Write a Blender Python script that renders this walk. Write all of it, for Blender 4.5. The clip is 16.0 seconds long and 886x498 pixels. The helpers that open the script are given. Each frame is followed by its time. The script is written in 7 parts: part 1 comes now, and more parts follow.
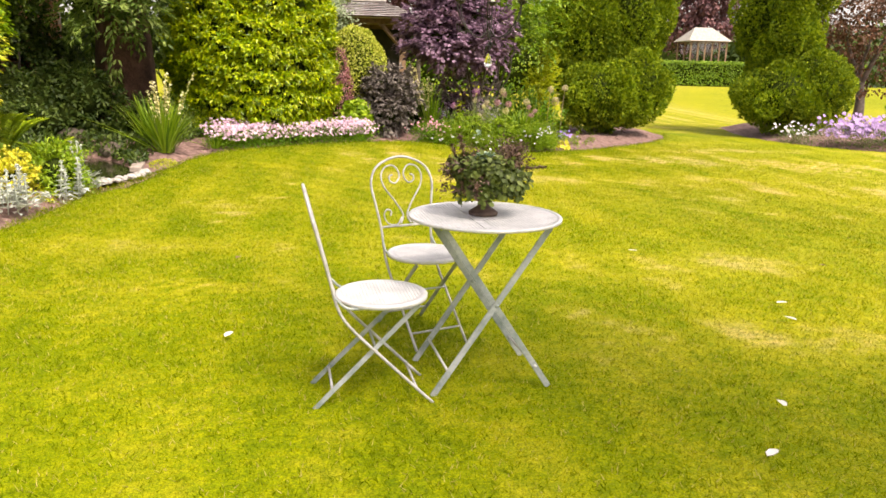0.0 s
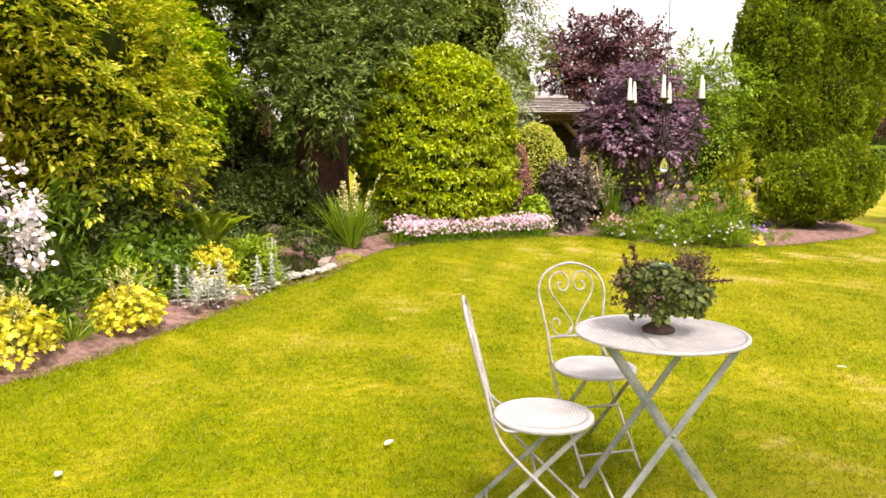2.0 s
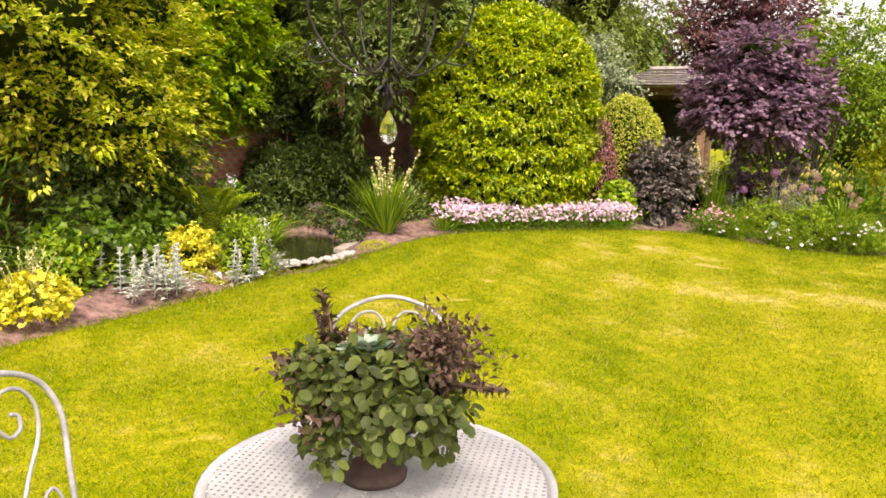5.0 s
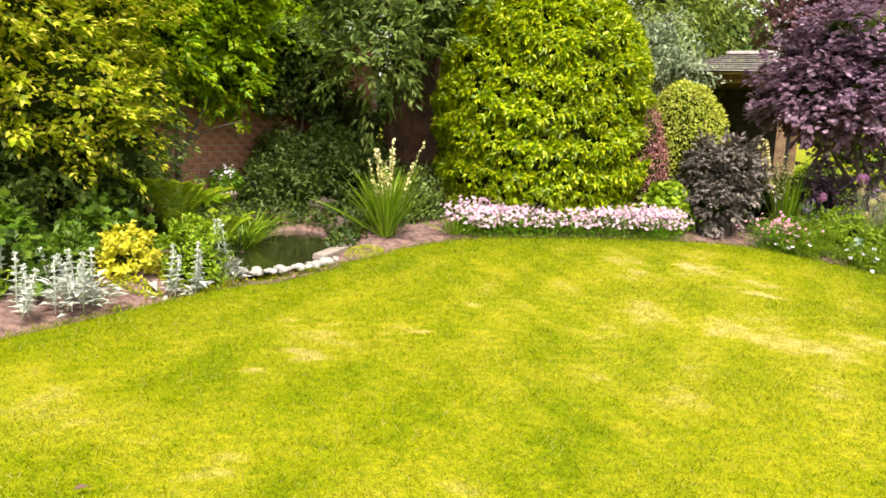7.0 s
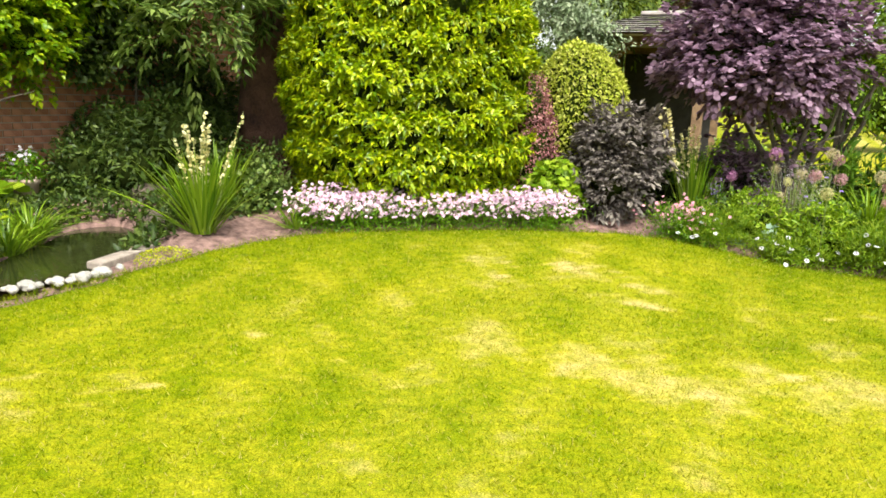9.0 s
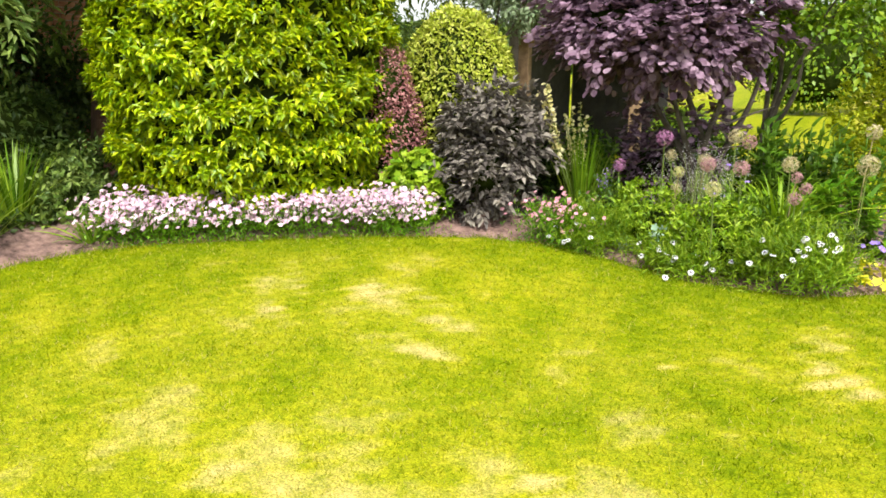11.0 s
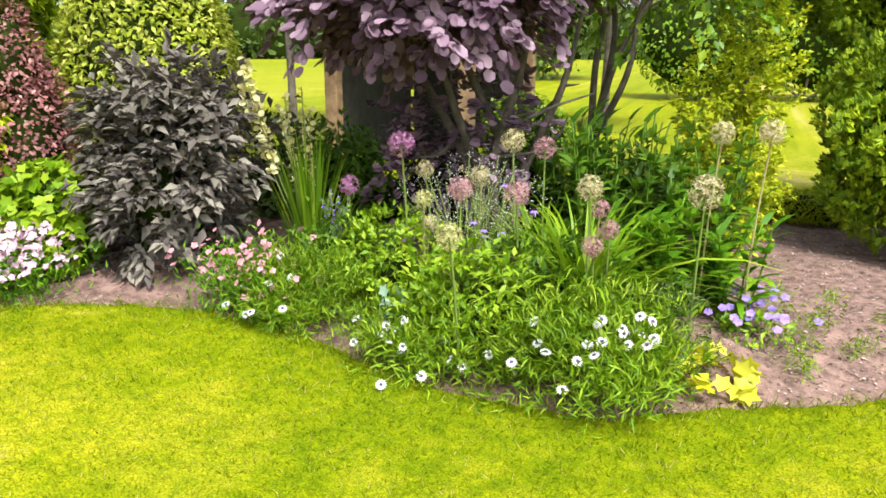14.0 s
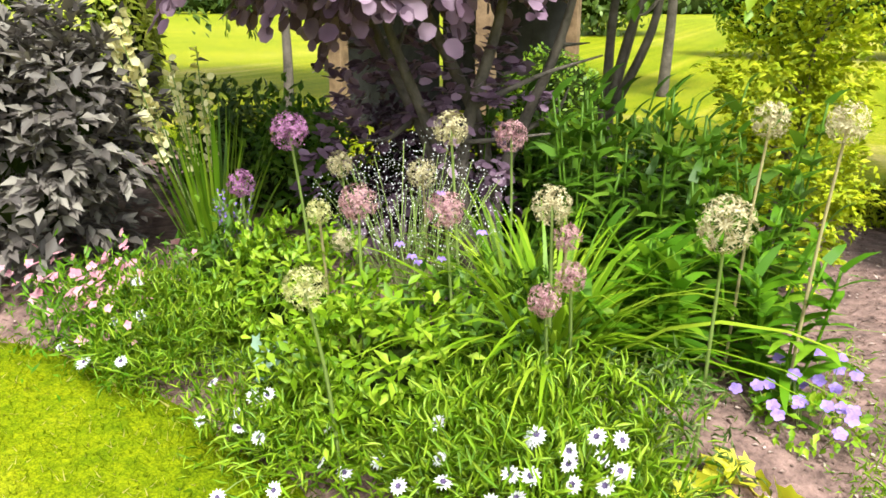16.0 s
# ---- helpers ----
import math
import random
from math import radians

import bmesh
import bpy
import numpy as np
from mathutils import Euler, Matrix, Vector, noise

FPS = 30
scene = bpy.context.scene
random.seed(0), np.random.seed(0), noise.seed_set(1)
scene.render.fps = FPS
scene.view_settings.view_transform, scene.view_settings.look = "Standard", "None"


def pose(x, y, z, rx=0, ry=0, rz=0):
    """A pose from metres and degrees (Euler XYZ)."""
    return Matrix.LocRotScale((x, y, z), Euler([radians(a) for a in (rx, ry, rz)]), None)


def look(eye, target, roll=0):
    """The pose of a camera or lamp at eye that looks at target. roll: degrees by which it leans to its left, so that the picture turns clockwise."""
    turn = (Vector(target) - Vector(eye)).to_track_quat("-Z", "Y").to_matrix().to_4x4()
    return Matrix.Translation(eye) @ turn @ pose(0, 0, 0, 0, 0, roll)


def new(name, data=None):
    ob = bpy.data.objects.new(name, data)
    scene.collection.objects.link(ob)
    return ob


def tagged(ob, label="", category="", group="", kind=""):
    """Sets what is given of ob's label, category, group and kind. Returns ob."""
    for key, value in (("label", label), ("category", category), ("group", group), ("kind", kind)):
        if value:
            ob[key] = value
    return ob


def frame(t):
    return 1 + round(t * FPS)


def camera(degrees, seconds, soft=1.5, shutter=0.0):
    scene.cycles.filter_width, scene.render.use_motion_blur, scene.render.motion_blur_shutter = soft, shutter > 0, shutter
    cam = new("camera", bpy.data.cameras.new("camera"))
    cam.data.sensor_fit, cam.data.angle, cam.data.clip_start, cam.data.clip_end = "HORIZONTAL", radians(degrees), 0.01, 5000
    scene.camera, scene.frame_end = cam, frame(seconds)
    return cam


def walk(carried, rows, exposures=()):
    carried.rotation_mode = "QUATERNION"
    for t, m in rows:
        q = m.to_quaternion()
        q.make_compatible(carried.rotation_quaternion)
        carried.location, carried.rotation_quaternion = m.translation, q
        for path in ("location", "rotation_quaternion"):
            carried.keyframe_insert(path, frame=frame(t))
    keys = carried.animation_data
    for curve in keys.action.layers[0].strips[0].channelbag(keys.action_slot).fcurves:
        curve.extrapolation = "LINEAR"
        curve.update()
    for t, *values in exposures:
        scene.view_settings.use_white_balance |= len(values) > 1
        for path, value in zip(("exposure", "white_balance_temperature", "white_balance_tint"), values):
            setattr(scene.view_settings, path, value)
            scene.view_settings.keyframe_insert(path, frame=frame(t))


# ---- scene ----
cam = camera(61.3, 16.0, 1.6)
PATH = [
    (0, (1.217, -1.207, 1.362), (1.334, 0.733, 0.892), 1.4),
    (0.5, (1.227, -1.199, 1.387), (1.197, 0.766, 1.011), 0.8),
    (1, (1.232, -1.197, 1.4), (1.07, 0.773, 1.096), 0.5),
    (1.5, (1.242, -1.156, 1.416), (0.963, 0.806, 1.151), 0.2),
    (2, (1.278, -1.022, 1.424), (0.911, 0.929, 1.183), 0.1),
    (2.5, (1.355, -0.774, 1.428), (0.912, 1.163, 1.198), 0.3),
    (3, (1.509, -0.531, 1.408), (1.007, 1.391, 1.177), 0.5),
    (3.5, (1.708, -0.246, 1.415), (1.147, 1.659, 1.177), 0.8),
    (4, (1.864, 0.103, 1.407), (1.245, 1.987, 1.149), 1.1),
    (4.5, (2.037, 0.423, 1.394), (1.353, 2.281, 1.112), 1.1),
    (4.7, (2.103, 0.571, 1.387), (1.395, 2.419, 1.096), 1.2),
    (6.8, (2.474, 2.163, 1.41), (1.534, 3.896, 1.073), 2.4),
    (7, (2.465, 2.346, 1.428), (1.517, 4.073, 1.089), 2.4),
    (7.5, (2.501, 2.779, 1.409), (1.547, 4.502, 1.061), 2.1),
    (8, (2.52, 3.215, 1.415), (1.596, 4.952, 1.056), 1.9),
    (8.5, (2.563, 3.69, 1.437), (1.687, 5.447, 1.054), 1.8),
    (9, (2.671, 4.122, 1.415), (1.846, 5.899, 1.013), 1.9),
    (9.2, (2.73, 4.263, 1.436), (1.916, 6.042, 1.024), 1.8),
    (11.3, (3.705, 6.203, 1.52), (2.812, 7.927, 1.038), -0.0),
    (11.5, (3.746, 6.377, 1.5), (2.864, 8.106, 1.018), 0.1),
    (12, (3.86, 6.808, 1.468), (3.011, 8.551, 0.981), 0.2),
    (12.5, (3.927, 7.231, 1.441), (3.107, 8.986, 0.943), 0.2),
    (13, (3.972, 7.684, 1.412), (3.191, 9.456, 0.911), 0.2),
    (13.5, (4.016, 8.139, 1.418), (3.277, 9.926, 0.908), 0.2),
    (14, (3.957, 8.551, 1.411), (3.254, 10.351, 0.896), 0.3),
    (14.5, (3.938, 8.912, 1.403), (3.257, 10.718, 0.879), 0.7),
    (15, (3.998, 9.259, 1.386), (3.307, 11.054, 0.841), 1.4),
    (15.5, (4.013, 9.559, 1.368), (3.238, 11.304, 0.772), 0.7),
    (16, (4.041, 9.808, 1.376), (3.18, 11.503, 0.754), 0.1),
]
walk(cam, [(t, look(eye, target, roll)) for t, eye, target, roll in PATH], [(0, 1.4, 7350, 19), (1, 1.4, 7400, 23), (4.7, 1.32, 7500, 23), (7, 1.47, 7000, 14), (9, 1.47, 6650, 6), (12, 1.37, 6550, 4), (16, 1.6, 6250, 1)])

# ---- sky, sun ----
world = bpy.data.worlds.new("world")
scene.world = world
world.use_nodes = True
wt = world.node_tree
wt.nodes.clear()
w_out = wt.nodes.new("ShaderNodeOutputWorld")
w_bg = wt.nodes.new("ShaderNodeBackground")
w_sky = wt.nodes.new("ShaderNodeTexSky")
w_sky.sky_type = "NISHITA"
w_sky.sun_disc = False
w_sky.sun_elevation = radians(56)
w_sky.sun_rotation = radians(140)
w_sky.air_density, w_sky.dust_density = 1.0, 3.0
w_hsv = wt.nodes.new("ShaderNodeHueSaturation")
w_hsv.inputs["Saturation"].default_value = 0.18
w_bg.inputs["Strength"].default_value = 0.13
wt.links.new(w_sky.outputs[0], w_hsv.inputs["Color"])
wt.links.new(w_hsv.outputs[0], w_bg.inputs["Color"])
wt.links.new(w_bg.outputs[0], w_out.inputs["Surface"])

sun = new("sun", bpy.data.lights.new("sun", "SUN"))
sun.data.energy, sun.data.angle, sun.data.color = 2.4, radians(14), (1.0, 0.95, 0.86)
# sun stands behind the walker's right shoulder
SUN_AZ, SUN_EL = radians(140), radians(56)
sun_dir = Vector((math.sin(SUN_AZ) * math.cos(SUN_EL), math.cos(SUN_AZ) * math.cos(SUN_EL), math.sin(SUN_EL)))
sun.matrix_world = look(sun_dir * 30, (0, 0, 0))

R = np.random.default_rng(7)


# ---- materials ----
def nodes_of(name):
    m = bpy.data.materials.new(name)
    m.use_nodes = True
    nt = m.node_tree
    return m, nt, nt.nodes["Principled BSDF"], nt.nodes["Material Output"]


def ramp(nt, stops):
    r = nt.nodes.new("ShaderNodeValToRGB")
    e = r.color_ramp.elements
    while len(e) < len(stops):
        e.new(0.5)
    for el, (p, c) in zip(e, stops):
        el.position, el.color = p, (*c, 1)
    return r


def noise_node(nt, scale, detail=4, coord="Object", rough=0.55):
    tc = nt.nodes.new("ShaderNodeTexCoord")
    n = nt.nodes.new("ShaderNodeTexNoise")
    n.inputs["Scale"].default_value, n.inputs["Detail"].default_value, n.inputs["Roughness"].default_value = scale, detail, rough
    nt.links.new(tc.outputs[coord], n.inputs["Vector"])
    return n


def bump_on(nt, b, height, strength, distance):
    bp = nt.nodes.new("ShaderNodeBump")
    bp.inputs["Strength"].default_value, bp.inputs["Distance"].default_value = strength, distance
    nt.links.new(height, bp.inputs["Height"])
    nt.links.new(bp.outputs[0], b.inputs["Normal"])


def mix_col(nt, fac, a, b, kind="MIX"):
    m = nt.nodes.new("ShaderNodeMix")
    m.data_type, m.blend_type = "RGBA", kind
    for sock, v in ((m.inputs[0], fac), (m.inputs[6], a), (m.inputs[7], b)):
        if isinstance(v, (int, float)):
            sock.default_value = v
        elif isinstance(v, tuple):
            sock.default_value = (*v, 1)
        else:
            nt.links.new(v, sock)
    return m.outputs[2]


def leaf_mat(name, cols, rough=0.45, trans=0.3, big=0.9, tint=0.25, spec=0.35):
    """Leaves: each leaf takes its own shade; patches of the crown differ too; some light passes through."""
    m, nt, b, out = nodes_of(name)
    geo = nt.nodes.new("ShaderNodeNewGeometry")
    k = len(cols)
    r = ramp(nt, [(i / (k - 1), c) for i, c in enumerate(cols)])
    nt.links.new(geo.outputs["Random Per Island"], r.inputs[0])
    n = noise_node(nt, big, 3)
    r2 = ramp(nt, [(0.3, (1 - tint,) * 3), (0.7, (1 + tint * 0.6,) * 3)])
    nt.links.new(n.outputs[0], r2.inputs[0])
    c = mix_col(nt, 1.0, r.outputs[0], r2.outputs[0], "MULTIPLY")
    nt.links.new(c, b.inputs["Base Color"])
    b.inputs["Roughness"].default_value = rough
    b.inputs["Specular IOR Level"].default_value = spec
    if trans:
        t = nt.nodes.new("ShaderNodeBsdfTranslucent")
        nt.links.new(c, t.inputs["Color"])
        mx = nt.nodes.new("ShaderNodeMixShader")
        mx.inputs[0].default_value = trans
        nt.links.new(b.outputs[0], mx.inputs[1])
        nt.links.new(t.outputs[0], mx.inputs[2])
        nt.links.new(mx.outputs[0], out.inputs["Surface"])
    return m


def plain_mat(name, c1, c2, rough=0.7, scale=8.0, metal=0.0, bump=0.3, dist=0.004, fine=60.0):
    """A weathered surface: two colours mottled at two scales, with fine relief."""
    m, nt, b, out = nodes_of(name)
    n1, n2 = noise_node(nt, scale, 5), noise_node(nt, fine, 3)
    mm = nt.nodes.new("ShaderNodeMath")
    mm.operation = "ADD"
    sc = nt.nodes.new("ShaderNodeMath")
    sc.operation = "MULTIPLY"
    sc.inputs[1].default_value = 0.35
    nt.links.new(n2.outputs[0], sc.inputs[0])
    nt.links.new(n1.outputs[0], mm.inputs[0])
    nt.links.new(sc.outputs[0], mm.inputs[1])
    r = ramp(nt, [(0.45, c1), (0.85, c2)])
    nt.links.new(mm.outputs[0], r.inputs[0])
    nt.links.new(r.outputs[0], b.inputs["Base Color"])
    b.inputs["Roughness"].default_value, b.inputs["Metallic"].default_value = rough, metal
    if bump:
        bump_on(nt, b, mm.outputs[0], bump, dist)
    return m


def lawn_mat(name, blades):
    """Summer lawn: green and straw-dry turf by the mesh's dryness, mottled by clover, clippings and painted blade
    shadow.
    """
    m, nt, b, out = nodes_of(name)
    at = nt.nodes.new("ShaderNodeAttribute")
    at.attribute_name = "dryness"
    n1, n2 = noise_node(nt, 7.0, 4), noise_node(nt, 45.0, 4)
    n3 = noise_node(nt, 0.55, 3)
    add = nt.nodes.new("ShaderNodeMath")
    add.operation = "MULTIPLY_ADD"
    add.inputs[1].default_value = 0.42
    nt.links.new(n1.outputs[0], add.inputs[0])
    nt.links.new(at.outputs["Fac"], add.inputs[2])
    add2 = nt.nodes.new("ShaderNodeMath")
    add2.operation = "MULTIPLY_ADD"
    add2.inputs[1].default_value = 0.22 if not blades else 0.1
    nt.links.new(n2.outputs[0], add2.inputs[0])
    nt.links.new(add.outputs[0], add2.inputs[2])
    r = ramp(nt, [(0.14, (0.095, 0.145, 0.001)), (0.38, (0.180, 0.212, 0.002)), (0.66, (0.27, 0.268, 0.012)), (1.0, (0.43, 0.345, 0.14))])
    nt.links.new(add2.outputs[0], r.inputs[0])
    r3 = ramp(nt, [(0.3, (0.86, 0.90, 0.9)), (0.7, (1.1, 1.05, 1.0))])
    nt.links.new(n3.outputs[0], r3.inputs[0])
    c = mix_col(nt, 1.0, r.outputs[0], r3.outputs[0], "MULTIPLY")
    n4, n5 = noise_node(nt, 130.0, 3, "Object", 0.7), noise_node(nt, 18.0, 3, "Object", 0.7)
    r5 = ramp(nt, [(0.34, (0.46, 0.52, 0.4)), (0.52, (0.96, 0.98, 0.85)), (0.66, (1.38, 1.30, 1.1))])
    nt.links.new(n4.outputs[0], r5.inputs[0])
    r6 = ramp(nt, [(0.36, (0.76, 0.84, 0.7)), (0.64, (1.2, 1.14, 1.2))])
    nt.links.new(n5.outputs[0], r6.inputs[0])
    c = mix_col(nt, 1.0, c, r6.outputs[0], "MULTIPLY")
    # turf under the blades alone: darker flecks paint in some blade shadow
    if not blades:
        c = mix_col(nt, 1.0, c, r5.outputs[0], "MULTIPLY")
    if blades:
        geo = nt.nodes.new("ShaderNodeNewGeometry")
        r4 = ramp(nt, [(0, (0.68, 0.74, 0.6)), (1, (1.38, 1.33, 1.2))])
        nt.links.new(geo.outputs["Random Per Island"], r4.inputs[0])
        c = mix_col(nt, 1.0, c, r4.outputs[0], "MULTIPLY")
        dry = nt.nodes.new("ShaderNodeMath")
        dry.operation = "GREATER_THAN"
        dry.inputs[1].default_value = 0.9
        nt.links.new(geo.outputs["Random Per Island"], dry.inputs[0])
        c = mix_col(nt, dry.outputs[0], c, (0.40, 0.36, 0.10))
    nt.links.new(c, b.inputs["Base Color"])
    b.inputs["Roughness"].default_value = 0.8
    b.inputs["Specular IOR Level"].default_value = 0.08
    if blades:
        t = nt.nodes.new("ShaderNodeBsdfTranslucent")
        nt.links.new(c, t.inputs["Color"])
        mx = nt.nodes.new("ShaderNodeMixShader")
        mx.inputs[0].default_value = 0.3
        nt.links.new(b.outputs[0], mx.inputs[1])
        nt.links.new(t.outputs[0], mx.inputs[2])
        nt.links.new(mx.outputs[0], out.inputs["Surface"])
    else:
        bump_on(nt, b, n2.outputs[0], 0.6, 0.02)
    return m


M_LAWN, M_BLADE = lawn_mat("lawn_turf", False), lawn_mat("grass_blades", True)
M_SOIL = plain_mat("bark_mulch_soil", (0.075, 0.042, 0.036), (0.27, 0.165, 0.145), 0.95, 14, 0, 1.0, 0.025, 70)
M_PAINT = plain_mat("weathered_white_paint", (0.36, 0.38, 0.40), (0.60, 0.60, 0.62), 0.5, 6, 0, 0.15, 0.001, 70)
# legs, brackets and rods take darker greys than the white tops
M_PAINTLEG = plain_mat("grey_blue_leg_paint", (0.13, 0.17, 0.165), (0.37, 0.40, 0.405), 0.5, 9, 0.0, 0.2, 0.001, 80)
M_ROD = plain_mat("grey_white_rod_paint", (0.20, 0.205, 0.22), (0.48, 0.475, 0.49), 0.5, 14, 0, 0.2, 0.001, 90)
M_IRON = plain_mat("dark_wrought_iron", (0.015, 0.015, 0.014), (0.05, 0.045, 0.04), 0.5, 20, 0.6, 0.3, 0.001)
M_WAX = plain_mat("white_candle_wax", (0.75, 0.73, 0.70), (0.85, 0.83, 0.80), 0.5, 30, 0, 0.05, 0.001)
M_CAST = plain_mat("rusty_cast_iron", (0.05, 0.032, 0.026), (0.13, 0.085, 0.065), 0.75, 18, 0.2, 0.4, 0.002)
M_BARK = plain_mat("grey_brown_bark", (0.05, 0.04, 0.032), (0.15, 0.12, 0.10), 0.9, 9, 0, 0.9, 0.02, 50)
M_REDBARK = plain_mat("reddish_fibrous_bark", (0.05, 0.026, 0.02), (0.17, 0.085, 0.06), 0.95, 5, 0, 1.0, 0.03, 40)
M_STONE = plain_mat("pale_pebble", (0.20, 0.19, 0.175), (0.45, 0.43, 0.40), 0.7, 6, 0, 0.3, 0.003)
M_ROCK = plain_mat("dark_pond_rock", (0.025, 0.02, 0.015), (0.13, 0.10, 0.075), 0.8, 7, 0, 0.8, 0.02)
M_PLANK = plain_mat("grey_weathered_timber", (0.16, 0.13, 0.11), (0.34, 0.29, 0.25), 0.85, 12, 0, 0.5, 0.004)
M_TERRA = plain_mat("whitened_terracotta", (0.36, 0.22, 0.16), (0.66, 0.54, 0.48), 0.8, 9, 0, 0.3, 0.003)
M_TIMBER = plain_mat("brown_oak_timber", (0.13, 0.075, 0.04), (0.30, 0.19, 0.11), 0.8, 10, 0, 0.4, 0.004)
# boards coloured near-black to paint the dimness inside the shelter
M_DARKBOARD = plain_mat("shade_dark_boards", (0.012, 0.011, 0.012), (0.04, 0.036, 0.036), 0.8, 7, 0, 0.4, 0.004)
M_SHINGLE = plain_mat("grey_cedar_shingle", (0.26, 0.23, 0.225), (0.52, 0.47, 0.46), 0.85, 9, 0, 0.5, 0.006)
M_BRICK = plain_mat("red_brick", (0.24, 0.095, 0.055), (0.48, 0.23, 0.14), 0.9, 5, 0, 0.5, 0.004)
M_MORTAR = plain_mat("lime_mortar", (0.26, 0.22, 0.18), (0.42, 0.37, 0.31), 0.95, 10, 0, 0.5, 0.004)
M_COPING = plain_mat("grey_coping_stone", (0.20, 0.19, 0.17), (0.40, 0.38, 0.34), 0.9, 7, 0, 0.5, 0.006)
# near-black core colour: paints the shade deep inside crowns and hedges
M_CORE = plain_mat("painted_inner_shade", (0.010, 0.018, 0.003), (0.032, 0.045, 0.009), 0.95, 12, 0, 0.8, 0.02)
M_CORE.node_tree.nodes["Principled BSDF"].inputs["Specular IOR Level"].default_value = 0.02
M_CAR = plain_mat("white_car_paint", (0.72, 0.72, 0.73), (0.80, 0.80, 0.81), 0.25, 3, 0, 0, 0)
M_TYRE = plain_mat("black_rubber", (0.015, 0.015, 0.016), (0.03, 0.03, 0.03), 0.8, 20, 0, 0.2, 0.002)
M_WHITEWOOD = plain_mat("pale_grey_painted_wood", (0.45, 0.43, 0.42), (0.72, 0.70, 0.70), 0.7, 8, 0, 0.3, 0.003)


def glass_mat(name, col, rough):
    m, nt, b, out = nodes_of(name)
    b.inputs["Base Color"].default_value = (*col, 1)
    b.inputs["Roughness"].default_value = rough
    b.inputs["Transmission Weight"].default_value = 1.0
    b.inputs["IOR"].default_value = 1.45
    return m


M_GLASS = glass_mat("clear_crystal", (0.95, 0.97, 0.98), 0.05)
M_PANE = glass_mat("window_glass", (0.85, 0.9, 0.9), 0.02)
m_w, nt_w, b_w, _ = nodes_of("pond_water")
M_WATER = m_w
b_w.inputs["Base Color"].default_value = (0.022, 0.026, 0.008, 1)
b_w.inputs["Roughness"].default_value = 0.06
bump_on(nt_w, b_w, noise_node(nt_w, 9, 2).outputs[0], 0.12, 0.02)

L_LAUREL = leaf_mat("laurel_leaf", [(0.07, 0.15, 0.002), (0.215, 0.325, 0.003), (0.355, 0.455, 0.004), (0.53, 0.56, 0.012)], 0.35, 0.3, 1.2, 0.3)
L_DOME = leaf_mat("privet_leaf", [(0.24, 0.32, 0.014), (0.44, 0.49, 0.04), (0.62, 0.62, 0.14)], 0.5, 0.35)
L_CONIFER = leaf_mat("cypress_spray", [(0.055, 0.11, 0.003), (0.16, 0.24, 0.006), (0.31, 0.38, 0.012)], 0.65, 0.2, 1.5, 0.3, 0.2)
L_YCON = leaf_mat("golden_cypress_spray", [(0.22, 0.30, 0.006), (0.40, 0.46, 0.01), (0.58, 0.58, 0.02)], 0.6, 0.4)
L_SMOKE = leaf_mat("purple_smoke_leaf", [(0.095, 0.05, 0.085), (0.19, 0.112, 0.175), (0.29, 0.178, 0.262), (0.40, 0.27, 0.37)], 0.5, 0.35, 1.0, 0.25, 0.3)
L_PTREE = leaf_mat("copper_leaf", [(0.06, 0.026, 0.034), (0.14, 0.062, 0.07), (0.26, 0.12, 0.12)], 0.5, 0.3)
L_RTREE = leaf_mat("bronze_leaf", [(0.05, 0.03, 0.012), (0.13, 0.06, 0.03), (0.2, 0.09, 0.05)], 0.5, 0.3)
L_GTREE = leaf_mat("fresh_green_leaf", [(0.08, 0.17, 0.006), (0.17, 0.30, 0.012), (0.30, 0.40, 0.02)], 0.45, 0.4)
L_HEDGE = leaf_mat("clipped_hedge_leaf", [(0.08, 0.17, 0.006), (0.15, 0.27, 0.01), (0.24, 0.36, 0.02)], 0.6, 0.3)
L_SILVTREE = leaf_mat("silver_tree_leaf", [(0.12, 0.18, 0.08), (0.24, 0.31, 0.17), (0.40, 0.46, 0.30)], 0.5, 0.3)
L_DEEP = leaf_mat("deep_green_leaf", [(0.025, 0.055, 0.008), (0.062, 0.108, 0.015), (0.125, 0.18, 0.026)], 0.5, 0.35)
L_GREY = leaf_mat("grey_green_leaf", [(0.05, 0.10, 0.014), (0.12, 0.185, 0.03), (0.24, 0.31, 0.075)], 0.5, 0.3)
L_WILLOW = leaf_mat("willow_leaf", [(0.07, 0.13, 0.010), (0.15, 0.22, 0.02), (0.27, 0.34, 0.05)], 0.5, 0.35)
L_GOLD = leaf_mat("golden_shrub_leaf", [(0.12, 0.21, 0.004), (0.30, 0.40, 0.008), (0.55, 0.58, 0.02), (0.78, 0.70, 0.10)], 0.45, 0.42, 0.8, 0.25)
L_IVY = leaf_mat("climber_leaf", [(0.10, 0.23, 0.004), (0.26, 0.43, 0.006), (0.48, 0.58, 0.014)], 0.4, 0.4)
L_SAGE = leaf_mat("purple_sage_leaf", [(0.07, 0.057, 0.055), (0.14, 0.118, 0.105), (0.265, 0.235, 0.20)], 0.6, 0.2)
L_BERB = leaf_mat("barberry_leaf", [(0.14, 0.045, 0.055), (0.32, 0.115, 0.125), (0.52, 0.27, 0.26)], 0.5, 0.3)
L_HERB = leaf_mat("border_leaf", [(0.06, 0.16, 0.004), (0.13, 0.29, 0.008), (0.24, 0.40, 0.02)], 0.5, 0.4)
L_MID = leaf_mat("mid_green_leaf", [(0.04, 0.10, 0.004), (0.085, 0.18, 0.008), (0.16, 0.26, 0.02)], 0.5, 0.35)
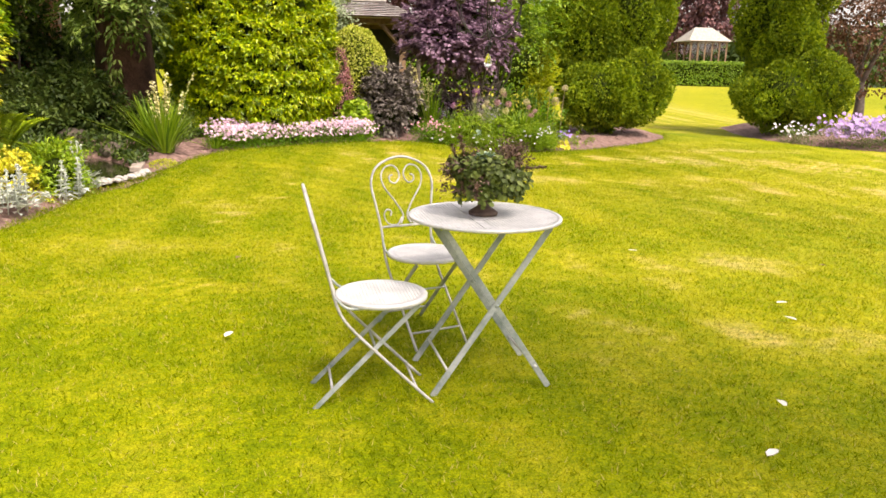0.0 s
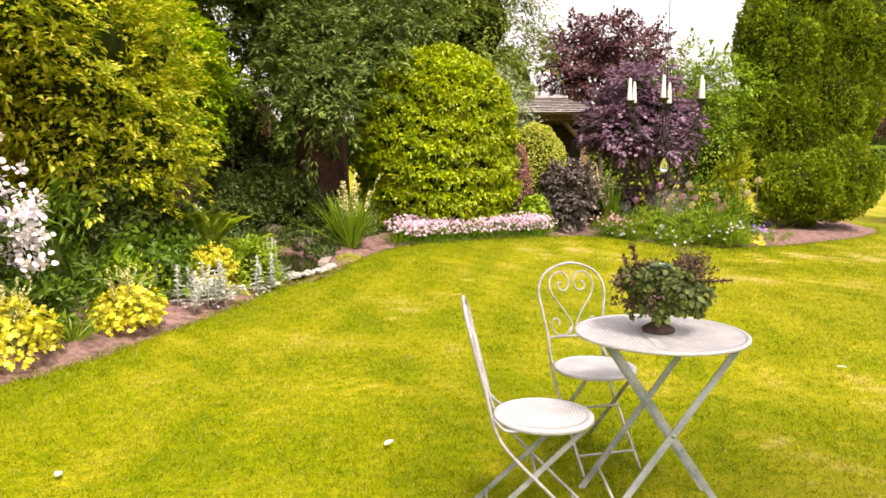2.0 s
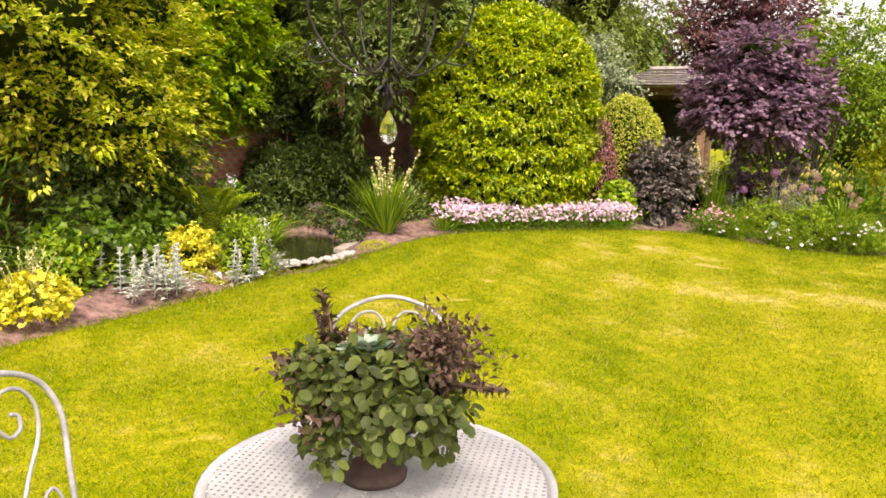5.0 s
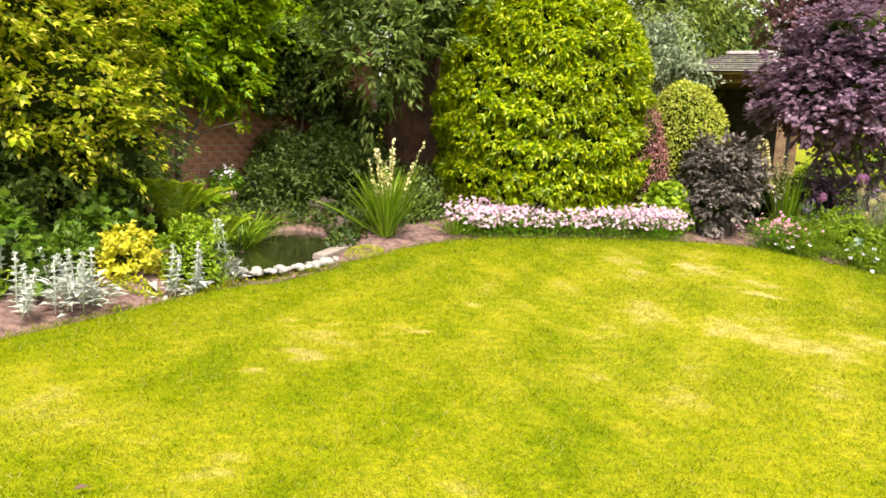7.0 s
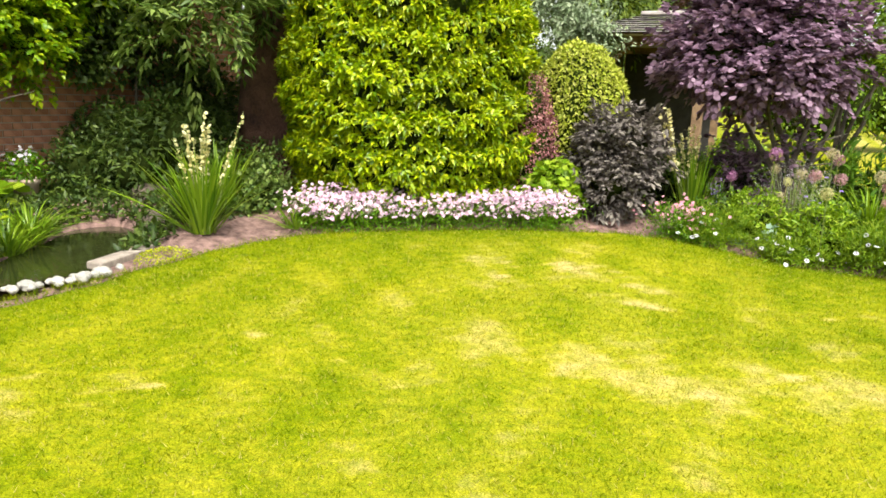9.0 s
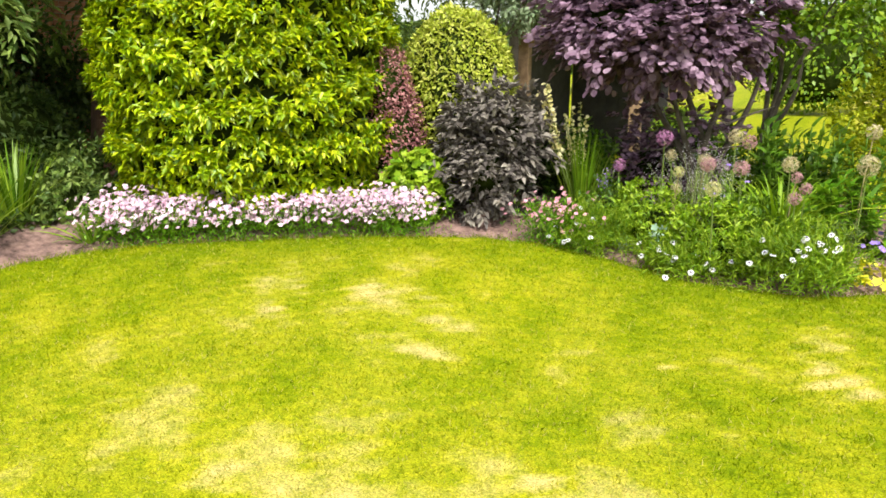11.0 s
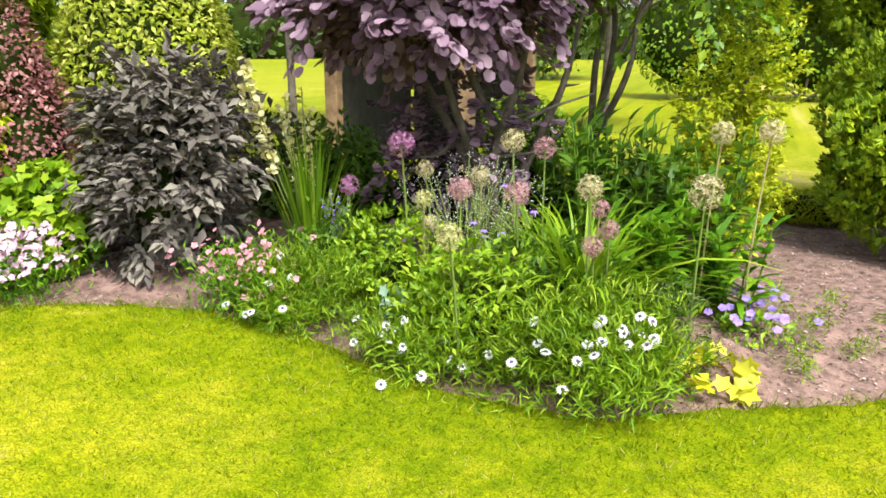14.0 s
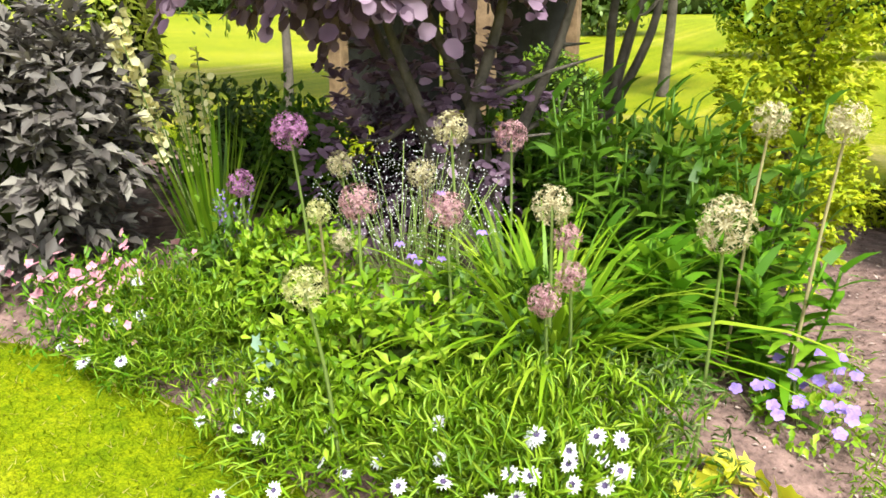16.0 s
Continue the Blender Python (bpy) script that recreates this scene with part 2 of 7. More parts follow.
L_LIME = leaf_mat("lime_green_leaf", [(0.10, 0.21, 0.004), (0.22, 0.36, 0.008), (0.36, 0.47, 0.03)], 0.5, 0.35)
L_STRAP = leaf_mat("strap_leaf", [(0.07, 0.16, 0.006), (0.18, 0.31, 0.012), (0.34, 0.45, 0.035)], 0.4, 0.35)
L_YEL = leaf_mat("yellow_heuchera_leaf", [(0.44, 0.43, 0.015), (0.68, 0.64, 0.035), (0.84, 0.78, 0.11)], 0.5, 0.35)
L_SILVER = leaf_mat("silver_felt_leaf", [(0.34, 0.39, 0.33), (0.50, 0.54, 0.48), (0.68, 0.71, 0.66)], 0.9, 0.15)
L_FERN = leaf_mat("fern_frond", [(0.14, 0.23, 0.006), (0.27, 0.38, 0.012), (0.40, 0.48, 0.02)], 0.5, 0.4)
L_PURPLOW = leaf_mat("plum_heuchera_leaf", [(0.05, 0.026, 0.042), (0.11, 0.055, 0.09)], 0.45, 0.15)
L_BROWN = leaf_mat("bronze_succulent_leaf", [(0.07, 0.04, 0.03), (0.15, 0.088, 0.062), (0.24, 0.16, 0.11)], 0.5, 0.1)
L_TRAIL = leaf_mat("trailing_leaf", [(0.05, 0.07, 0.018), (0.10, 0.145, 0.028), (0.19, 0.24, 0.05)], 0.5, 0.3)
L_BLUEGR = leaf_mat("blue_green_rosette", [(0.16, 0.26, 0.16), (0.28, 0.42, 0.30), (0.44, 0.56, 0.44)], 0.5, 0.2)
P_WHITE = leaf_mat("white_petal", [(0.62, 0.52, 0.66), (0.76, 0.72, 0.77), (0.84, 0.82, 0.84), (0.84, 0.83, 0.84)], 0.6, 0.3)
P_PINK = leaf_mat("pale_pink_petal", [(0.55, 0.30, 0.44), (0.68, 0.46, 0.59), (0.76, 0.64, 0.72)], 0.6, 0.3)
P_ROSE = leaf_mat("rose_pink_petal", [(0.62, 0.22, 0.32), (0.75, 0.42, 0.48)], 0.6, 0.3)
P_VIOLET = leaf_mat("violet_petal", [(0.24, 0.14, 0.60), (0.42, 0.28, 0.72)], 0.6, 0.3)
P_LILAC = leaf_mat("lilac_petal", [(0.36, 0.22, 0.52), (0.55, 0.40, 0.68)], 0.6, 0.3)
P_CREAM = leaf_mat("creamy_yellow_petal", [(0.66, 0.58, 0.22), (0.80, 0.74, 0.46)], 0.6, 0.3)
P_EYE = plain_mat("dark_flower_eye", (0.03, 0.02, 0.06), (0.10, 0.06, 0.16), 0.7, 40)
P_ALMAUVE = leaf_mat("mauve_allium_floret", [(0.30, 0.10, 0.26), (0.52, 0.25, 0.44)], 0.6, 0.3)
P_ALRED = leaf_mat("faded_pink_allium_floret", [(0.38, 0.17, 0.22), (0.58, 0.36, 0.36)], 0.6, 0.3)
P_ALCREAM = leaf_mat("straw_allium_floret", [(0.42, 0.34, 0.18), (0.66, 0.58, 0.38)], 0.7, 0.3)
P_ALYEL = leaf_mat("yellow_green_allium_floret", [(0.46, 0.44, 0.14), (0.68, 0.64, 0.34)], 0.7, 0.3)
P_STEM = leaf_mat("pale_green_stem", [(0.14, 0.20, 0.04), (0.24, 0.30, 0.08)], 0.6, 0.1)
P_DRYSTEM = leaf_mat("dry_straw_stem", [(0.30, 0.24, 0.10), (0.42, 0.35, 0.18)], 0.8, 0.1)


# ---- mesh helpers ----
def mesh_of(name, V, F, mat, smooth=False):
    """A mesh from arrays: V (n, 3); F (m, 3) triangles, or a list of polygons."""
    me = bpy.data.meshes.new(name)
    if isinstance(F, np.ndarray) and F.ndim == 2 and F.shape[1] == 3:
        me.vertices.add(len(V))
        me.vertices.foreach_set("co", np.asarray(V, np.float32).ravel())
        me.loops.add(F.size)
        me.loops.foreach_set("vertex_index", F.astype(np.int32).ravel())
        me.polygons.add(len(F))
        me.polygons.foreach_set("loop_start", np.arange(0, F.size, 3, dtype=np.int32))
        me.update(calc_edges=True)
    else:
        me.from_pydata([tuple(v) for v in V], [], [tuple(f) for f in F])
        me.update()
    if smooth:
        me.polygons.foreach_set("use_smooth", np.ones(len(me.polygons), bool))
    me.materials.append(mat)
    return me


def part(name, me, parent, label=""):
    ob = new(name, me)
    ob.parent = parent
    if label:
        ob["label"] = label
    return ob


def thing(name, at, label, category, group="", kind=""):
    ob = new(name)
    ob.empty_display_size = 0.1
    ob.matrix_world = at if isinstance(at, Matrix) else Matrix.Translation(at)
    return tagged(ob, label, category, group, kind)


def bm_mesh(name, bm, mat, smooth=False):
    me = bpy.data.meshes.new(name)
    bmesh.ops.recalc_face_normals(bm, faces=bm.faces)
    bm.to_mesh(me)
    bm.free()
    if smooth:
        me.polygons.foreach_set("use_smooth", np.ones(len(me.polygons), bool))
    me.materials.append(mat)
    return me


def box(name, size, centre, mat, bevel=0.005, rot=None):
    bm = bmesh.new()
    bmesh.ops.create_cube(bm, size=1)
    bmesh.ops.scale(bm, vec=size, verts=bm.verts)
    if bevel:
        bmesh.ops.bevel(bm, geom=bm.edges[:], offset=bevel, segments=2, affect="EDGES", profile=0.6)
    if rot:
        bmesh.ops.transform(bm, matrix=rot, verts=bm.verts)
    bmesh.ops.translate(bm, vec=centre, verts=bm.verts)
    return bm_mesh(name, bm, mat)


def tube_va(pts, rad, sides=8):
    """Rod along points; rad one number or one a point. Arrays V, F."""
    P = np.asarray(pts, float)
    n = len(P)
    rad = np.broadcast_to(np.asarray(rad, float), (n,))
    T = np.gradient(P, axis=0)
    T /= np.linalg.norm(T, axis=1)[:, None] + 1e-12
    up = np.array([0, 0, 1.0]) if abs(T[0][2]) < 0.9 else np.array([1.0, 0, 0])
    V = []
    a = np.linspace(0, 2 * np.pi, sides, endpoint=False)
    u = np.cross(up, T[0])
    for i in range(n):
        u = u - T[i] * np.dot(u, T[i])
        u /= np.linalg.norm(u) + 1e-12
        v = np.cross(T[i], u)
        V.append(P[i] + rad[i] * (np.cos(a)[:, None] * u + np.sin(a)[:, None] * v))
    V = np.concatenate(V + [P[:1], P[-1:]])
    F = []
    for i in range(n - 1):
        for k in range(sides):
            k2 = (k + 1) % sides
            p, q, r, s = i * sides + k, i * sides + k2, (i + 1) * sides + k2, (i + 1) * sides + k
            F += [(p, q, r), (p, r, s)]
    for k in range(sides):
        k2 = (k + 1) % sides
        F += [(n * sides, k2, k), (n * sides + 1, (n - 1) * sides + k, (n - 1) * sides + k2)]
    return V, np.array(F)


def join_va(items):
    Vs, Fs, o = [], [], 0
    for V, F in items:
        Vs.append(V)
        Fs.append(F + o)
        o += len(V)
    return np.concatenate(Vs), np.concatenate(Fs)


def curve_pts(ctrl, n=16):
    """Smooth line through control points."""
    C = np.asarray(ctrl, float)
    C = np.vstack([2 * C[0] - C[1], C, 2 * C[-1] - C[-2]])
    out = []
    for i in range(1, len(C) - 2):
        t = np.linspace(0, 1, n, endpoint=i == len(C) - 3)[:, None]
        p0, p1, p2, p3 = C[i - 1], C[i], C[i + 1], C[i + 2]
        out.append(0.5 * (2 * p1 + (p2 - p0) * t + (2 * p0 - 5 * p1 + 4 * p2 - p3) * t ** 2 + (3 * p1 - p0 - 3 * p2 + p3) * t ** 3))
    return np.concatenate(out)


def rod(name, ctrl, rad, mat, parent, n=8, sides=8, label=""):
    V, F = tube_va(curve_pts(ctrl, n) if len(ctrl) > 2 else ctrl, rad, sides)
    return part(name, mesh_of(name, V, F, mat, True), parent, label)


def lathe(name, prof, mat, at=(0, 0, 0), n=32, smooth=True):
    prof = np.asarray(prof, float)
    a = np.linspace(0, 2 * np.pi, n, endpoint=False)
    V = np.concatenate([np.stack([r * np.cos(a), r * np.sin(a), np.full(n, z)], 1) for r, z in prof]) + np.asarray(at)
    F = []
    for i in range(len(prof) - 1):
        for k in range(n):
            k2 = (k + 1) % n
            F.append((i * n + k, i * n + k2, (i + 1) * n + k2, (i + 1) * n + k))
    F.append(tuple(range(n - 1, -1, -1)))
    F.append(tuple((len(prof) - 1) * n + k for k in range(n)))
    return mesh_of(name, V, F, mat, smooth)


# leaf shapes: width along x, length along y, face towards z
LEAF = (np.array([(0, 0, 0), (-0.5, 0.42, 0.1), (0.5, 0.42, 0.1), (0, 0.5, -0.04), (0, 1, -0.12)]),
        np.array([(0, 2, 3), (0, 3, 1), (3, 2, 4), (3, 4, 1)]))
ROUND = (np.array([(0, 0, 0), (-0.42, 0.2, 0.06), (0.42, 0.2, 0.06), (-0.5, 0.62, 0.05), (0.5, 0.62, 0.05), (-0.2, 0.98, -0.03), (0.2, 0.98, -0.03), (0, 0.55, -0.06)]),
         np.array([(0, 2, 7), (2, 4, 7), (4, 6, 7), (6, 5, 7), (5, 3, 7), (3, 1, 7), (1, 0, 7)]))
QUAD = (np.array([(0, 0, 0), (-0.5, 0.45, 0.06), (0.5, 0.45, 0.06), (0, 1, -0.1)]), np.array([(0, 2, 1), (1, 2, 3)]))
TRI = (np.array([(-0.5, 0, 0), (0.5, 0, 0), (0, 1, 0.0)]), np.array([(0, 1, 2)]))
SPRAY = (np.array([(0, 0, 0), (-0.55, 0.55, 0.1), (-0.2, 0.6, -0.02), (-0.12, 1.0, 0.1), (0.12, 0.62, -0.04), (0.2, 0.98, 0.06), (0.58, 0.5, 0.1)]),
         np.array([(0, 2, 1), (0, 4, 3), (0, 6, 5)]))
STRAP = (np.array([(-0.5, 0, 0), (0.5, 0, 0), (-0.45, 0.35, 0.0), (0.45, 0.35, 0.0), (-0.36, 0.68, -0.07), (0.36, 0.68, -0.07), (0, 1, -0.26)]),
         np.array([(0, 1, 3), (0, 3, 2), (2, 3, 5), (2, 5, 4), (4, 5, 6)]))
LOBED = (np.array([(0, 0.35, -0.06), (0, 0, 0), (-0.42, 0.02, 0.04), (-0.38, 0.32, 0.03), (-0.55, 0.6, 0.05), (-0.2, 0.66, 0.02), (0, 1, -0.02), (0.2, 0.66, 0.02), (0.55, 0.6, 0.05), (0.38, 0.32, 0.03), (0.42, 0.02, 0.04)]),
         np.array([(0, i, i % 10 + 1) for i in range(1, 11)])[:, ::-1])


def unit(a):
    return a / (np.linalg.norm(a, axis=-1, keepdims=True) + 1e-9)


def strew(P, D, N, length, width, shape):
    """Leaves at P, growing along D, facing N. Arrays V, F."""
    P, D, N = np.asarray(P, float), unit(np.asarray(D, float)), np.asarray(N, float)
    X = unit(np.cross(D, N))
    Z = np.cross(X, D)
    tv, tf = shape
    n, k = len(P), len(tv)
    length = np.broadcast_to(length, (n,))[:, None]
    width = np.broadcast_to(width, (n,))[:, None]
    V = np.empty((n, k, 3))
    for j in range(k):
        V[:, j] = P + X * (tv[j, 0] * width) + D * (tv[j, 1] * length) + Z * (tv[j, 2] * length)
    F = (tf[None] + (np.arange(n) * k)[:, None, None]).reshape(-1, 3)
    return V.reshape(-1, 3), F


def sphere_dirs(n, zmin=-1.0):
    z = R.uniform(zmin, 1, n)
    a = R.uniform(0, 2 * np.pi, n)
    s = np.sqrt(1 - z * z)
    return np.stack([s * np.cos(a), s * np.sin(a), z], 1)


def wobble(U, seed, freq=2.0):
    """Smooth uneven values from -1 to 1 over directions or places U."""
    g = np.random.default_rng(seed)
    out = np.zeros(len(U))
    for f, w in ((1, 0.5), (2.1, 0.3), (4.3, 0.2)):
        for _ in range(3):
            k = g.normal(size=3) * freq * f
            out += w / 3 * np.sin(U @ k + g.uniform(0, 6.28)) * 1.6
    return out


def lobe_points(n, c, r, seed, rough=0.15, depth=0.12, zmin=-1.0, freq=2.2):
    """Points in the outer skin of an uneven lobe, with their outward directions."""
    U = sphere_dirs(n, zmin)
    k = 1 + rough * wobble(U, seed, freq) - np.abs(R.normal(0, depth, n))
    P = np.asarray(c) + U * np.asarray(r) * k[:, None]
    return P, unit(U / np.asarray(r))


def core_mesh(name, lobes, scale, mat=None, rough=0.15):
    """Solid near-black heart inside a dense bush, its colour standing for the shade there."""
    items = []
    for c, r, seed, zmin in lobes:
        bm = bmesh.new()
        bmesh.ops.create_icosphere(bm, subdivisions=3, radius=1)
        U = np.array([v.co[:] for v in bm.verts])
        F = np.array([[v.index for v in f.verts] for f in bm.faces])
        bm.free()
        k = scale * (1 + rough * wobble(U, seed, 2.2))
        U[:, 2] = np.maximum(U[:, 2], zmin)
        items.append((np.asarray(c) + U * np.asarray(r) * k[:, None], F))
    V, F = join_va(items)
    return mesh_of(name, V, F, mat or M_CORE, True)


def leaf_cloud(lobes, n, length, width, shape, droop=0.3, spread=0.7, rough=0.15, depth=0.12, freq=2.2, clump=0.0, per=22):
    """Leaves over several lobes [(centre, radii, seed, zmin)], n shared by their area; clump: size of the twig-end tufts they grow in."""
    area = np.array([(r[0] * r[1] + r[0] * r[2] + r[1] * r[2]) for _, r, _, _ in lobes])
    area = area / area.sum()
    out = []
    for (c, r, seed, zmin), a in zip(lobes, area):
        m = max(8, int(n * a))
        if clump:
            q = max(4, m // per)
            P, U = lobe_points(q, c, r, seed, rough, depth, zmin, freq)
            P = P + U * R.normal(0, clump * 0.9, q)[:, None]
            k = R.integers(0, q, m)
            P, U = P[k] + R.normal(0, clump, (m, 3)) * np.array([1, 1, 0.6]), unit(U[k] + R.normal(0, 0.3, (m, 3)))
        else:
            P, U = lobe_points(m, c, r, seed, rough, depth, zmin, freq)
        D = unit(U * 0.55 + R.normal(0, spread, (m, 3)) + np.array([0, 0, -droop]))
        N = unit(U + np.array([0, 0, 0.7]) + R.normal(0, 0.35, (m, 3)))
        s = R.uniform(0.65, 1.2, m)
        out.append(strew(P, D, N, length * s, width * s, shape))
    return join_va(out)


def bough_cloud(lobes, n, length, width, shape, per=26, reach=0.4, droop=0.35, inner=(0.55, 0.95), rough=0.25, flat=0.55, lift=0.15):
    """Leaves set along short drooping boughs that reach out of the lobes, so that the crown breaks into layered tufts with gaps."""
    area = np.array([(r[0] * r[1] + r[0] * r[2] + r[1] * r[2]) for _, r, _, _ in lobes])
    area = area / area.sum()
    out = []
    for (c, r, seed, zmin), a in zip(lobes, area):
        q = max(3, int(n * a / per))
        U = sphere_dirs(q, zmin)
        k = R.uniform(inner[0], inner[1], q) * (1 + rough * wobble(U, seed, 2.4))
        P0 = np.asarray(c) + U * np.asarray(r) * k[:, None]
        A = unit(U * np.array([1, 1, 0.55]) + R.normal(0, 0.35, (q, 3)) + np.array([0, 0, lift]))
        S = unit(np.cross(A, np.array([0, 0, 1.0])) + R.normal(0, 0.12, (q, 3)))
        L = reach * R.uniform(0.55, 1.25, q)
        i = np.repeat(np.arange(q), per)
        m = len(i)
        t = np.sqrt(R.uniform(0.02, 1, m))
        side = R.choice((-1.0, 1.0), m)
        spread = R.uniform(0, 0.32, m) * (1.05 - 0.75 * t) * L[i]
        P = P0[i] + A[i] * (L[i] * t)[:, None] + S[i] * (side * spread)[:, None]
        P[:, 2] -= droop * L[i] * t ** 2 + R.normal(0, 0.10, m) * L[i] * flat
        D = A[i] * (0.35 + 0.6 * t)[:, None] + S[i] * (side * (0.95 - 0.6 * t))[:, None] + R.normal(0, 0.25, (m, 3)) - np.array([0, 0, 1.0]) * (0.08 + 0.55 * droop * t)[:, None]
        N = np.array([0, 0, 1.0]) + U[i] * 0.55 + R.normal(0, 0.28, (m, 3))
        z = R.uniform(0.65, 1.2, m)
        out.append(strew(P, D, N, length * z, width * z, shape))
    return join_va(out)


def inner_leaves(lobes, n, length, width, shape):
    """Sparser leaves deeper in the crown, over its dark shade core."""
    return leaf_cloud([(c, tuple(0.74 * v for v in r), seed + 7, zmin) for c, r, seed, zmin in lobes], n, length, width, shape, 0.3, 0.8, 0.2, 0.1, 2.2, length * 1.2, 16)


def limbs_mesh(name, base, tops, r0, mat, wander=0.12, fork=0.35, sides=7):
    """Trunk stems from base to each top, tapering, with a side limb or two."""
    items = []
    for i, t in enumerate(tops):
        b, t = np.asarray(base, float), np.asarray(t, float)
        g = np.random.default_rng(100 + i)
        mid = [b + (t - b) * f + g.normal(0, wander, 3) * np.array([1, 1, 0.3]) * np.linalg.norm(t - b) * 0.3 for f in (0.35, 0.7)]
        line = curve_pts([b, *mid, t], 6)
        rr = r0 * (1 - 0.75 * np.linspace(0, 1, len(line)))
        items.append(tube_va(line, rr, sides))
        for f in (0.45, 0.7):
            k = int(f * len(line))
            e = line[k] + (g.normal(0, 1, 3) * np.array([1, 1, 0.4]) + np.array([0, 0, 0.5])) * fork * np.linalg.norm(t - b) * 0.4
            items.append(tube_va(curve_pts([line[k], (line[k] + e) / 2 + g.normal(0, 0.03, 3), e], 5), np.linspace(rr[k] * 0.6, rr[k] * 0.15, 10), 6))
    V, F = join_va(items)
    return mesh_of(name, V, F, mat, True)


# ---- plan of the garden ----
EDGE = [(-2.6, -7), (-2.35, 2.0), (-2.22, 3.2), (-2.1, 4.2), (-2.05, 5.4), (-2.0, 6.5), (-1.83, 7.4), (-1.68, 8.2), (-1.58, 8.9), (-1.36, 9.5),
        (-0.95, 9.95), (-0.4, 10.35), (0.2, 10.78), (0.8, 11.12), (1.4, 11.36), (2.0, 11.4), (2.45, 11.34), (2.9, 11.24), (3.5, 11.2), (4.0, 11.48), (4.6, 11.8),
        (5.3, 12.5), (6.2, 13.5), (6.9, 14.7), (7.1, 16.0), (6.4, 17.2)]
BACK = [(4.8, 16.8), (3.8, 15.2), (2.5, 14.4), (0.5, 14.4), (-1.5, 14.8), (-7, 15.2), (-7, -7)]
RIGHT_BED = [(9.3, 17.2), (8.95, 15.9), (8.9, 14.7), (9.35, 13.2), (10.3, 12.3), (13, 11.6), (18, 11.2), (18, 19), (12, 20), (10, 19)]
POND = [(-2.05, 7.15), (-1.99, 7.5), (-1.96, 7.85), (-2.15, 8.3), (-2.5, 8.8), (-2.9, 9.2), (-3.3, 9.3), (-3.4, 8.9), (-3.1, 8.4), (-2.85, 7.9), (-2.5, 7.4), (-2.25, 7.12)]


def smooth_loop(poly, closed=True, n=6):
    p = [(x, y, 0) for x, y in poly]
    if closed:
        q = curve_pts([p[-1], *p, p[0], p[1]], n)
        return q[n:-n, :2]
    return curve_pts(p, n)[:, :2]


BED = np.vstack([smooth_loop(EDGE, False), np.array(BACK, float)])
BED_R, POND_L = smooth_loop(RIGHT_BED), smooth_loop(POND)


def inside(poly, X, Y):
    c = np.zeros(X.shape, bool)
    j = len(poly) - 1
    for i in range(len(poly)):
        (xi, yi), (xj, yj) = poly[i], poly[j]
        hit = ((yi > Y) != (yj > Y)) & (X < (xj - xi) * (Y - yi) / (yj - yi + 1e-12) + xi)
        c ^= hit
        j = i
    return c


def off_edge(poly, X, Y):
    """Distance from the outline, positive inside."""
    d = np.full(X.shape, 1e9)
    for i in range(len(poly)):
        a, b = poly[i - 1], poly[i]
        ab = b - a
        t = np.clip(((X - a[0]) * ab[0] + (Y - a[1]) * ab[1]) / (ab @ ab + 1e-12), 0, 1)
        d = np.minimum(d, np.hypot(X - a[0] - t * ab[0], Y - a[1] - t * ab[1]))
    return np.where(inside(poly, X, Y), d, -d)


def step(x, a, b):
    t = np.clip((x - a) / (b - a), 0, 1)
    return t * t * (3 - 2 * t)


def rise(X, Y):
    """The lawn swells a little towards the back border."""
    return 0.17 * step(Y, 6.5, 10.8) * (1 - 0.75 * step(X, 1.0, 3.0)) * (1 - step(Y, 15, 22))


def lawn_z(X, Y):
    far = step(Y, 22, 58) * 0.5 + rise(X, Y)
    P = np.stack([X, Y, X * 0], -1).reshape(-1, 3)
    return far + (0.012 * wobble(P, 5, 0.6)).reshape(X.shape)


# dry patches of the turf: x, y, radius along x, radius along y, strength
DRY = [(1.82, 9.54, .26, .08, 1.0), (1.83, 9.11, .3, .09, 1.0), (-0.05, 9.75, .2, .09, .7), (0.87, 9.22, .16, .1, .8), (0.7, 9.5, .5, .2, .55), (1.12, 9.74, .5, .16, .55), (1.16, 11.1, .3, .1, .7),
       (3.38, 9.68, .18, .1, .9), (3.85, 9.8, .35, .22, .9), (4.15, 10.4, .5, .3, .9), (3.19, 8.97, .4, .2, .6), (-0.09, 6.58, .26, .12, 1.0), (-0.33, 5.75, .24, .12, 1.0), (-0.35, 5.38, .12, .07, .8),
       (-0.06, 7.33, .13, .1, 1.0), (0.77, 7.26, .3, .12, .6), (1.85, 7.79, .2, .1, .6), (2.22, 7.79, .22, .1, .35), (-1.19, 8.48, .3, .1, .4), (2.75, 8.3, .3, .1, .3), (5.3, 10.2, 1.0, .6, .7),
       (7.6, 9.8, 1.1, .7, .6), (-0.98, 3.3, .7, .2, .35), (-0.5, 6.3, .8, .2, .35), (4.9, 10.6, 1.6, .35, .5), (2.13, 2.9, .3, .12, .5), (0.1, 3.35, .5, .16, .5), (2.8, 9.6, .3, .12, .4)]


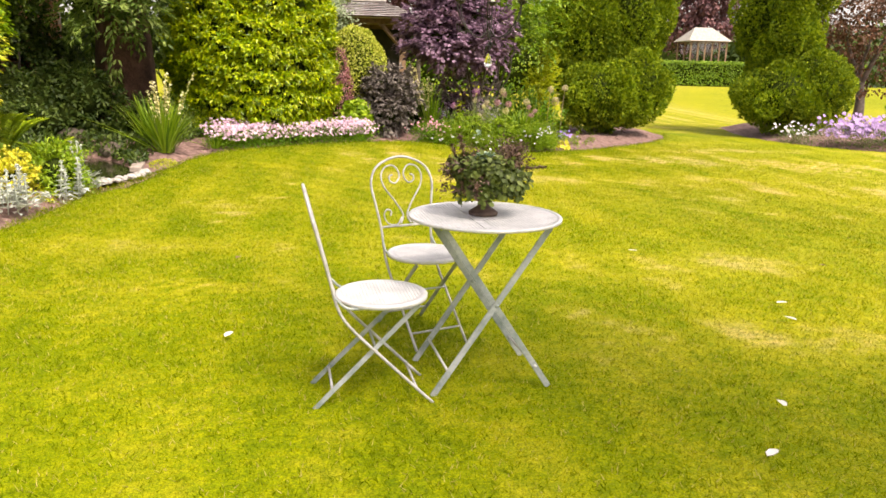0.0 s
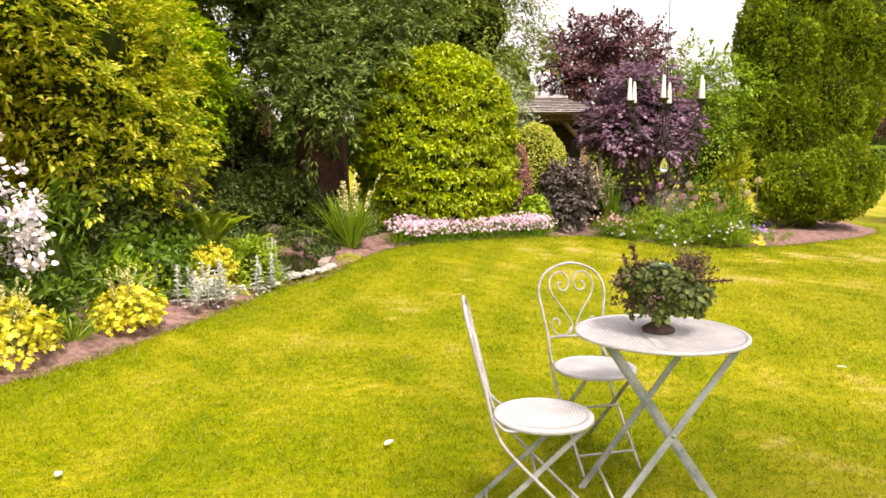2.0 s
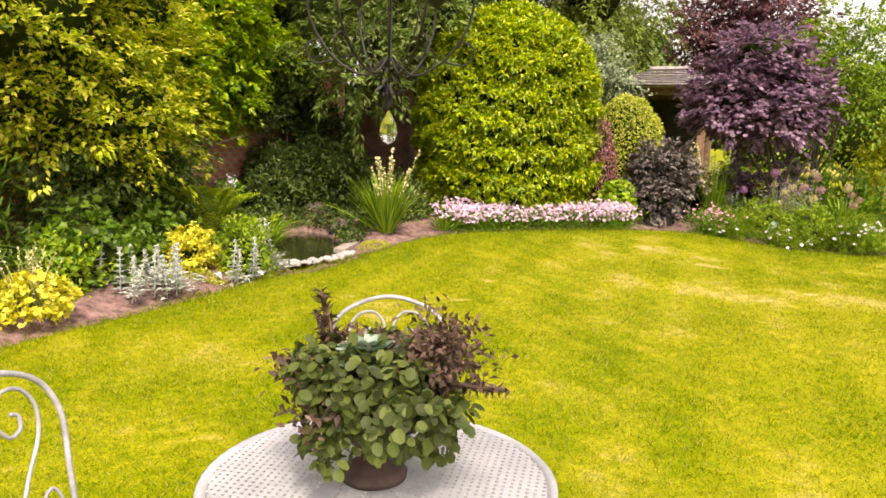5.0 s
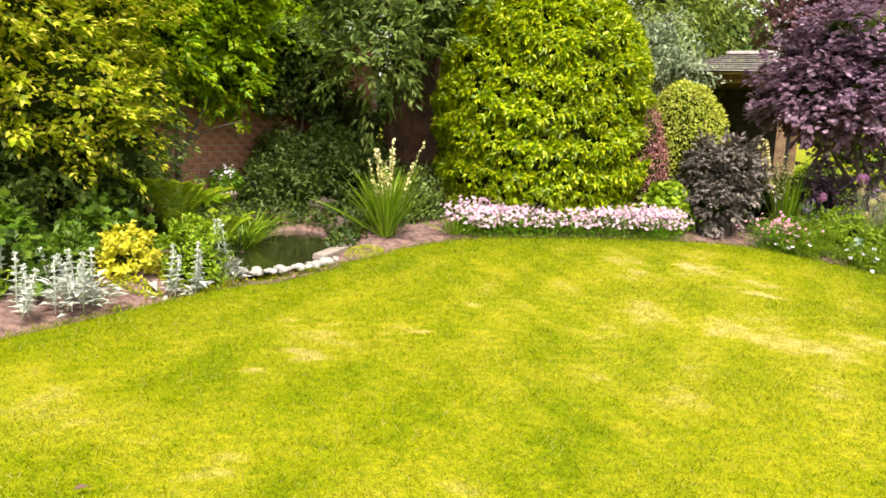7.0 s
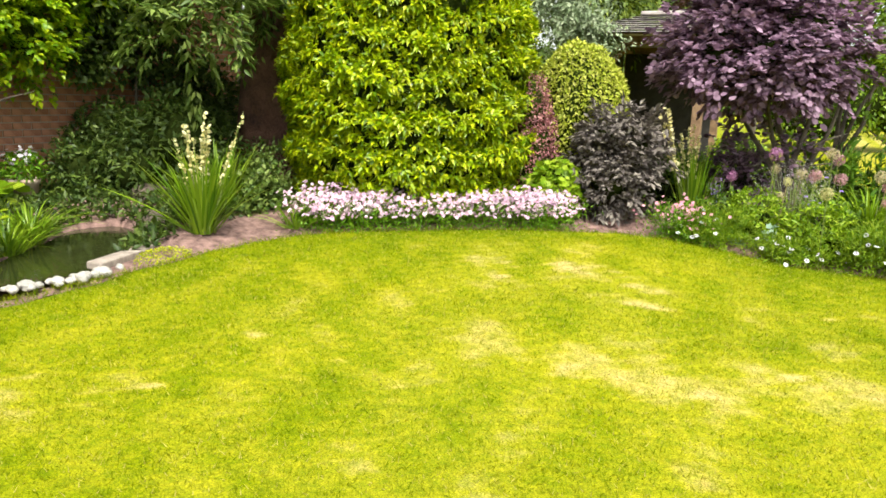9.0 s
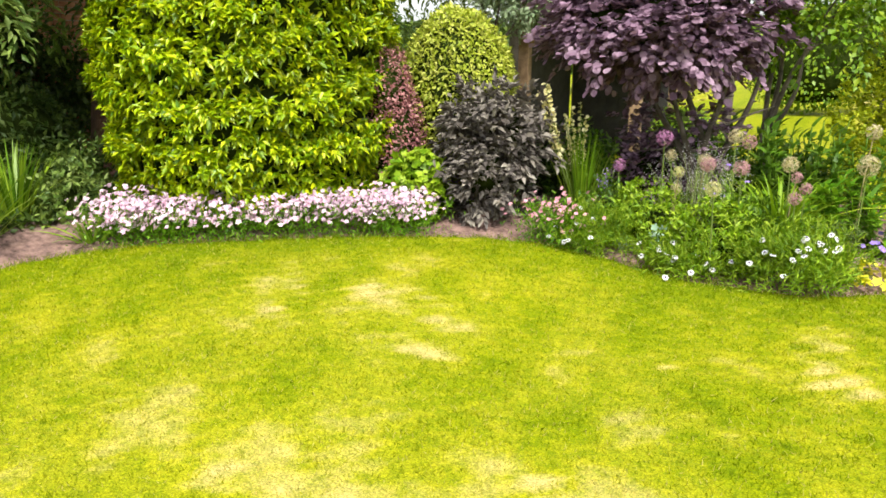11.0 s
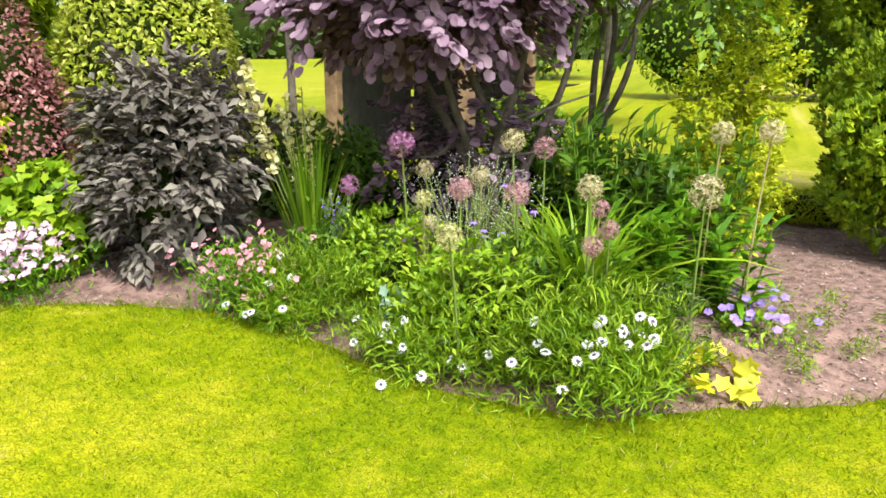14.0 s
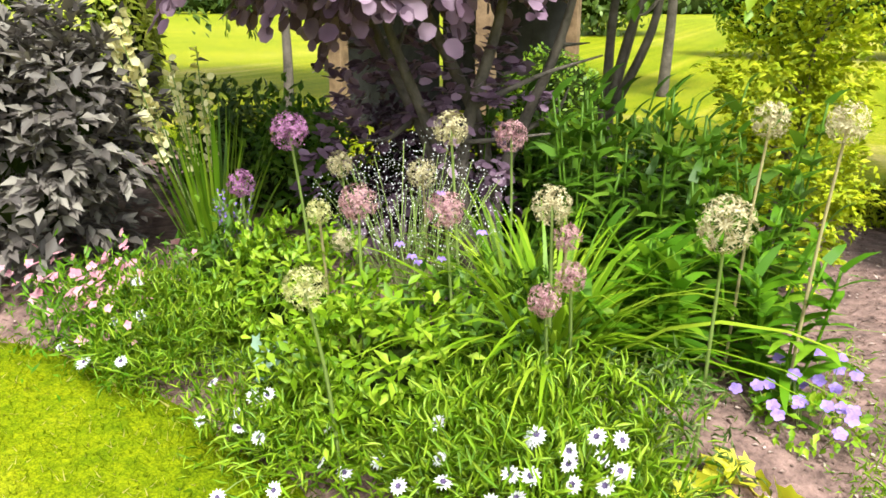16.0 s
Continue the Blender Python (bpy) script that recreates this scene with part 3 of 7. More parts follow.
def dryness(X, Y):
    P = np.stack([X, Y, X * 0], -1).reshape(-1, 3)
    n = (0.5 + 0.5 * wobble(P * np.array([0.8, 1.5, 1]), 11, 1.6)).reshape(X.shape)
    m = (wobble(P * np.array([1, 1.4, 1]), 17, 5.0)).reshape(X.shape)
    k = (wobble(P * np.array([1, 1.2, 1]), 23, 16.0)).reshape(X.shape)
    k3 = (wobble(P * np.array([1, 1.6, 1]), 37, 34.0)).reshape(X.shape)
    d = 0.10 + 0.05 * k3 + 0.30 * step(n, 0.40, 1.08) + 0.18 * m + 0.14 * k
    d += (0.10 * step(Y, 5.0, 7) - 0.10 * step(Y, 7.6, 9.5)) + 0.10 * step(X, 3.2, 6) - 0.10 * np.exp(-(((X + 0.2) / 0.9) ** 2 + ((Y - 2.2) / 0.45) ** 2))
    d -= 0.25 * np.exp(-(np.maximum(-off_edge(BED, X, Y), 0) / 0.42) ** 2)
    for x, y, a, b, s in DRY:
        d += 0.8 * s * np.exp(-(((X - x) / a) ** 2 + ((Y - y) / b) ** 2) * (1 + 0.7 * k)) * np.clip(0.6 + 0.9 * k + 0.5 * m, 0.0, 1.25) * (0.4 + 0.8 * step(k3, -0.25, 0.5))
    d += 0.05 * step(Y, 14, 20)
    return np.clip(d, 0, 0.85)


def grid_axis(lo, hi, fine, far):
    a = np.arange(lo, hi + 1e-6, fine)
    out = [hi + (far - hi) * k ** 2.2 for k in np.linspace(0, 1, 16)[1:]]
    left = [lo - (far + lo) * k ** 2.2 for k in np.linspace(0, 1, 16)[1:]]
    return np.array(left[::-1] + list(a) + out)


def grid_mesh(name, X, Y, Z, mat, keep=None):
    ny, nx = X.shape
    i = np.arange(ny * nx).reshape(ny, nx)
    q = np.stack([i[:-1, :-1], i[:-1, 1:], i[1:, 1:], i[1:, :-1]], -1)
    if keep is not None:
        q = q[keep]
    q = q.reshape(-1, 4)
    F = np.concatenate([q[:, [0, 1, 2]], q[:, [0, 2, 3]]])
    used = np.unique(F)
    back = np.full(ny * nx, -1)
    back[used] = np.arange(len(used))
    V = np.stack([X, Y, Z], -1).reshape(-1, 3)[used]
    return mesh_of(name, V, back[F], mat, True)


def set_dry(me, V):
    at = me.attributes.new("dryness", "FLOAT", "POINT")
    at.data.foreach_set("value", dryness(V[:, 0], V[:, 1]).astype(np.float32))


# ---- ground ----
gx, gy = grid_axis(-8, 12, 0.1, 600), grid_axis(-6, 20, 0.1, 600)
GX, GY = np.meshgrid(gx, gy)
e1, e2 = off_edge(BED, GX, GY), off_edge(BED_R, GX, GY)
GZ = lawn_z(GX, GY) - 0.10 * step(np.maximum(e1, e2), 0.0, 0.12) - 0.4 * step(off_edge(POND_L, GX, GY), -0.3, 0.1)
me = grid_mesh("ground", GX, GY, GZ, M_LAWN)
vv = np.empty(len(me.vertices) * 3, np.float32)
me.vertices.foreach_get("co", vv)
set_dry(me, vv.reshape(-1, 3))
tagged(new("ground", me), "sunlit summer lawn with green and straw-dry patches", "lawn", kind="structure")


def bed_z(X, Y):
    P = np.stack([X, Y, X * 0], -1).reshape(-1, 3)
    e = np.maximum(off_edge(BED, X, Y), off_edge(BED_R, X, Y))
    z = -0.03 + rise(X, Y) + 0.12 * step(e, 0.0, 0.6) + (0.018 * wobble(P, 8, 4.0) + 0.012 * wobble(P, 9, 11.0)).reshape(X.shape) * step(e, 0.02, 0.2)
    po = off_edge(POND_L, X, Y)
    return z - 0.10 * step(po, -0.5, 0.0) * step(z, 0.05, 0.15) - 0.35 * step(po, -0.04, 0.15)


for nm, poly, x0, x1, y0, y1 in (("flower_bed_long", BED, -7, 7.3, -7, 17.4), ("flower_bed_right", BED_R, 8, 18, 11, 20)):
    bx, by = np.meshgrid(np.arange(x0, x1, 0.07), np.arange(y0, y1, 0.07))
    ins = off_edge(poly, bx, by)
    keep = (ins[:-1, :-1] > -0.05) & (ins[1:, 1:] > -0.05)
    bz = bed_z(bx, by)
    tagged(new(nm, grid_mesh(nm, bx, by, bz, M_SOIL, keep)), "crumbly reddish-brown mulched soil of a flower border", "flower bed", kind="structure")

# bark chips on the open soil
n = 9000
cx, cy = np.concatenate([R.uniform(3.6, 6.9, n), R.uniform(0.5, 2.0, 700), R.uniform(-2.8, -2.0, 900)]), np.concatenate([R.uniform(11.2, 15.0, n), R.uniform(11.1, 11.9, 700), R.uniform(3.0, 7.6, 900)])
ok = (off_edge(BED, cx, cy) > 0.03) & (off_edge(POND_L, cx, cy) < -0.1)
cx, cy = cx[ok], cy[ok]
m = len(cx)
D = unit(np.stack([R.normal(size=m), R.normal(size=m), R.normal(0, 0.25, m)], 1))
N = unit(np.stack([R.normal(0, 0.4, m), R.normal(0, 0.4, m), np.ones(m)], 1))
V, F = strew(np.stack([cx, cy, bed_z(cx, cy) + 0.008], 1), D, N, R.uniform(0.01, 0.03, m), R.uniform(0.006, 0.016, m), LEAF)
L_CHIP = leaf_mat("bark_chip", [(0.10, 0.055, 0.045), (0.22, 0.14, 0.12), (0.46, 0.36, 0.32)], 0.9, 0)
tagged(new("bark_chips", mesh_of("bark_chips", V, F, L_CHIP)), "scattered reddish bark chips on the soil", "bark mulch", kind="stuff")

# grass blades on the part of the lawn that is walked over
n = 1000000
qx, qy = R.uniform(-2.5, 10.5, n), R.uniform(-0.6, 17.0, n)
dens = np.clip(1.25 - 0.055 * np.maximum(qy - 3, 0), 0.35, 1) * (1 - step(qx, 4.5, 10.3)) * (1 - step(qy, 11.5, 17))
ok = (R.uniform(0, 1, n) < dens) & (off_edge(BED, qx, qy) < 0.03) & (off_edge(BED_R, qx, qy) < 0)
qx, qy = qx[ok], qy[ok]
m = len(qx)
lean = R.normal(0, 0.75, (m, 2))
D = unit(np.stack([lean[:, 0], lean[:, 1], np.ones(m)], 1))
N = unit(np.stack([R.normal(size=m), R.normal(size=m), np.full(m, 0.3)], 1))
dr = dryness(qx, qy)
rim = np.exp(-(off_edge(BED, qx, qy) / 0.1) ** 2)
tuft = wobble(np.stack([qx, qy, qx * 0], 1), 29, 14.0)
h = R.uniform(0.014, 0.036, m) * (1.1 - 0.5 * dr) * (1 + 0.9 * rim) * (1 + 0.25 * tuft)
V, F = strew(np.stack([qx, qy, lawn_z(qx, qy) - 0.003], 1), D, N, h, R.uniform(0.003, 0.006, m), TRI)
me = mesh_of("grass", V, F, M_BLADE)
at = me.attributes.new("dryness", "FLOAT", "POINT")
at.data.foreach_set("value", np.repeat(dr, 3).astype(np.float32))
tagged(new("grass", me), "short mown blades of yellow-green grass", "grass", kind="stuff")

# pond
tagged(new("pond_water", mesh_of("pond_water", np.column_stack([POND_L, np.full(len(POND_L), 0.055)]), [tuple(range(len(POND_L)))][0:1], M_WATER)),
       "still dark greenish water of a garden pond", "pond", kind="structure")


# ---- brick wall ----
def garden_wall():
    x, y0, y1, h, th = -4.9, -2.0, 13.2, 2.62, 0.22
    wall = tagged(new("wall_west", box("wall_west", (th, y1 - y0, h), (x - th / 2 - 0.004, (y0 + y1) / 2, h / 2), M_MORTAR, 0)),
                  "old red brick garden wall under a stone coping", "wall", kind="structure")
    me = box("brick", (0.012, 0.212, 0.064), (0, 0, 0), M_BRICK, 0.003)
    rest = []
    rows = 34
    for r in range(rows):
        z = 0.04 + r * 0.0755
        for k in range(int((y1 - y0) / 0.2245)):
            y = y0 + 0.11 + k * 0.2245 + (0.112 if r % 2 else 0)
            if y > y1 - 0.1:
                continue
            if 8.35 < y < 10.6 and 0.7 < z < 2.0:
                b = new("brick", me)
                b.parent = wall
                b.location = (x + 0.003 + R.uniform(0, 0.004), y, z)
            else:
                rest.append((y, z))
    src = np.array([v.co[:] for v in me.vertices])
    polys = [tuple(p.vertices) for p in me.polygons]
    tri = np.array([(p[0], p[i], p[i + 1]) for p in polys for i in range(1, len(p) - 1)])
    C = np.array([(x + 0.003 + R.uniform(0, 0.004), y, z) for y, z in rest])
    V = (src[None] + C[:, None]).reshape(-1, 3)
    F = (tri[None] + (np.arange(len(C)) * len(src))[:, None, None]).reshape(-1, 3)
    tagged(part("brick_courses", mesh_of("brick_courses", V, F, M_BRICK), wall), kind="stuff")
    part("coping", box("coping", (0.34, y1 - y0, 0.07), (x - 0.11, (y0 + y1) / 2, h + 0.036), M_COPING, 0.015), wall, "grey weathered coping stones")


# ---- shrubs and trees ----
def bush(name, at, lobes, n, leaf, mat, label, category="shrub", core=0.86, group="", rough=0.12, depth=0.08, droop=0.3, spread=0.7, stems=None, freq=2.2, shape=LEAF, clump=0.0, boughs=None):
    """A dense shrub: short stems, dark core painting its inner shade, crown of single leaves. Lobes are relative to its
    base.
    """
    ob = thing(name, at, label, category, group)
    tops = stems or [(l[0][0] * 0.8, l[0][1] * 0.8, l[0][2]) for l in lobes[:4]]
    part("woody_base", limbs_mesh("woody_base", (0, 0, -0.05), tops, 0.035, M_BARK), ob)
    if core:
        part("shade_core", core_mesh("shade_core", lobes, core, None, rough), ob)
    V, F = bough_cloud(lobes, n, leaf[0], leaf[1], shape, **boughs) if boughs else leaf_cloud(lobes, n, leaf[0], leaf[1], shape, droop, spread, rough, depth, freq, clump)
    if boughs:
        V, F = join_va([(V, F), inner_leaves(lobes, int(n * 0.3), leaf[0], leaf[1], shape)])
    part("crown", mesh_of("crown", V, F, mat), ob)
    return ob


def tree(name, at, height, trunk_r, lobes, n, leaf, mat, label, bark=None, tops=None, shape=LEAF, depth=0.3, rough=0.25, droop=0.4, core=0.0, trunk_h=None, boughs=None):
    ob = thing(name, at, label, "tree")
    th = trunk_h or height * 0.5
    line = curve_pts([(0, 0, -0.1), (0.04, 0.02, th * 0.5), (0, 0.05, th)], 6)
    V, F = tube_va(line, trunk_r * np.linspace(1.25, 0.7, len(line)), 10)
    part("trunk", mesh_of("trunk", V, F, bark or M_BARK, True), ob)
    part("branchwork", limbs_mesh("branchwork", (0, 0.05, th - 0.1), tops or [tuple(l[0]) for l in lobes[:7]], trunk_r * 0.55, bark or M_BARK), ob)
    if core:
        part("shade_core", core_mesh("shade_core", [l for l in lobes if l[1][0] > 1.0], core * 0.72), ob)
    V, F = bough_cloud(lobes, n, leaf[0], leaf[1], shape, **boughs) if boughs else leaf_cloud(lobes, n, leaf[0], leaf[1], shape, droop, 0.8, rough, depth, 3.0, leaf[0] * 1.1)
    if boughs:
        V, F = join_va([(V, F), inner_leaves(lobes, int(n * 0.3), leaf[0], leaf[1], shape)])
    part("crown", mesh_of("crown", V, F, mat), ob)
    return ob


def topiary():
    """Clipped laurel: upright sides and a rounded top, leaf by leaf."""
    ob = thing("laurel_topiary", (-1.15, 11.38, 0.2), "tall clipped dome of glossy yellow-green laurel", "topiary")
    part("woody_base", limbs_mesh("woody_base", (0, 0, -0.1), [(0.3, 0.1, 1.2), (-0.3, 0.1, 1.1), (0, -0.3, 1.3)], 0.06, M_BARK), ob)
    H = 2.98

    def prof(z):
        t = np.clip(z / H, 0, 1)
        low = 0.90 + 0.12 * step(t, 0.0, 0.25)
        return 1.23 * low * np.sqrt(np.clip(1 - np.clip((t - 0.50) / 0.51, 0, 1) ** 2.3, 0, 1))

    # leafy shoots in loose tiers, each a whorl of leaves round its tip
    q, per = 5600, 12
    z = np.concatenate([R.uniform(0.2, 2.85, q), R.uniform(2.3, H - 0.01, q // 5)])
    a = R.uniform(0, 2 * np.pi, len(z))
    tier = np.sin(z * 15 + 3.5 * wobble(np.stack([np.cos(a), np.sin(a), z * 0.5], 1), 44, 2.6))
    z = np.clip(z + 0.028 * tier, 0.15, H - 0.01)
    U = np.stack([np.cos(a), np.sin(a), z * 1.2], 1)
    r = prof(z) * (1 + 0.05 * wobble(U, 3, 2.0)) + 0.04 * tier - np.abs(R.normal(0, 0.045, len(z)))
    up = step(z, 1.6, 3.0)
    O = unit(np.stack([np.cos(a), np.sin(a), 0.25 + 2.2 * up ** 2], 1) + R.normal(0, 0.22, (len(z), 3)))
    P = np.stack([r * np.cos(a), r * np.sin(a), z], 1)
    i = np.repeat(np.arange(len(z)), per)
    m = len(i)
    W = R.normal(0, 1, (m, 3))
    W = unit(W - O[i] * (W * O[i]).sum(1)[:, None])
    t = R.uniform(0, 1, m)
    D = O[i] * (0.25 + 0.7 * t)[:, None] + W * (1.0 - 0.35 * t)[:, None] + np.array([0, 0, -0.35])
    N = O[i] + np.array([0, 0, 1.0]) + R.normal(0, 0.35, (m, 3))
    g = R.uniform(0.7, 1.2, m) * (1.1 - 0.35 * t)
    V, F = strew(P[i] + O[i] * (0.07 * t)[:, None] + R.normal(0, 0.012, (m, 3)), D, N, 0.088 * g, 0.036 * g, LEAF)
    part("crown", mesh_of("crown", V, F, L_LAUREL), ob)
    # near-black core paints the shade seen between the shoots
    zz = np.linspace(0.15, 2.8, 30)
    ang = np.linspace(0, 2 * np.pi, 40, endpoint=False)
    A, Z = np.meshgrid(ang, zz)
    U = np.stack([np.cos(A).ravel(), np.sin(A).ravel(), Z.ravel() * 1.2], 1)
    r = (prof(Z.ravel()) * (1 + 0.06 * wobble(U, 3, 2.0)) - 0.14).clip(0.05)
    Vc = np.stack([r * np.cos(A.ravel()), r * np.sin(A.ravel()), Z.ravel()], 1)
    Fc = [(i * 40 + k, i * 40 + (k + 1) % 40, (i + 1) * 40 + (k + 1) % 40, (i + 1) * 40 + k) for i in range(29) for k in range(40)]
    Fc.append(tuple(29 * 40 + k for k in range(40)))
    part("shade_core", mesh_of("shade_core", Vc, Fc, M_CORE, True), ob)


def conifer(at, lobes, n, label, trunk_h=1.0, mat=None):
    ob = thing("conifer", at, label, "conifer")
    V, F = tube_va(curve_pts([(0, 0, -0.1), (0.02, 0, trunk_h * 0.6), (0, 0, trunk_h * 2.2)], 6), np.linspace(0.17, 0.08, 12), 9)
    part("trunk", mesh_of("trunk", V, F, M_BARK, True), ob)
    tagged(part("shade_core", core_mesh("shade_core", lobes, 0.74, None, 0.14), ob), kind="stuff")
    g = np.random.default_rng(lobes[0][2])
    puffs = []
    for c, r, seed, zmin in lobes:
        for q in range(max(5, int(26 * r[0]))):
            d = g.normal(size=3) * np.array([1, 1, 0.8])
            d[1] -= 0.5
            d /= np.linalg.norm(d)
            puffs.append((tuple(np.asarray(c) + d * np.asarray(r) * 0.8), tuple(np.asarray(r) * g.uniform(0.18, 0.34)), seed * 40 + q, -1))
    lobes = lobes + puffs
    area = np.array([r[0] * r[2] for _, r, _, _ in lobes])
    area = area / area.sum()
    out = []
    for (c, r, seed, zmin), a in zip(lobes, area):
        m = int(n * a)
        U = sphere_dirs(m, zmin)
        tuft = 0.07 * np.abs(np.sin(9 * np.arctan2(U[:, 1], U[:, 0]) + 3 * wobble(U, seed + 5, 3))) * np.abs(np.sin(11 * U[:, 2] + 2 * wobble(U, seed + 9, 3)))
        k = (0.82 if r[0] > 0.5 else 0.98) + 0.14 * wobble(U, seed, 2.2) + tuft * 1.4 - np.abs(R.normal(0, 0.05, m))
        P = np.asarray(c) + U * np.asarray(r) * k[:, None]
        O = unit(U / np.asarray(r))
        D = unit(O * 0.8 + R.normal(0, 0.45, (m, 3)) + np.array([0, 0, 0.45]))
        tang = unit(np.cross(O, [0, 0, 1.0]) + R.normal(0, 0.5, (m, 3)))
        out.append(strew(P, D, tang, R.uniform(0.04, 0.075, m), R.uniform(0.035, 0.06, m), SPRAY))
    V, F = join_va(out)
    part("crown", mesh_of("crown", V, F, mat or L_CONIFER), ob)


garden_wall()
topiary()
bush("clipped_dome", (0.42, 12.45, 0.08), [((0, 0, 1.12), (0.56, 0.54, 0.86), 21, -1)], 12000, (0.05, 0.026), L_DOME, "rounded clipped shrub with pale variegated leaves", "topiary", 0.88, rough=0.05, depth=0.05)

conifer((5.55, 14.6, 0.1), [((-0.3, -0.45, 0.78), (0.88, 0.85, 0.75), 31, -1), ((0.35, -0.35, 0.95), (0.8, 0.8, 0.9), 32, -1), ((-0.45, 0.35, 2.2), (0.88, 0.85, 1.3), 33, -1),
                         ((0.42, 0.15, 2.3), (0.8, 0.8, 1.25), 34, -1), ((-0.55, 0.35, 3.6), (0.95, 0.9, 1.35), 35, -1), ((0.6, 0.4, 3.7), (0.95, 0.9, 1.4), 36, -1), ((0.1, 0.5, 5.3), (1.1, 1.0, 1.5), 37, -1)],
        190000, "tall billowing dark green cypress in mulched soil")
conifer((9.85, 15.6, 0.1), [((-0.35, -0.45, 0.85), (0.9, 0.9, 0.85), 41, -1), ((0.45, -0.3, 1.0), (0.9, 0.9, 1.0), 42, -1), ((-0.25, 0.1, 2.4), (0.98, 0.95, 1.4), 43, -1), ((0.3, 0.1, 4.0), (0.9, 0.9, 1.6), 44, -1)],
        110000, "broad billowing cypress beside the lawn gap")
bush("golden_shrub", (3.95, 13.4, 0.1), [((0, 0, 0.5), (0.26, 0.24, 0.5), 51, -1), ((-0.1, 0.0, 0.95), (0.2, 0.2, 0.4), 53, -1), ((0.08, 0.05, 1.3), (0.17, 0.17, 0.45), 52, -1)],
     9000, (0.036, 0.022), L_YCON, "slim golden-yellow upright leafy shrub", core=0.0, boughs=dict(per=18, reach=0.16, droop=0.1, lift=0.6))
bush("golden_heather", (4.5, 14.9, 0.12), [((0, 0, 0.1), (0.36, 0.22, 0.14), 55, -0.5)], 2500, (0.05, 0.012), L_YCON, "low golden-green heather mound", core=0.8, shape=QUAD)

# purple smoke bush
sb = [((-0.1, -0.1, 1.8), (0.8, 0.72, 0.4), 61, -1), ((-0.4, 0, 2.0), (0.55, 0.6, 0.5), 62, -1), ((0.3, 0.0, 1.95), (0.55, 0.6, 0.5), 63, -1), ((-0.1, 0.1, 2.5), (0.6, 0.6, 0.5), 64, -1), ((0.1, -0.42, 1.72), (0.5, 0.35, 0.2), 65, -1)]
low = [((0.1, 0.4, 0.85), (0.55, 0.35, 0.5), 66, -1), ((-0.05, 0.1, 0.55), (0.3, 0.2, 0.35), 67, -1)]
smoke = thing("smoke_bush", (2.3, 12.65, 0.1), "dense purple-leaved smoke bush on several bare stems", "shrub")
part("woody_base", limbs_mesh("woody_base", (0.35, 0.3, -0.1), [(0.75, 0.5, 1.6), (0.45, 0.2, 1.9), (0.1, 0.1, 2.0), (-0.3, 0.1, 1.8), (0.0, -0.2, 1.6)], 0.045, M_BARK), smoke)
part("shade_core", core_mesh("shade_core", sb[:4], 0.6, None, 0.2), smoke)
V, F = join_va([bough_cloud(sb, 17000, 0.072, 0.056, ROUND, 16, 0.34, 0.35, (0.45, 0.95), 0.25, 0.5, 0.1), bough_cloud(low, 1500, 0.06, 0.045, ROUND, 14, 0.25, 0.3, (0.3, 0.9))])
part("crown", mesh_of("crown", V, F, L_SMOKE), smoke)

bush("barberry", (0.06, 11.75, 0.18), [((0.03, -0.05, 0.7), (0.33, 0.27, 0.6), 71, -1), ((0.06, -0.1, 1.1), (0.25, 0.22, 0.38), 72, -1)], 6000, (0.035, 0.02), L_BERB, "upright wine-red barberry bush", core=0.7, rough=0.2, depth=0.15, shape=QUAD)
bush("purple_sage", (0.98, 11.82, 0.14), [((0, 0, 0.5), (0.36, 0.32, 0.5), 73, -1), ((-0.06, 0.05, 0.9), (0.3, 0.28, 0.36), 74, -1), ((0.22, 0.1, 0.8), (0.22, 0.25, 0.4), 75, -1)], 5600, (0.085, 0.04), L_SAGE,
     "dusky purple-grey leafy sage bush", core=0.5, rough=0.25, boughs=dict(per=14, reach=0.2, droop=0.35, lift=0.3))
bush("lady_mantle", (0.45, 11.5, 0.14), [((0, 0, 0.3), (0.34, 0.26, 0.3), 76, -0.8), ((0.02, 0.02, 0.48), (0.24, 0.2, 0.2), 77, -0.8)], 1000, (0.075, 0.075), L_LIME, "fresh green lobed-leaf perennial clump", "plant", core=0.6, shape=LOBED, depth=0.2)

# small green tree behind the border, and the trees beyond
tree("small_tree", (3.05, 13.5, 0.1), 3.4, 0.05, [((0.2, -0.2, 2.3), (0.75, 0.7, 0.55), 81, -1), ((0.6, 0.1, 2.7), (0.7, 0.7, 0.6), 82, -1), ((0.1, 0.2, 2.8), (0.6, 0.6, 0.55), 83, -1), ((0.5, -0.1, 1.9), (0.5, 0.5, 0.3), 84, -1)],
     7500, (0.07, 0.042), L_GTREE, "slender multi-stemmed tree with light green leaves", tops=[(0.3, 0, 2.6), (0.7, 0.1, 2.5), (0.1, 0.3, 2.7), (0.5, -0.2, 2.0)], trunk_h=0.8, boughs=dict(per=22, reach=0.45, droop=0.35, inner=(0.35, 0.9)))
tree("copper_tree", (1.7, 22.0, 0), 5.6, 0.075, [((0, 0, 3.8), (1.5, 1.4, 1.0), 85, -1), ((-0.9, 0, 4.5), (1.1, 1.2, 0.8), 86, -1), ((0.9, 0, 4.6), (1.1, 1.2, 0.8), 87, -1), ((0, 0, 4.9), (1.0, 1.1, 0.7), 88, -1), ((-1.0, 0, 3.2), (0.7, 0.7, 0.7), 89, -1)],
     13000, (0.12, 0.08), L_PTREE, "airy copper-leaved tree against the sky", trunk_h=2.6, boughs=dict(per=24, reach=0.6, droop=0.2, inner=(0.3, 0.9)))
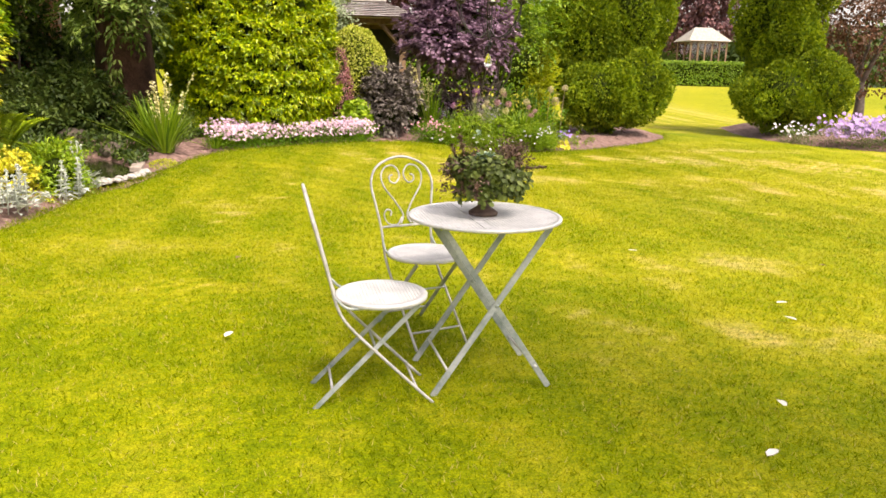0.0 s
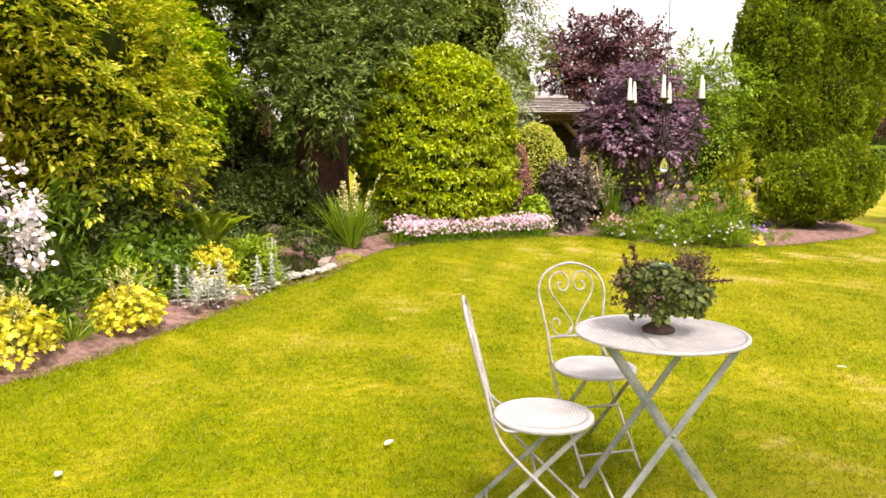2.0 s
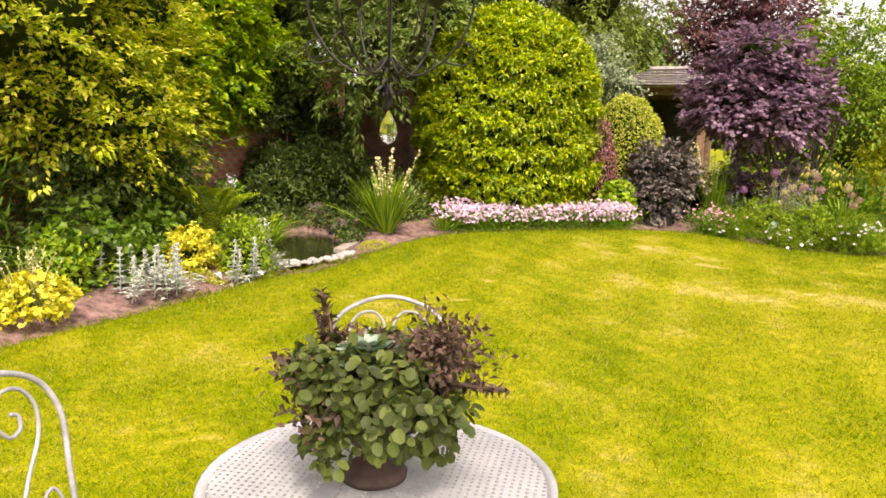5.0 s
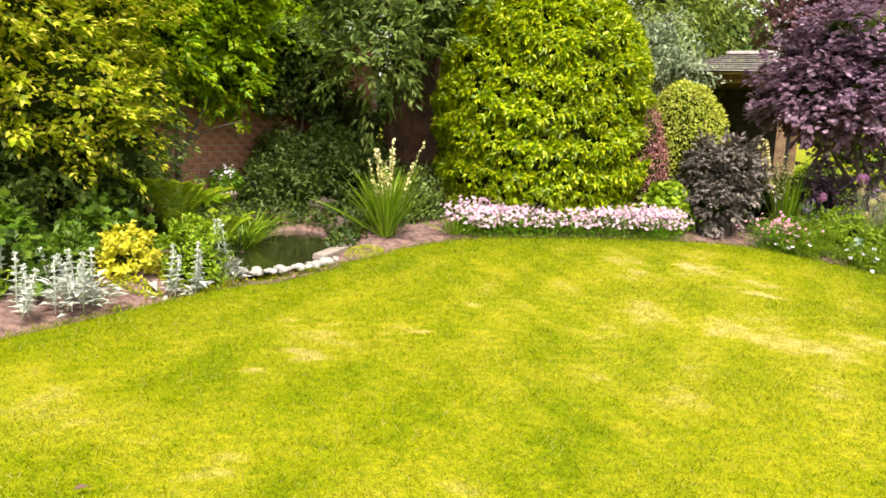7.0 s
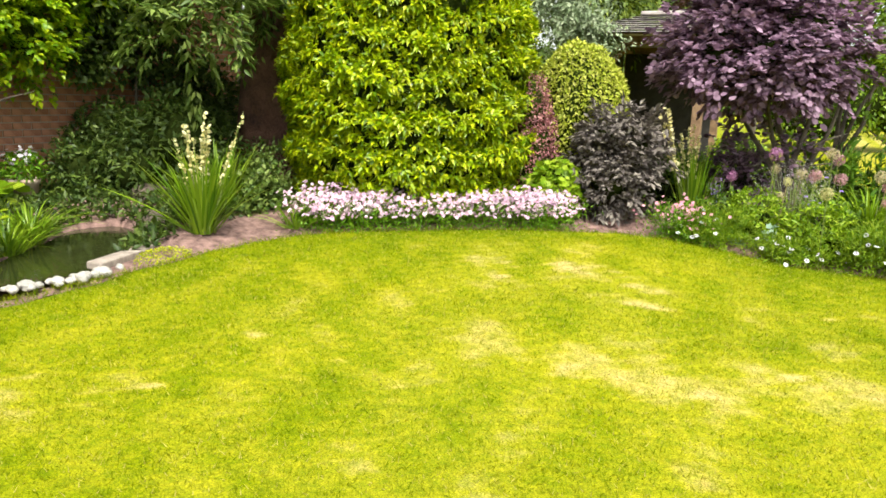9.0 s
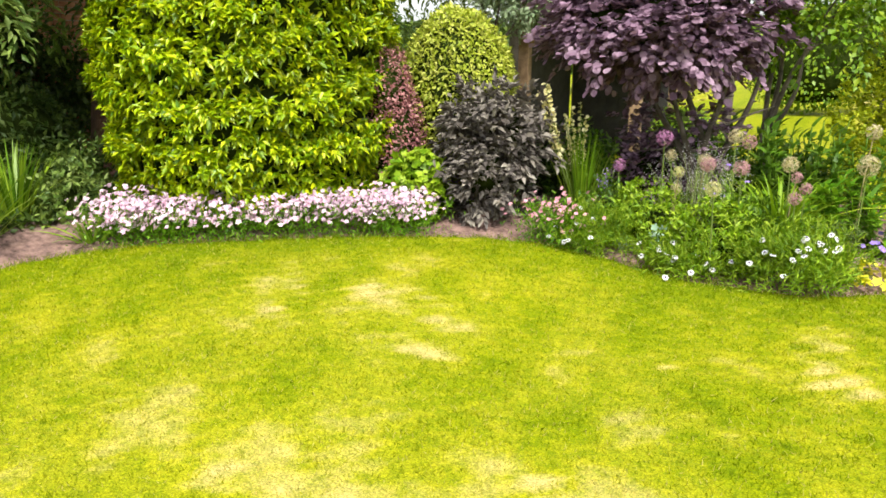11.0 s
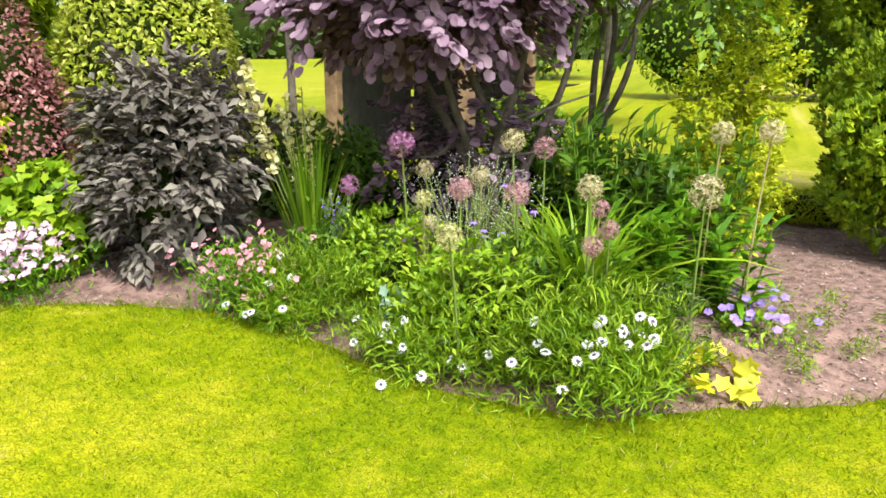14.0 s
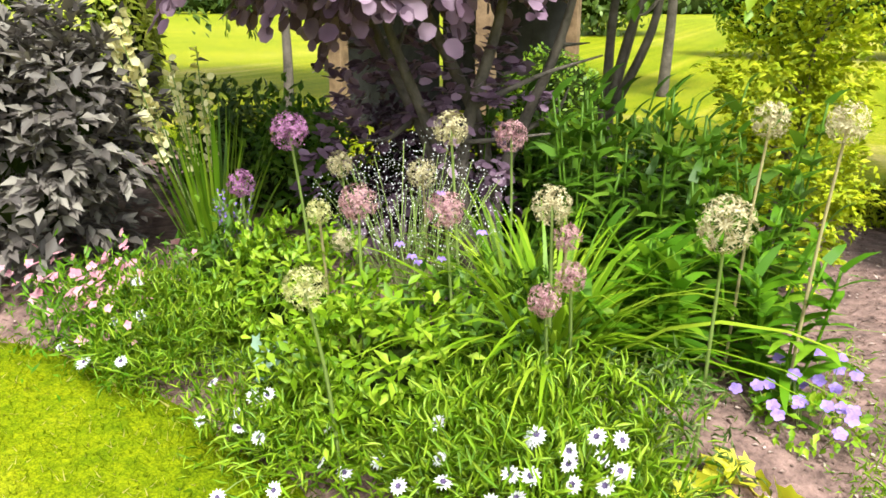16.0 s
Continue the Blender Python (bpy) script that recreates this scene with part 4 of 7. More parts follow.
tree("copper_tree", (28.0, 68.0, 0.5), 11, 0.4, [((0, 0, 6.0), (5.0, 4.0, 3.5), 90, -1), ((1.0, 0, 8.5), (3.8, 3.2, 2.6), 91, -1)], 9000, (0.4, 0.26), L_PTREE, "large dark copper-leaved tree in the distance", trunk_h=3.5)
tree("bronze_tree", (12.2, 16.5, 0.1), 4.5, 0.12, [((0, 0, 2.4), (1.5, 1.3, 1.5), 92, -1), ((0.6, -0.3, 3.4), (1.2, 1.1, 1.0), 93, -1), ((-0.8, -0.2, 2.6), (0.9, 0.8, 0.9), 94, -1)], 7000, (0.09, 0.06), L_RTREE, "bronze-red leaved small tree by the border", trunk_h=1.2)
tree("willow_tree", (-1.5, 19.0, 0), 8.5, 0.3, [((0, 0, 5.0), (1.6, 1.8, 2.2), 95, -1), ((-1.2, -0.6, 5.6), (1.7, 1.6, 2.0), 96, -1), ((0.2, -0.5, 7.0), (1.5, 1.6, 1.6), 97, -1), ((-2.6, -0.5, 4.6), (1.6, 1.6, 2.2), 98, -1), ((-2.2, -0.4, 7.2), (1.9, 1.8, 1.6), 99, -1)],
     46000, (0.15, 0.045), L_WILLOW, "tall feathery green tree behind the clipped laurel", core=0.6, shape=QUAD, boughs=dict(per=46, reach=0.9, droop=0.75, inner=(0.45, 0.92)))

# big grey-green tree with a thick reddish trunk over the pond
gt = tree("overhanging_tree", (-3.45, 12.0, 0.05), 7.5, 0.46, [((0.9, -0.7, 3.4), (1.3, 1.2, 1.3), 101, -1), ((0.2, 0.2, 4.6), (2.2, 1.8, 1.8), 102, -1), ((-1.3, 0.2, 4.6), (1.5, 1.5, 1.6), 103, -1), ((0.7, -1.9, 2.6), (0.75, 0.6, 0.7), 104, -1),
      ((0.8, -2.3, 2.15), (0.5, 0.4, 0.5), 105, -1), ((0.3, -0.4, 6.3), (2.1, 1.8, 1.5), 106, -1), ((0.6, -1.3, 3.2), (0.8, 0.9, 0.8), 107, -1)],
     46000, (0.12, 0.042), L_GREY, "large grey-green tree with a thick reddish-brown trunk", M_REDBARK, core=0.66, trunk_h=3.2, boughs=dict(per=34, reach=0.6, droop=0.25, inner=(0.5, 0.95), lift=0.25),
     tops=[(0.9, -0.7, 3.6), (0.2, 0.2, 5.0), (-1.2, 0.2, 4.8), (0.8, -1.9, 2.7), (0.3, -0.4, 6.0)])

# golden shrub, dark hedge and climber along the wall
bush("golden_shrub", (-3.9, 6.1, 0.08), [((0, 0, 1.7), (0.9, 1.1, 1.1), 111, -1), ((0.3, -0.6, 2.4), (0.8, 0.9, 0.9), 112, -1), ((-0.1, 0.7, 2.4), (0.8, 0.9, 0.9), 113, -1), ((0.0, -0.2, 3.3), (1.0, 1.3, 1.0), 114, -1), ((0.35, 0.5, 1.5), (0.6, 0.6, 0.7), 115, -1), ((0.2, -1.6, 3.0), (0.9, 0.9, 1.3), 116, -1)],
     42000, (0.07, 0.036), L_GOLD, "tall loose golden-green shrub against the wall", core=0.6, rough=0.3, boughs=dict(per=30, reach=0.45, droop=0.25, inner=(0.5, 0.95), lift=0.4))
bush("dark_shrub", (-4.05, 7.0, 0.05), [((0, 0, 0.7), (0.8, 0.8, 0.75), 121, -1), ((-0.2, 0.4, 1.2), (0.65, 0.7, 0.7), 122, -1), ((0, -0.6, 1.0), (0.7, 0.7, 0.8), 123, -1)], 13000, (0.075, 0.036), L_GREY, "shaded leafy green shrub at the foot of the wall", core=0.65, rough=0.3, boughs=dict(per=24, reach=0.3, droop=0.3))
bush("climber", (-4.55, 8.6, 0.05), [((0, -0.3, 2.15), (0.45, 0.9, 0.65), 131, -1), ((0.05, 0.6, 2.45), (0.4, 0.9, 0.55), 132, -1), ((0, -1.2, 2.5), (0.45, 0.9, 0.7), 133, -1), ((-0.05, 1.7, 2.5), (0.35, 0.7, 0.35), 134, -1), ((0.1, 0.75, 1.85), (0.25, 0.35, 0.5), 135, -1), ((0, -0.2, 3.0), (0.5, 1.6, 0.5), 136, -1)],
     30000, (0.075, 0.05), L_IVY, "bright green climber spilling over the brick wall", core=0.5, rough=0.3, boughs=dict(per=18, reach=0.3, droop=0.35), stems=[(0, 0, 2.0), (0, 0.6, 2.2), (0, -0.9, 2.2)])
bush("shaded_ivy", (-4.6, 10.9, 0.05), [((0, 0, 1.9), (0.3, 1.0, 0.55), 137, -1), ((0.05, 0.7, 1.2), (0.35, 0.8, 0.6), 138, -1), ((0.2, -0.3, 2.2), (0.25, 0.5, 0.3), 139, -1), ((0.0, -0.8, 1.75), (0.2, 0.5, 0.45), 140, -1), ((0.1, 1.2, 0.9), (0.4, 0.7, 0.8), 144, -1)], 8500, (0.09, 0.05), L_DEEP, "dark ivy trailing down the shaded brick", core=0.0, depth=0.3, clump=0.09, stems=[(0, 0, 1.9), (0.05, 0.7, 1.2)])
bush("laurel_ground_shrub", (-4.1, 10.3, 0.05), [((0, 0, 0.5), (0.75, 0.6, 0.5), 141, -1), ((0.45, 0.25, 0.75), (0.6, 0.6, 0.55), 142, -1), ((-0.4, 0.1, 0.7), (0.5, 0.5, 0.5), 143, -1)], 5000, (0.09, 0.04), L_DEEP, "dark glossy evergreen shrub behind the pond", core=0.78, rough=0.2)
for x, y, s, sd in ((-7.0, 9.5, 1.0, 151), (-7.6, 14.5, 1.15, 161), (-5.2, 16.5, 1.05, 171), (-6.8, 4.0, 0.95, 181)):
    tree("background_tree", (x, y, 0), 7.5 * s, 0.25, [((0, 0, 3.2 * s), (1.9, 1.9, 2.0), sd, -1), ((0.5, -0.6, 5.2 * s), (2.0, 2.0, 1.8), sd + 1, -1), ((-0.4, 0.6, 6.6 * s), (1.8, 1.9, 1.6), sd + 2, -1)],
         16000, (0.16, 0.08), L_DEEP if sd != 161 else L_WILLOW, "tall leafy tree standing behind the garden wall", core=0.75, shape=QUAD, boughs=dict(per=40, reach=0.9, droop=0.4))


# ---- bistro set ----
def disc_lattice(name, rad, pitch, strip, th, mat):
    """Pierced metal sheet: square holes in a round plate of one piece."""
    k = int(rad / pitch) + 1
    V, F, ids = [], [], {}

    def corner(i, j, top):
        if (i, j, top) not in ids:
            ids[(i, j, top)] = len(V)
            V.append((i * pitch, j * pitch, th if top else 0.0))
        return ids[(i, j, top)]

    h = (pitch - strip) / 2
    for i in range(-k, k):
        for j in range(-k, k):
            cx_, cy_ = (i + 0.5) * pitch, (j + 0.5) * pitch
            if math.hypot(cx_, cy_) > rad:
                continue
            lay = []
            for top in (True, False):
                o = [corner(i, j, top), corner(i + 1, j, top), corner(i + 1, j + 1, top), corner(i, j + 1, top)]
                z = th if top else 0.0
                n0 = len(V)
                V.extend([(cx_ - h, cy_ - h, z), (cx_ + h, cy_ - h, z), (cx_ + h, cy_ + h, z), (cx_ - h, cy_ + h, z)])
                q = [n0, n0 + 1, n0 + 2, n0 + 3]
                for a in range(4):
                    c = (a + 1) % 4
                    F.append((o[a], o[c], q[c], q[a]) if top else (o[c], o[a], q[a], q[c]))
                lay.append(q)
            for a in range(4):
                c = (a + 1) % 4
                F.append((lay[0][a], lay[0][c], lay[1][c], lay[1][a]))
    return mesh_of(name, np.array(V), F, mat)


def ring_mesh(name, prof, mat, n=56):
    """Closed ring with the given cross-section (radius, height)."""
    a = np.linspace(0, 2 * np.pi, n, endpoint=False)
    k = len(prof)
    V = np.concatenate([np.stack([r * np.cos(a), r * np.sin(a), np.full(n, z)], 1) for r, z in prof])
    F = [(i * n + j, i * n + (j + 1) % n, ((i + 1) % k) * n + (j + 1) % n, ((i + 1) % k) * n + j) for i in range(k) for j in range(n)]
    return mesh_of(name, V, F, mat, True)


def flat_bar(name, a, b, w, t, mat, parent, side):
    """Flat steel bar from a to b, its width across side."""
    a, b = Vector(a), Vector(b)
    d = (b - a).normalized()
    s = Vector(side).normalized()
    nrm = d.cross(s).normalized()
    s = nrm.cross(d)
    m = Matrix((s, d, nrm)).transposed().to_4x4()
    me = box(name, (w, (b - a).length, t), (0, 0, 0), mat, 0.0022)
    me.transform(Matrix.Translation((a + b) / 2) @ m)
    return part(name, me, parent)


def bistro_table(at):
    ob = thing("bistro_table", at, "round white folding bistro table with worn paint", "table")
    r, z = 0.335, 0.742
    part("tabletop", disc_lattice("tabletop", r - 0.016, 0.0150, 0.0082, 0.003, M_PAINT), ob).location = (0, 0, z)
    part("rim", ring_mesh("rim", [(r - 0.02, z - 0.001), (r - 0.02, z + 0.0034), (r - 0.003, z + 0.0042), (r, z + 0.001), (r, z - 0.008), (r - 0.004, z - 0.009), (r - 0.006, z - 0.002)], M_PAINT), ob, "rolled white rim")
    part("cross_band", box("cross_band", (0.03, 0.57, 0.003), (-0.07, 0, z + 0.0045), M_PAINT, 0.001), ob)
    hx, hy = 0.265, 0.2
    for s in (-1, 1):
        y = s * hy
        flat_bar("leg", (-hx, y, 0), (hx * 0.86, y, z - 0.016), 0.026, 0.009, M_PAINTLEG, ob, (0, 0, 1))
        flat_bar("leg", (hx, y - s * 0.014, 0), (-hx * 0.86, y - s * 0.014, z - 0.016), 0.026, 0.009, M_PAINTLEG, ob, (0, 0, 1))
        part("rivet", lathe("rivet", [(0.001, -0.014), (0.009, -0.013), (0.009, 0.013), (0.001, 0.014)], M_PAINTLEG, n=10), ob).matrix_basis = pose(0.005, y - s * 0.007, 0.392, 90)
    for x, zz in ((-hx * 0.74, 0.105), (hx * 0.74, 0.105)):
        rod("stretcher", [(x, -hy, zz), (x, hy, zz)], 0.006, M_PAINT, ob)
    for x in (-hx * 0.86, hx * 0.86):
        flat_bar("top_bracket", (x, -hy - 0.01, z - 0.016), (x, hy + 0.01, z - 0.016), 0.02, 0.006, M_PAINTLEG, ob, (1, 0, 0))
    return ob


def bistro_chair(at, label):
    """Faces +x. Arched rod back with a heart scroll; folding legs crossed under a round pierced seat."""
    ob = thing("bistro_chair", at, label, "chair", "chairs round the bistro table")
    sz, hw = 0.445, 0.178

    def bx(z):
        return -0.195 - 0.26 * (z - sz)

    # the hoop runs down into the front feet
    hoop = [(0.2, -hw * 0.8, 0.0), (0.0, -hw * 0.8, 0.2), (-0.14, -hw * 0.8, 0.345), (bx(0.43), -hw * 0.8, 0.43), (bx(0.54), -hw * 0.82, 0.54), (bx(0.66), -hw * 0.92, 0.66), (bx(0.775), -hw, 0.775), (bx(0.86), -hw * 0.72, 0.86), (bx(0.90), 0, 0.90)]
    hoop = hoop + [(x, -y, z) for x, y, z in hoop[-2::-1]]
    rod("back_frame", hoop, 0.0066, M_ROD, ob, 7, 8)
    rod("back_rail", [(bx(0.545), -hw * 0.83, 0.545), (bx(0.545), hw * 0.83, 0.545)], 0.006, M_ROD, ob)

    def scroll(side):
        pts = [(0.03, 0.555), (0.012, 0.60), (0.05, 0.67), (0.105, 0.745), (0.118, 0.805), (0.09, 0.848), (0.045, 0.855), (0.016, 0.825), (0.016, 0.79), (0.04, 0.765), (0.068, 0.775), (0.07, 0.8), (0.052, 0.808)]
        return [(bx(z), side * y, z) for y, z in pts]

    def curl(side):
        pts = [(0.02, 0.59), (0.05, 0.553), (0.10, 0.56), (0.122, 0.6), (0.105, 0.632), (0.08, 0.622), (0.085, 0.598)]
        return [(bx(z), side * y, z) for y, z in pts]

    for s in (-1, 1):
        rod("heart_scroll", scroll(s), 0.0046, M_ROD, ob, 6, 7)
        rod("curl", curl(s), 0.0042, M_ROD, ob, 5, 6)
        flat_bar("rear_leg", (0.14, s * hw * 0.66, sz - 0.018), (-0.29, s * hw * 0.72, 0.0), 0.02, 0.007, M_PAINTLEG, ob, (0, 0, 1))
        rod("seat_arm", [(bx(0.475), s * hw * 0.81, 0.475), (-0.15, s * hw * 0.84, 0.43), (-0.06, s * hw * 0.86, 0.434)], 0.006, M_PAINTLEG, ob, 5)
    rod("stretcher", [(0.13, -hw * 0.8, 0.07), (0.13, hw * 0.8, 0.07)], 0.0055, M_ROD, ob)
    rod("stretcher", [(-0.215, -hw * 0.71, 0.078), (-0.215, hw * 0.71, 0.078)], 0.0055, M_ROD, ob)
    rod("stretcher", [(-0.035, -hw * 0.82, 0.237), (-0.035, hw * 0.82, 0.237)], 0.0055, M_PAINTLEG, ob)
    part("seat", disc_lattice("seat", 0.178, 0.0140, 0.0086, 0.003, M_PAINT), ob, "white pierced metal seat").location = (0, 0, sz)
    part("seat_rim", ring_mesh("seat_rim", [(0.165, sz - 0.003), (0.165, sz + 0.004), (0.188, sz + 0.004), (0.193, sz), (0.193, sz - 0.014), (0.186, sz - 0.016), (0.184, sz - 0.004)], M_PAINT, 44), ob)
    return ob


bistro_table(pose(1.59, 1.985, 0.0, 0, 0, 10))
bistro_chair(pose(1.145, 1.79, 0.0, 0, 0, 9), "white wrought-iron folding chair drawn up beside the table")
bistro_chair(pose(1.35, 2.50, 0.0, 0, 0, -64), "white wrought-iron folding chair turned away behind the table")


def planted_urn(at):
    ob = thing("planted_urn", at, "rusty cast-iron urn overflowing with succulents and trailing plants", "planter")
    part("urn", lathe("urn", [(0.001, 0), (0.062, 0), (0.064, 0.012), (0.05, 0.022), (0.026, 0.038), (0.024, 0.055), (0.05, 0.075), (0.088, 0.105), (0.098, 0.135), (0.104, 0.142), (0.104, 0.15), (0.09, 0.148), (0.08, 0.13), (0.001, 0.12)], M_CAST), ob, "footed rusty iron bowl")
    V, F = leaf_cloud([((0, 0, 0.19), (0.135, 0.125, 0.075), 201, -0.9), ((0.05, -0.03, 0.165), (0.125, 0.11, 0.075), 202, -1), ((-0.02, 0.0, 0.21), (0.15, 0.13, 0.05), 205, -1)], 2600, 0.024, 0.018, ROUND, 0.6, 0.7, 0.3, 0.25)
    part("trailing_foliage", mesh_of("trailing_foliage", V, F, L_TRAIL), ob, "mossy green and bronze trailing leaves")
    V, F = leaf_cloud([((-0.06, 0.0, 0.17), (0.10, 0.11, 0.08), 203, -1), ((0.06, 0.04, 0.215), (0.11, 0.09, 0.05), 204, -1)], 1500, 0.023, 0.011, LEAF, 0.2, 0.7, 0.25, 0.15, 2.2, 0.018, 20)
    part("bronze_foliage", mesh_of("bronze_foliage", V, F, L_BROWN), ob, "dull bronze creeping leaves")
    items = []
    for i in range(16):
        a = R.uniform(0, 6.28)
        rr = R.uniform(0.09, 0.125)
        k = R.integers(6, 12)
        t = np.linspace(0, 1, k)
        P = np.stack([(rr + 0.035 * t) * np.cos(a), (rr + 0.035 * t) * np.sin(a), 0.15 - t * R.uniform(0.03, 0.09)], 1)
        P = P.repeat(3, 0)
        D = unit(R.normal(0, 1, (len(P), 3)) + np.array([0, 0, -0.5]))
        items.append(strew(P, D, R.normal(0, 1, (len(P), 3)) + np.array([0, 0, 1]), 0.024, 0.02, ROUND))
    V, F = join_va(items)
    tagged(part("hanging_growth", mesh_of("hanging_growth", V, F, L_TRAIL), ob), kind="stuff")

    def spike(name, base, tip, n, ln, mat):
        base, tip = np.array(base), np.array(tip)
        t = np.linspace(0, 1, n)
        P = base + (tip - base) * t[:, None]
        ax = unit(tip - base)
        D = unit(R.normal(0, 1, (n, 3)) + ax * 0.5)
        V, F = strew(P, D, np.tile(ax, (n, 1)), ln * (1 - 0.35 * t), ln * 0.32, LEAF)
        part(name, mesh_of(name, *join_va([(V, F), tube_va([base, tip], 0.004, 6)]), mat), ob)

    spike("bronze_spike", (-0.07, 0.0, 0.20), (-0.115, 0.0, 0.345), 90, 0.036, L_BROWN)
    spike("bronze_spike", (-0.10, 0.03, 0.18), (-0.14, 0.03, 0.29), 70, 0.032, L_BROWN)
    spike("bronze_spike", (0.13, 0.0, 0.20), (0.26, -0.02, 0.215), 60, 0.028, L_BROWN)
    V, F = leaf_cloud([((0.12, 0.03, 0.265), (0.055, 0.05, 0.05), 207, -1)], 900, 0.018, 0.008, QUAD, 0.0, 0.6, 0.3, 0.25, 2.2, 0.02, 20)
    part("bronze_tuft", mesh_of("bronze_tuft", V, F, L_BROWN), ob)
    items = []
    for ringn, (rr, zz, ln) in enumerate(((0.008, 0.305, 0.022), (0.017, 0.298, 0.032), (0.025, 0.288, 0.04), (0.03, 0.278, 0.045))):
        m = 8 + 3 * ringn
        a = np.arange(m) * 2 * np.pi / m + ringn
        O = np.stack([np.cos(a), np.sin(a), np.full(m, 0.9 - 0.25 * ringn)], 1)
        items.append(strew(np.stack([rr * np.cos(a), rr * np.sin(a) - 0.02, np.full(m, zz - 0.045)], 1), O, np.tile([0, 0, 1.0], (m, 1)), ln, ln * 0.6, ROUND))
    V, F = join_va(items)
    tagged(part("rosette", mesh_of("rosette", V, F, L_BLUEGR), ob, "blue-green succulent rosette"), kind="stuff")
    return ob


planted_urn((1.58, 1.98, 0.7475))


# ---- chandelier hung over the table, and the unseen tree added to bear it ----
def chandelier(at):
    ob = thing("candle_chandelier", at, "dark wrought-iron candle chandelier with a crystal drop", "chandelier")
    rod("stem", [(0, 0, 0.07), (0, 0, 0.75)], 0.0016, M_IRON, ob)
    for k in range(4):
        a = k * math.pi / 2 + 0.4
        c, s = math.cos(a), math.sin(a)
        rod("cage_wire", [(0.01 * c, 0.01 * s, 0.08), (0.05 * c, 0.05 * s, 0.2), (0.022 * c, 0.022 * s, 0.36), (0.006 * c, 0.006 * s, 0.5)], 0.0012, M_IRON, ob, 6, 6)
    for k in range(6):
        a = k * math.pi / 3 + 0.35
        c, s = math.cos(a), math.sin(a)
        rod("arm", [(r * c, r * s, z) for r, z in ((0.006, 0.12), (0.045, 0.09), (0.10, 0.12), (0.14, 0.18), (0.15, 0.235))], 0.0024, M_IRON, ob, 6, 6)
        rod("arm_curl", [(r * c, r * s, z) for r, z in ((0.10, 0.115), (0.135, 0.11), (0.15, 0.135), (0.132, 0.15), (0.12, 0.138))], 0.0018, M_IRON, ob, 5, 6)
        part("drip_cup", lathe("drip_cup", [(0.002, 0.228), (0.010, 0.232), (0.021, 0.242), (0.021, 0.245), (0.010, 0.239), (0.002, 0.238)], M_IRON, (0.15 * c, 0.15 * s, 0), 16), ob)
        cd = part("candle", lathe("candle", [(0.0098, 0.238), (0.0096, 0.25), (0.0060, 0.318), (0.0042, 0.327), (0.001, 0.330)], M_WAX, (0.15 * c, 0.15 * s, 0), 14), ob, "white candle")
        V, F = tube_va([(0.15 * c, 0.15 * s, 0.326), (0.15 * c + 0.002, 0.15 * s, 0.342)], 0.0012, 5)
        part("wick", mesh_of("wick", V, F, M_IRON), cd)
    V, F = leaf_cloud([((0, 0, 0.08), (0.022, 0.022, 0.025), 211, -1)], 36, 0.028, 0.010, LEAF, 0.3, 0.5)
    part("leaf_boss", mesh_of("leaf_boss", V, F, M_IRON), ob)
    V, F = tube_va([(0, 0, 0.028), (0, 0, 0.075)], 0.0012, 5)
    part("hook_wire", mesh_of("hook_wire", V, F, M_IRON), ob)
    part("crystal_drop", lathe("crystal_drop", [(0.001, -0.032), (0.011, -0.026), (0.0165, -0.012), (0.014, 0.004), (0.006, 0.02), (0.001, 0.03)], M_GLASS, n=10, smooth=False), ob, "faceted clear glass drop")
    link = []
    for i in range(40):
        a = np.linspace(0, 2 * np.pi, 13)
        loop = np.stack([0.007 * np.cos(a), 0 * a, 0.75 + 0.012 + i * 0.019 + 0.012 * np.sin(a)], 1)
        if i % 2:
            loop = loop[:, [1, 0, 2]]
        link.append(tube_va(loop, 0.0009, 5))
    V, F = join_va(link)
    part("chain", mesh_of("chain", V, F, M_IRON, True), ob, "dark iron chain")
    return ob


chandelier((1.582, 2.02, 1.40))
# tree out of view, added to carry the chandelier and shade the table
shade = thing("added_shade_tree", (5.2, -1.4, 0), "unseen tree added to bear the chandelier and shade the table", "tree")
line = curve_pts([(0, 0, -0.1), (0.05, 0.05, 1.4), (-0.1, 0.2, 3.0), (-0.2, 0.3, 4.6)], 6)
part("trunk", mesh_of("trunk", *tube_va(line, np.linspace(0.22, 0.13, len(line)), 10), M_BARK, True), shade)
line = curve_pts([(-0.08, 0.18, 2.8), (-1.4, 1.4, 2.95), (-2.7, 2.7, 2.95), (-3.618, 3.42, 2.935), (-4.0, 3.7, 2.96)], 8)
part("bough", mesh_of("bough", *tube_va(line, np.linspace(0.09, 0.022, len(line)), 8), M_BARK, True), shade)
lob = [((-0.2, 0.2, 5.0), (1.7, 1.7, 1.2), 221, -1), ((-1.6, 1.4, 4.3), (1.2, 1.2, 0.7), 222, -1), ((0.8, -0.8, 4.6), (1.4, 1.4, 1.0), 223, -1)]
V, F = leaf_cloud(lob, 7000, 0.1, 0.06, QUAD, 0.4, 0.8, 0.25, 0.3)
part("crown", mesh_of("crown", V, F, L_GTREE), shade)


